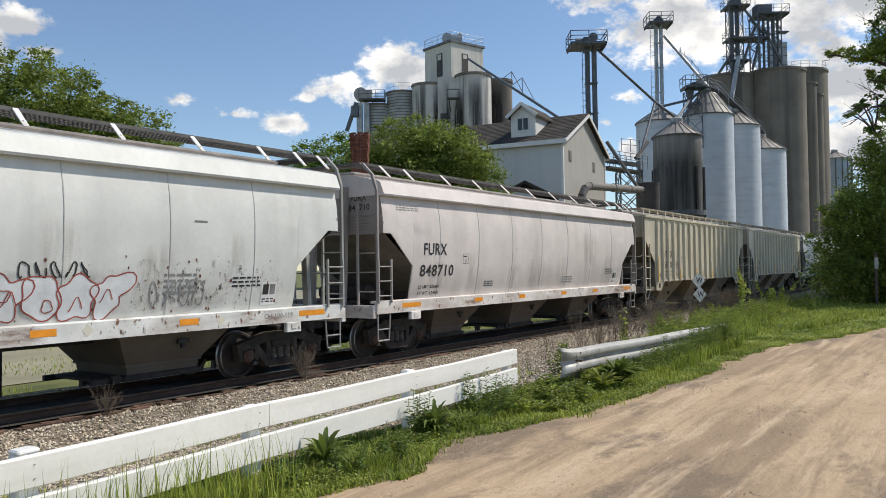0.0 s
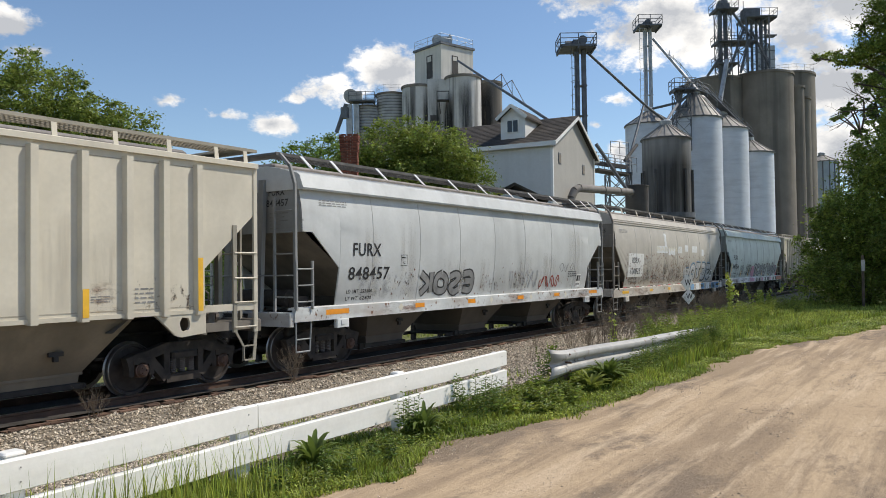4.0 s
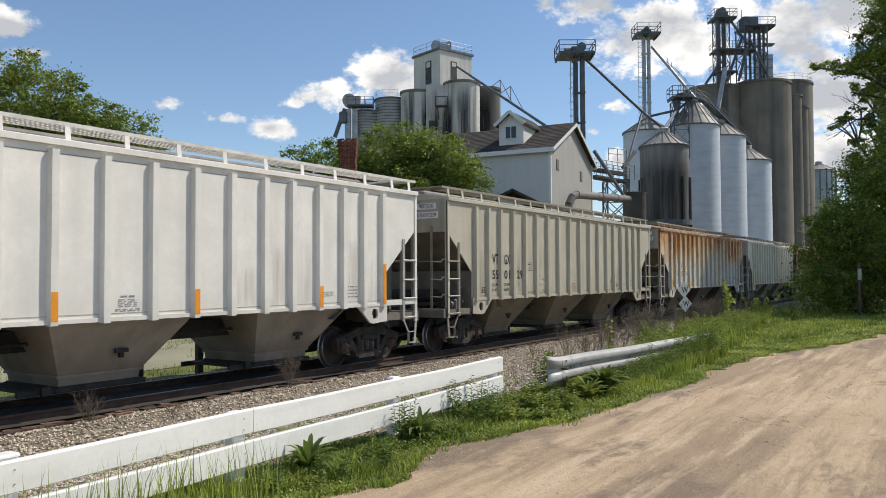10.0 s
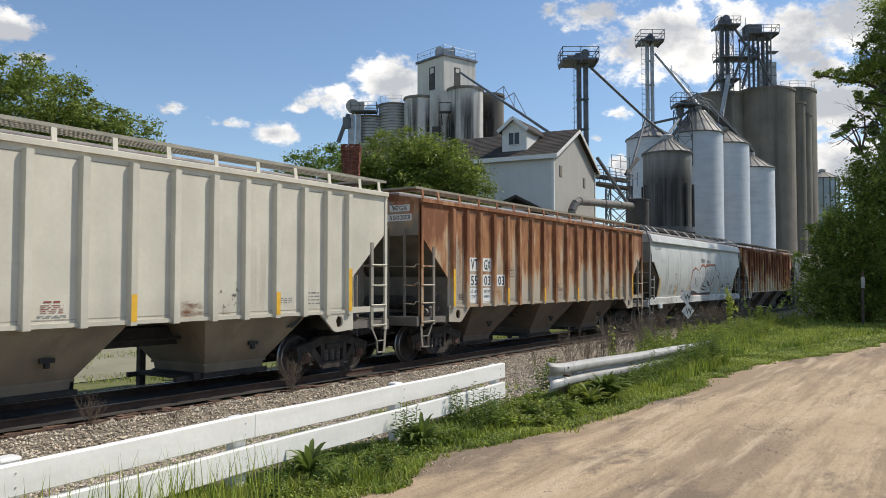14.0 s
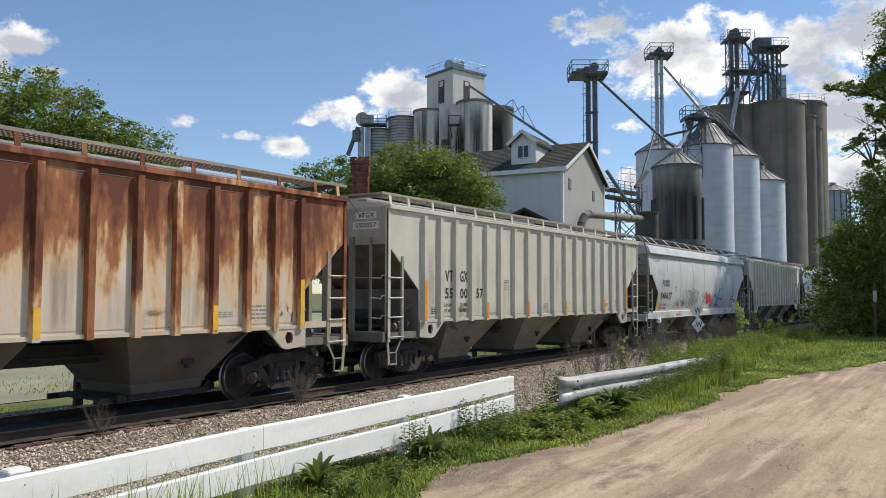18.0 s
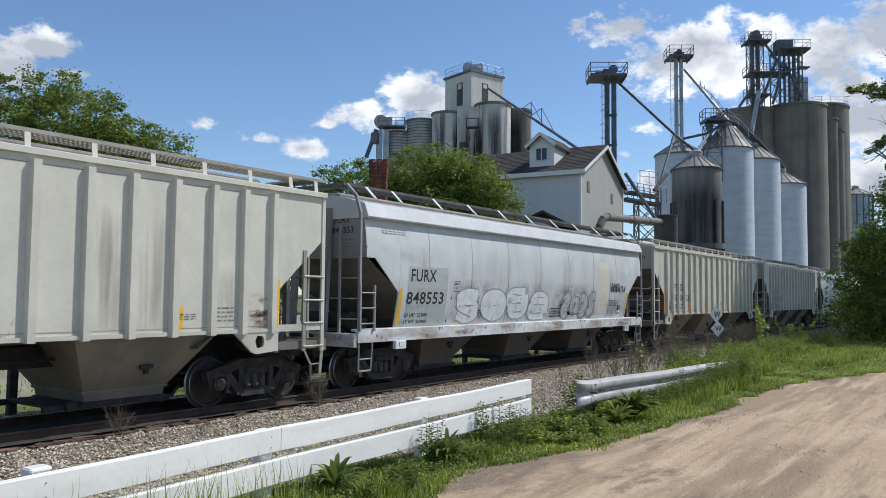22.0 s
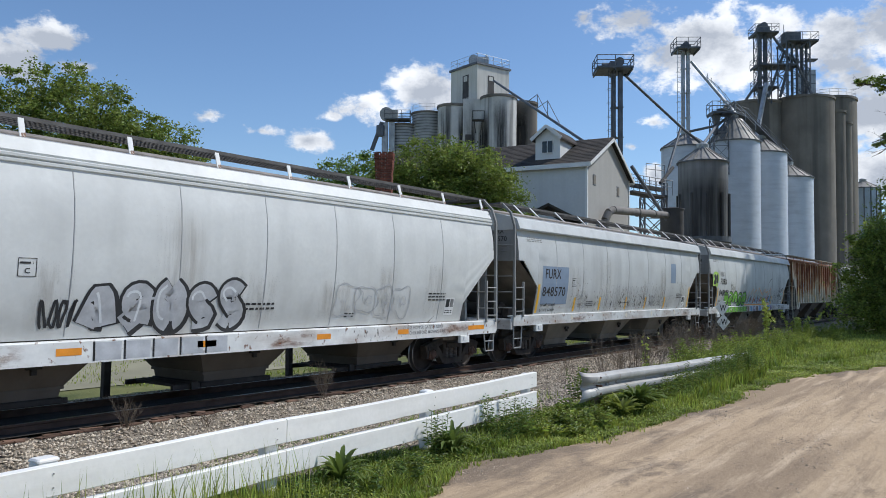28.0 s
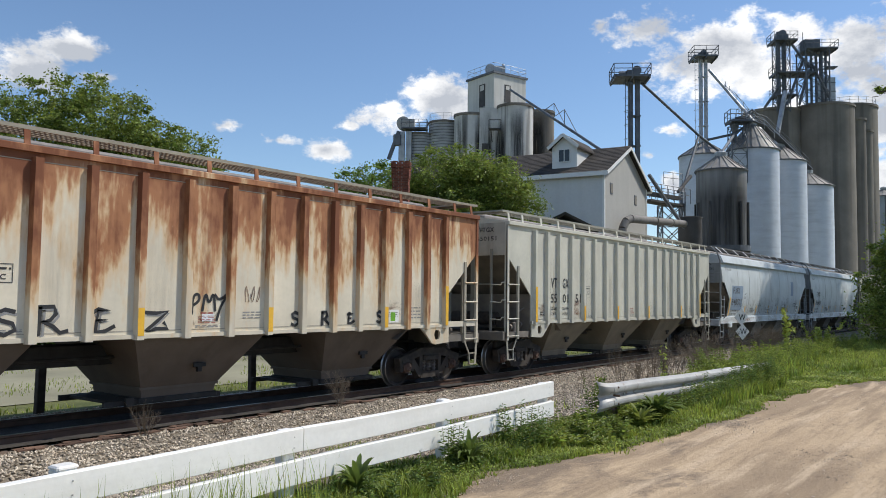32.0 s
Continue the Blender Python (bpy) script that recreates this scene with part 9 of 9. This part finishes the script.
def dress_train():
    for i, (car, kind, centre, mark_, num, rust, trait) in enumerate(TRAIN):
        if kind == "rib":
            letter_rib(car, num, bool(rust), i)
        else:
            letter_round(car, kind, mark_, num, trait, i)
        low = 1.43 if kind == "rib" else 1.42
        if kind != "rib" and trait != "pinkish" and kind != "band":
            spots(car, kind, -5.5, 6.5, low, 2.4, 110, "rust_spot", 200 + i, 0.02)
        sill_strips = trait in ("graffiti_red", "pinkish", "graffiti_dark", "graffiti_grey", "graffiti_blue")
        if kind != "rib":
            if sill_strips:
                z = 1.04 if kind == "band" else 1.17
                for x, w in ((-7.3, 0.75), (-4.0, 0.4), (-1.5, 0.4), (1.4, 0.4), (4.0, 0.4), (6.9, 0.75)):
                    sill_panel(car, x, z + 0.02, w, 0.11, "yellow" if trait == "graffiti_blue" else "orange", "orange reflective strip on the side sill")
            elif trait == "graffiti_color":
                for x in (-6.6, -4.1, -2.0, 1.1, 2.9, 5.6):
                    panel(car, kind, x, 1.40, 0.45, 0.12, INK["orange"], "reflector")
            else:
                for x, z1 in ((-6.83, 2.28), (-4.35, 1.88), (-2.4, 1.88), (-0.12, 1.88), (1.78, 1.88), (3.85, 1.88), (6.68, 2.30)):
                    panel(car, kind, x, 1.43, 0.12, z1 - 1.43, INK["yellow"], "reflector", label="yellow reflective strip")
        if kind != "rib":
            rnd = random.Random(700 + i)
            for k in range(7):
                x = -6.4 + 1.9 * k + rnd.uniform(-0.4, 0.4)
                stain(car, kind, x, x + rnd.uniform(0.5, 1.4), 1.41, rnd.uniform(2.2, 3.5), STAIN["run"])
            for k in range(0 if trait in ("graffiti_grey", "pinkish") else 5):
                x = rnd.uniform(-6.5, 5.0)
                stain(car, kind, x, x + rnd.uniform(0.8, 2.0), 1.41, rnd.uniform(1.8, 2.3), STAIN["soot" if k % 2 else "fleck"])
            s0, s1 = (0.94, 1.27) if kind == "band" else (1.09, 1.37)
            for k in range(6):
                x = -8.0 + 2.6 * k + rnd.uniform(-0.3, 0.6)
                stain(car, kind, x, x + rnd.uniform(1.0, 2.2), s0, s1, STAIN["rust" if k % 2 else "fleck"], True)
            if kind == "round":
                for x in (-4.6, -0.2, 2.3, 4.9):
                    part("sill_diamond", raw_mesh("sill_diamond", [(x - 0.1, -1.5640, 1.235), (x, -1.5640, 1.135), (x + 0.1, -1.5640, 1.235), (x, -1.5640, 1.335)], [(0, 1, 2, 3)]), INK["cream"], car, "faded diamond plate")
                me = text_mesh("CH-100-119", 0.10)
                me.transform(Matrix.Translation((5.95, -1.5634, 1.185)))
                part("lettering", me, INK["dim"], car)
        if trait == "graffiti_red":
            bubble(car, kind, 0.2, 3.0, 1.42, 2.15, 5, "chalk", "red", 11, 0.022, None, 0.28)
            scrawl(car, kind, 1.2, 2.4, 2.05, 2.32, 5, "black", 12)
            scrawl(car, kind, 3.4, 4.6, 1.5, 2.0, 4, "dim", 13)
            bars(car, kind, 3.7, 2.05, 0.7, 4, "dim", 0.045, 0.1, 14)
            stain(car, kind, 2.6, 6.6, 1.41, 2.35, STAIN["fleck"])
            stain(car, kind, -1.0, 3.4, 1.41, 2.2, STAIN["soot"])
            panel(car, kind, 4.3, 3.0, 0.28, 0.035, INK["dim"])
        elif trait == "pinkish":
            spots(car, kind, -2, 7, 1.5, 2.7, 40, "dim", 16, 0.02)
            bars(car, kind, 1.6, 1.75, 0.8, 3, "dim", 0.04, 0.08, 17)
        elif trait == "graffiti_dark":
            sprayed(car, kind, "KOSE", -3.8, -1.1, 1.44, 2.15, 0.16, "dim", "black", 21, 0.04)
            scrawl(car, kind, 0.9, 2.9, 1.5, 2.1, 6, "grey", 22)
            scrawl(car, kind, 3.0, 4.6, 1.5, 1.9, 4, "red", 23, 0.05)
            scrawl(car, kind, 4.4, 5.6, 2.0, 2.3, 3, "dim", 24)
        elif trait == "graffiti_blue":
            panel(car, kind, -6.55, 1.72, 1.8, 0.98, INK["white"], lift=0.003, label="white repainted lettering field")
            for x, w in ((-3.05, 1.5), (-1.4, 1.0), (0.1, 0.6), (1.2, 0.5), (2.4, 0.9), (4.1, 0.4)):
                panel(car, kind, x, 2.76 + 0.1 * math.sin(x), w, 0.32, INK["chalk"], lift=0.003)
            panel(car, kind, -1.95, 3.05, 0.3, 0.6, INK["chalk"], lift=0.004)
            sprayed(car, kind, "ADTE2", 1.2, 6.0, 1.40, 2.3, 0.26, "silver", "black", 31, 0.035, "pale_blue", "chalk", 0.06)
            fitted(car, kind, "RAILWAY", -3.0, 0.6, 2.84, 3.04, "cream", 0.005)
            stain(car, kind, 1.0, 6.2, 1.40, 2.3, STAIN["fleck"])
            for k in range(6):
                sill_panel(car, 1.2 + 0.95 * k, 0.95, 0.6, 0.3, "pale_blue" if k % 2 else "chalk")
                sill_panel(car, 1.16 + 0.95 * k, 0.95, 0.05, 0.3, "black")
            sill_panel(car, 6.2, 0.95, 1.3, 0.3, "pale_blue")
            for x_, w_, n_ in ((-7.0, 3.6, 260), (-3.6, 2.0, 260), (-1.2, 2.2, 240), (0.9, 1.2, 160), (2.2, 2.6, 110)):
                spots(car, kind, x_, x_ + w_, 1.42, 2.75, n_, "rust_spot", int(32 + 10 * abs(x_)), 0.022, 2.2)
            stain(car, kind, -4.5, 3, 1.40, 2.4, STAIN["soot"])
            for k in range(13):
                sill_panel(car, -7.9 + 0.72 * k, 1.285, 0.34, 0.03, "bright_red" if k % 2 else "white")
        elif trait == "graffiti_pink":
            sprayed(car, kind, "SOKEURBN", -0.9, 6.3, 1.42, 2.28, 0.2, "grey", "black", 41, 0.05, None, "chalk")
            filled(car, kind, wobble(random.Random(4), -1.1, 1.75, 1.2, 0.75, 4), "pink", 0.003)
            filled(car, kind, wobble(random.Random(6), 6.0, 1.85, 0.7, 0.6, 4), "pink", 0.003)
            scrawl(car, kind, -3.0, -1.5, 1.45, 2.25, 7, "black", 42, 0.045)
            for k in range(9):
                sill_panel(car, -1.4 + 0.9 * k, 1.10, 0.5, 0.22, "black" if k % 3 else "pink")
            sill_panel(car, -2.2, 1.10, 0.8, 0.27, "pink")
            sill_panel(car, 6.3, 1.09, 1.9, 0.27, "brick")
            area(car, kind, [(6.3, 1.43), (6.75, 1.9), (6.85, 1.43)], "bright_red", 0.005)
            scrawl(car, kind, 6.2, 6.8, 1.46, 2.1, 3, "black", 47, 0.04)
        elif trait == "graffiti_big":
            heart = [(-1.75, 1.43), (-2.0, 1.8), (-2.0, 2.3), (-1.75, 2.68), (-1.3, 2.8), (-0.85, 2.68), (-0.62, 2.48), (-0.5, 2.72), (-0.15, 2.96), (0.25, 2.98), (0.5, 2.88), (0.64, 2.80), (0.72, 2.96), (1.6, 3.0), (2.5, 3.02), (2.62, 2.84), (2.2, 2.3), (1.86, 1.92), (1.98, 1.62), (1.9, 1.43)]
            area(car, kind, heart, "silver", 0.0035)
            strip(car, kind, heart + heart[:1], 0.10, "brick", 0.0045)
            inner = [(-0.05 + (x + 0.05) * 0.965, 2.16 + (z - 2.16) * 0.925) for x, z in heart]
            strip(car, kind, inner + inner[:1], 0.06, "black", 0.0052)
            inner = [(-0.05 + (x + 0.05) * 0.935, 2.16 + (z - 2.16) * 0.87) for x, z in heart]
            strip(car, kind, inner + inner[:1], 0.04, "chalk", 0.0060)
            area(car, kind, [(-1.8, 1.42), (1.95, 1.42), (1.9, 1.54), (0.6, 1.50), (-0.6, 1.56), (-1.75, 1.66)], "black", 0.0064)
            strip(car, kind, [(-1.7, 1.74), (-0.7, 1.62), (0.55, 1.57), (1.75, 1.62)], 0.035, "chalk", 0.0070)
            for pts in ([(1.15, 2.9), (0.85, 2.55), (0.55, 2.15), (0.38, 1.86)], [(0.35, 1.86), (0.9, 1.84), (0.75, 1.66), (0.1, 1.72)], [(0.9, 2.14), (1.3, 2.0), (1.42, 2.2), (1.25, 1.92), (1.7, 1.9)], [(-0.05, 1.72), (0.1, 2.02), (0.28, 2.0), (0.12, 1.78)], [(-1.3, 2.3), (-1.15, 1.9), (-0.95, 2.25), (-0.8, 1.8)]):
                strip(car, kind, chaikin(pts, 1), 0.085, "black", 0.0074)
                strip(car, kind, chaikin([(a + 0.05, b + 0.045) for a, b in pts], 1), 0.03, "chalk", 0.0080)
            area(car, kind, [(0.86, 2.2), (1.06, 2.12), (1.28, 2.02), (1.2, 1.9), (1.0, 2.0)], "black", 0.0078)
            scrawl(car, kind, -0.35, 0.55, 3.06, 3.3, 4, "black", 52, 0.03)
            scrawl(car, kind, 0.75, 1.6, 3.06, 3.24, 5, "black", 53, 0.026)
            bars(car, kind, 3.7, 2.0, 0.6, 5, "dim", 0.03, 0.085, 55)
            stain(car, kind, 2.4, 5.6, 1.42, 2.75, STAIN["fleck"])
            stain(car, kind, 3.2, 5.2, 1.5, 2.4, STAIN["fleck"])
            panel(car, kind, 6.22, 2.0, 0.12, 0.16, INK["mint"], lift=0.004)
        elif trait == "graffiti_color":
            scrawl(car, kind, -3.5, -0.9, 1.5, 2.35, 7, "dim", 61, 0.03)
            bubble(car, kind, -2.7, -1.0, 1.5, 2.35, 3, None, "dim", 62, 0.035)
            filled(car, kind, wobble(random.Random(3), 0.9, 1.9, 0.75, 0.55, 4), "bright_red", 0.006)
            for k in range(8):
                a = -1.2 + 0.35 * k if k < 4 else 1.9 + 0.35 * (k - 4)
                c, s = math.cos(a + 0.3), math.sin(a + 0.3)
                strip(car, kind, [(0.9 + c * 0.35, 1.9 + s * 0.2), (0.9 + c * 0.62, 1.95 + s * 0.35 + 0.12), (0.9 + c * 0.82, 1.72 + s * 0.3)], 0.045, "bright_red", 0.007)
            strip(car, kind, [(2.55, 1.5), (2.7, 1.8), (2.75, 2.1), (3.0, 2.45)], 0.14, "blue", 0.006)
            strip(car, kind, [(1.98, 2.1), (2.4, 1.98), (2.75, 1.9), (3.5, 1.85)], 0.10, "blue", 0.007)
            strip(car, kind, [(2.2, 1.45), (2.6, 1.62), (3.05, 1.5)], 0.09, "blue", 0.008)
            panel(car, kind, 4.31, 2.62, 0.7, 0.62, INK["chalk"], lift=0.003)
            panel(car, kind, -6.83, 1.43, 0.12, 0.85, INK["yellow"], "reflector", label="yellow reflective strip")
            scrawl(car, kind, 3.5, 4.2, 1.45, 1.75, 3, "pink", 63, 0.05)
        elif trait == "graffiti_white":
            panel(car, kind, -6.5, 1.40, 1.6, 1.42, INK["grey_patch"], lift=0.003, label="grey-green repainted lettering field")
            sprayed(car, kind, "SOB8".replace("8", "B"), -4.6, 0.6, 1.42, 2.35, 0.42, "chalk", "grey", 71, 0.035, None, None)
            sprayed(car, kind, "SNEZ", 1.5, 4.0, 1.44, 2.3, 0.26, "silver", "dim", 72, 0.05, None, "chalk", 0.05)
            for a, b in ((-4.9, -1.5), (-2.0, 1.6), (1.0, 4.2)):
                stain(car, kind, a, b, 1.40, 2.6, STAIN["soot"])
            panel(car, kind, 4.15, 1.55, 0.95, 1.8, INK["cream"], lift=0.003, label="cream repainted patch")
            scrawl(car, kind, 5.2, 6.0, 2.3, 2.65, 5, "black", 73, 0.05)
            scrawl(car, kind, 6.0, 6.6, 2.3, 2.55, 3, "black", 75, 0.035)
            scrawl(car, kind, 5.1, 6.2, 1.45, 2.1, 5, "grey", 74)
            frame_box(car, kind, 0.8, 1.6, 1.52, 1.76, w=0.03)
            bars(car, kind, 0.9, 1.66, 0.6, 2, "black", 0.035, 0.07, 76)
        elif trait == "graffiti_small":
            scrawl(car, kind, -3.8, -1.2, 1.45, 2.0, 8, "dim", 81, 0.035)
            scrawl(car, kind, 1.2, 4.6, 1.45, 1.95, 9, "dim", 82, 0.035)
            panel(car, kind, 1.6, 1.7, 1.0, 0.7, INK["grey_patch"], lift=0.003)
            panel(car, kind, 4.5, 2.4, 0.5, 0.8, INK["cream"], lift=0.003)
            for k in range(4):
                panel(car, kind, 6.05 + 0.02 * k, 1.95 + 0.16 * k, 0.22, 0.11, INK["mint" if k < 3 else "grey_patch"], lift=0.004)
        elif trait == "graffiti_grey":
            sprayed(car, kind, "ARO2S", -3.65, -0.45, 1.30, 2.22, 0.34, "silver", "black", 91, 0.055, None, "chalk", 0.03)
            bubble(car, kind, 2.0, 4.5, 1.5, 2.2, 4, None, "silver", 95, 0.02)
            for q, z in (("CLOSE HOPPER GATES & ROOF", 1.16), ("HATCHES BEFORE MOVING CAR", 1.04)):
                me = text_mesh(q, 0.075)
                me.transform(Matrix.Translation((4.2, -1.5634, z)))
                part("lettering", me, INK["dim"], car)
            scrawl(car, kind, -4.25, -3.65, 1.45, 1.92, 4, "black", 92, 0.045)
            for k in range(5):
                sill_panel(car, -3.4 + 0.52 * k, 0.96, 0.46, 0.28, "silver")
                sill_panel(car, -3.42 + 0.52 * k, 0.955, 0.035, 0.30, "black")
            bars(car, kind, -0.6, 1.78, 0.9, 2, "black", 0.04, 0.09, 93)
            sill = bars(car, kind, 2.3, 1.55, 0.3, 2, "black", 0.03, 0.06, 94)
        elif trait == "blue_patch":
            panel(car, kind, -6.6, 1.68, 1.72, 1.16, INK["blue_patch"], lift=0.003, label="dull blue repainted lettering field")
            panel(car, kind, 4.4, 2.45, 0.6, 0.8, INK["blue_patch"], lift=0.003, label="dull blue paint patch")
            for k in range(3):
                scrawl(car, kind, -1.6 + 1.9 * k, 0.1 + 1.9 * k, 1.46, 2.35, 5, "dim", 101 + k, 0.013)
            spots(car, kind, -4.8, 6.3, 1.42, 2.6, 160, "dim", 104, 0.012, 1.8)
            stain(car, kind, -5.0, 5.5, 1.41, 2.0, STAIN["fleck"])
            frame_box(car, kind, -0.5, 0.3, 1.52, 1.68)
        elif trait == "graffiti_green":
            sprayed(car, kind, "ESUSB", -5.75, -1.7, 1.40, 2.14, 0.32, "green", "black", 111, 0.055, None, "chalk", 0.05)
            for k in range(8):
                sill_panel(car, -6.0 + 0.54 * k, 1.09, 0.42, 0.26, "green")
                sill_panel(car, -5.58 + 0.54 * k, 1.085, 0.10, 0.28, "black")
                sill_panel(car, -5.47 + 0.54 * k, 1.10, 0.03, 0.26, "chalk")
            wild = [(-1.7, 1.42), (-1.5, 1.75), (-1.1, 2.0), (-0.9, 1.8), (-0.35, 2.12), (-0.2, 1.85), (0.35, 2.1), (0.5, 1.9), (0.85, 2.16), (1.3, 1.98), (1.7, 1.85), (2.0, 2.02), (2.25, 2.1), (2.3, 1.95), (2.85, 2.0), (2.95, 1.86), (3.45, 2.14), (3.6, 1.85), (3.8, 1.72), (3.7, 1.42)]
            wild = [(x, 1.42 + (z - 1.42) * 1.25) for x, z in wild]
            area(car, kind, wild, "grey_patch", 0.0035)
            strip(car, kind, wild + wild[:1], 0.06, "orange", 0.0042)
            r_ = random.Random(112)
            for k in range(18):
                x = -1.5 + 0.285 * k
                q = [(x, 1.44 + r_.uniform(0, 0.1)), (x + r_.uniform(0.2, 0.45), 1.48 + r_.uniform(0, 0.2)), (x + r_.uniform(0.3, 0.55), 1.84 + r_.uniform(0, 0.26)), (x + r_.uniform(-0.05, 0.2), 1.62 + r_.uniform(0, 0.25))]
                area(car, kind, q, ("brown", "pale_blue", "brown", "lilac", "brick")[k % 5], 0.0046 + 0.0002 * k)
                strip(car, kind, q + q[:1], 0.028, "chalk", 0.0088 + 0.0001 * k)
            for k in range(9):
                sill_panel(car, -1.6 + 0.6 * k, 1.09, 0.42, 0.26, ("brown", "pale_blue", "lilac")[k % 3])
                sill_panel(car, -1.18 + 0.6 * k, 1.09, 0.05, 0.26, "chalk")
            strip(car, kind, chaikin([(2.7, 2.25), (2.75, 2.5), (3.3, 2.85), (3.75, 2.9)]), 0.025, "black", 0.005)
            filled(car, kind, wobble(random.Random(8), -7.2, 2.72, 0.85, 0.8, 4), "lime", 0.004)
            sprayed(car, kind, "KR", -7.55, -6.85, 2.40, 3.0, 0.17, "black", "black", 113, 0.01)
            scrawl(car, kind, -6.4, -5.9, 2.85, 3.1, 3, "dim", 114)
            scrawl(car, kind, -4.5, -3.9, 2.2, 2.4, 3, "dim", 116)
            sprayed(car, kind, "OUNS", 5.55, 6.45, 2.10, 2.36, 0.03, "black", "black", 115, 0.004)
            stain(car, kind, 3.9, 6.2, 1.42, 2.3, STAIN["fleck"])
            panel(car, kind, 6.0, 1.95, 0.25, 0.14, INK["mint"], lift=0.0025)
        elif trait == "tags":
            for stroke, x, z, w, h in ((TAG_S, -3.55, 1.52, 0.36, 0.36), (TAG_R, -2.96, 1.50, 0.50, 0.42), (TAG_E, -2.12, 1.50, 0.40, 0.40), (TAG_Z, -1.24, 1.52, 0.46, 0.32),
                                       (TAG_S, 1.90, 1.54, 0.22, 0.26), (TAG_R, 2.70, 1.54, 0.28, 0.26), (TAG_E, 3.44, 1.54, 0.24, 0.24), (TAG_S, 4.36, 1.56, 0.20, 0.24)):
                tag_letter(car, kind, stroke, x, z, w, h)
            for k, stroke in enumerate((TAG_P, TAG_M, TAG_Y)):
                strip(car, kind, chaikin([(-0.36 + 0.24 * k + 0.30 * a, 1.78 + 0.05 * k + 0.36 * b) for a, b in stroke]), 0.05, "black", 0.006)
            scrawl(car, kind, 0.78, 1.15, 1.98, 2.30, 3, "brown", 127, 0.014)
            bars(car, kind, 0.75, 1.80, 0.42, 3, "dim", 0.02, 0.05, 128)
            panel(car, kind, -0.12, 1.66, 0.24, 0.13, INK["chalk"], lift=0.003)
            panel(car, kind, RIB_X[14] + 0.2, 1.55, 0.32, 0.28, INK["white"])
            panel(car, kind, RIB_X[14] + 0.24, 1.58, 0.16, 0.2, INK["green"], lift=0.005)
        elif trait == "patches":
            for k, (x, z, w, h, ink) in enumerate(((5.2, 1.62, 0.2, 0.13, "mint"), (5.75, 1.52, 0.18, 0.12, "mint"), (6.0, 1.95, 0.16, 0.13, "mint"), (4.0, 1.7, 0.2, 0.14, "mint"), (6.25, 1.55, 0.14, 0.12, "bright_red"), (5.8, 1.75, 0.26, 0.16, "dim"))):
                panel(car, kind, x, z, w, h, INK[ink], lift=0.004)
            panel(car, kind, 4.62, 1.62, 0.46, 0.36, INK["white"], lift=0.004)
            panel(car, kind, 4.65, 1.68, 0.25, 0.27, INK["black"], lift=0.006)
            panel(car, kind, 4.93, 1.68, 0.12, 0.27, INK["black"], lift=0.006)
            scrawl(car, kind, 3.9, 4.35, 1.55, 2.0, 4, "dim", 131, 0.02)


dress_train()


# ---------------------------------------------------------------- what moves
def motions():
    for car, kind, centre, *_ in TRAIN:
        walk(car, [(t, pose(centre - run(t), TRACK_Y, 0)) for t in range(0, 33, 4)])
        wheels = [w for w in car.children_recursive if w.name.startswith("wheelset")]
        inside = [k for k in range(0, 961) if -12 < centre - run(k / 30) < 46]
        for w in wheels:
            at = w.matrix_basis.translation.copy()
            turns = [(k / 30, -run(k / 30) / 0.457) for k in (inside[::1] if inside else [0])]
            rows = [(t, Matrix.Translation(at) @ Matrix.Rotation(a, 4, "Y")) for t, a in turns]
            if rows[0][0] > 0:
                rows.insert(0, (0, rows[0][1]))
            if rows[-1][0] < 32:
                rows.append((32, rows[-1][1]))
            walk(w, rows)


motions()
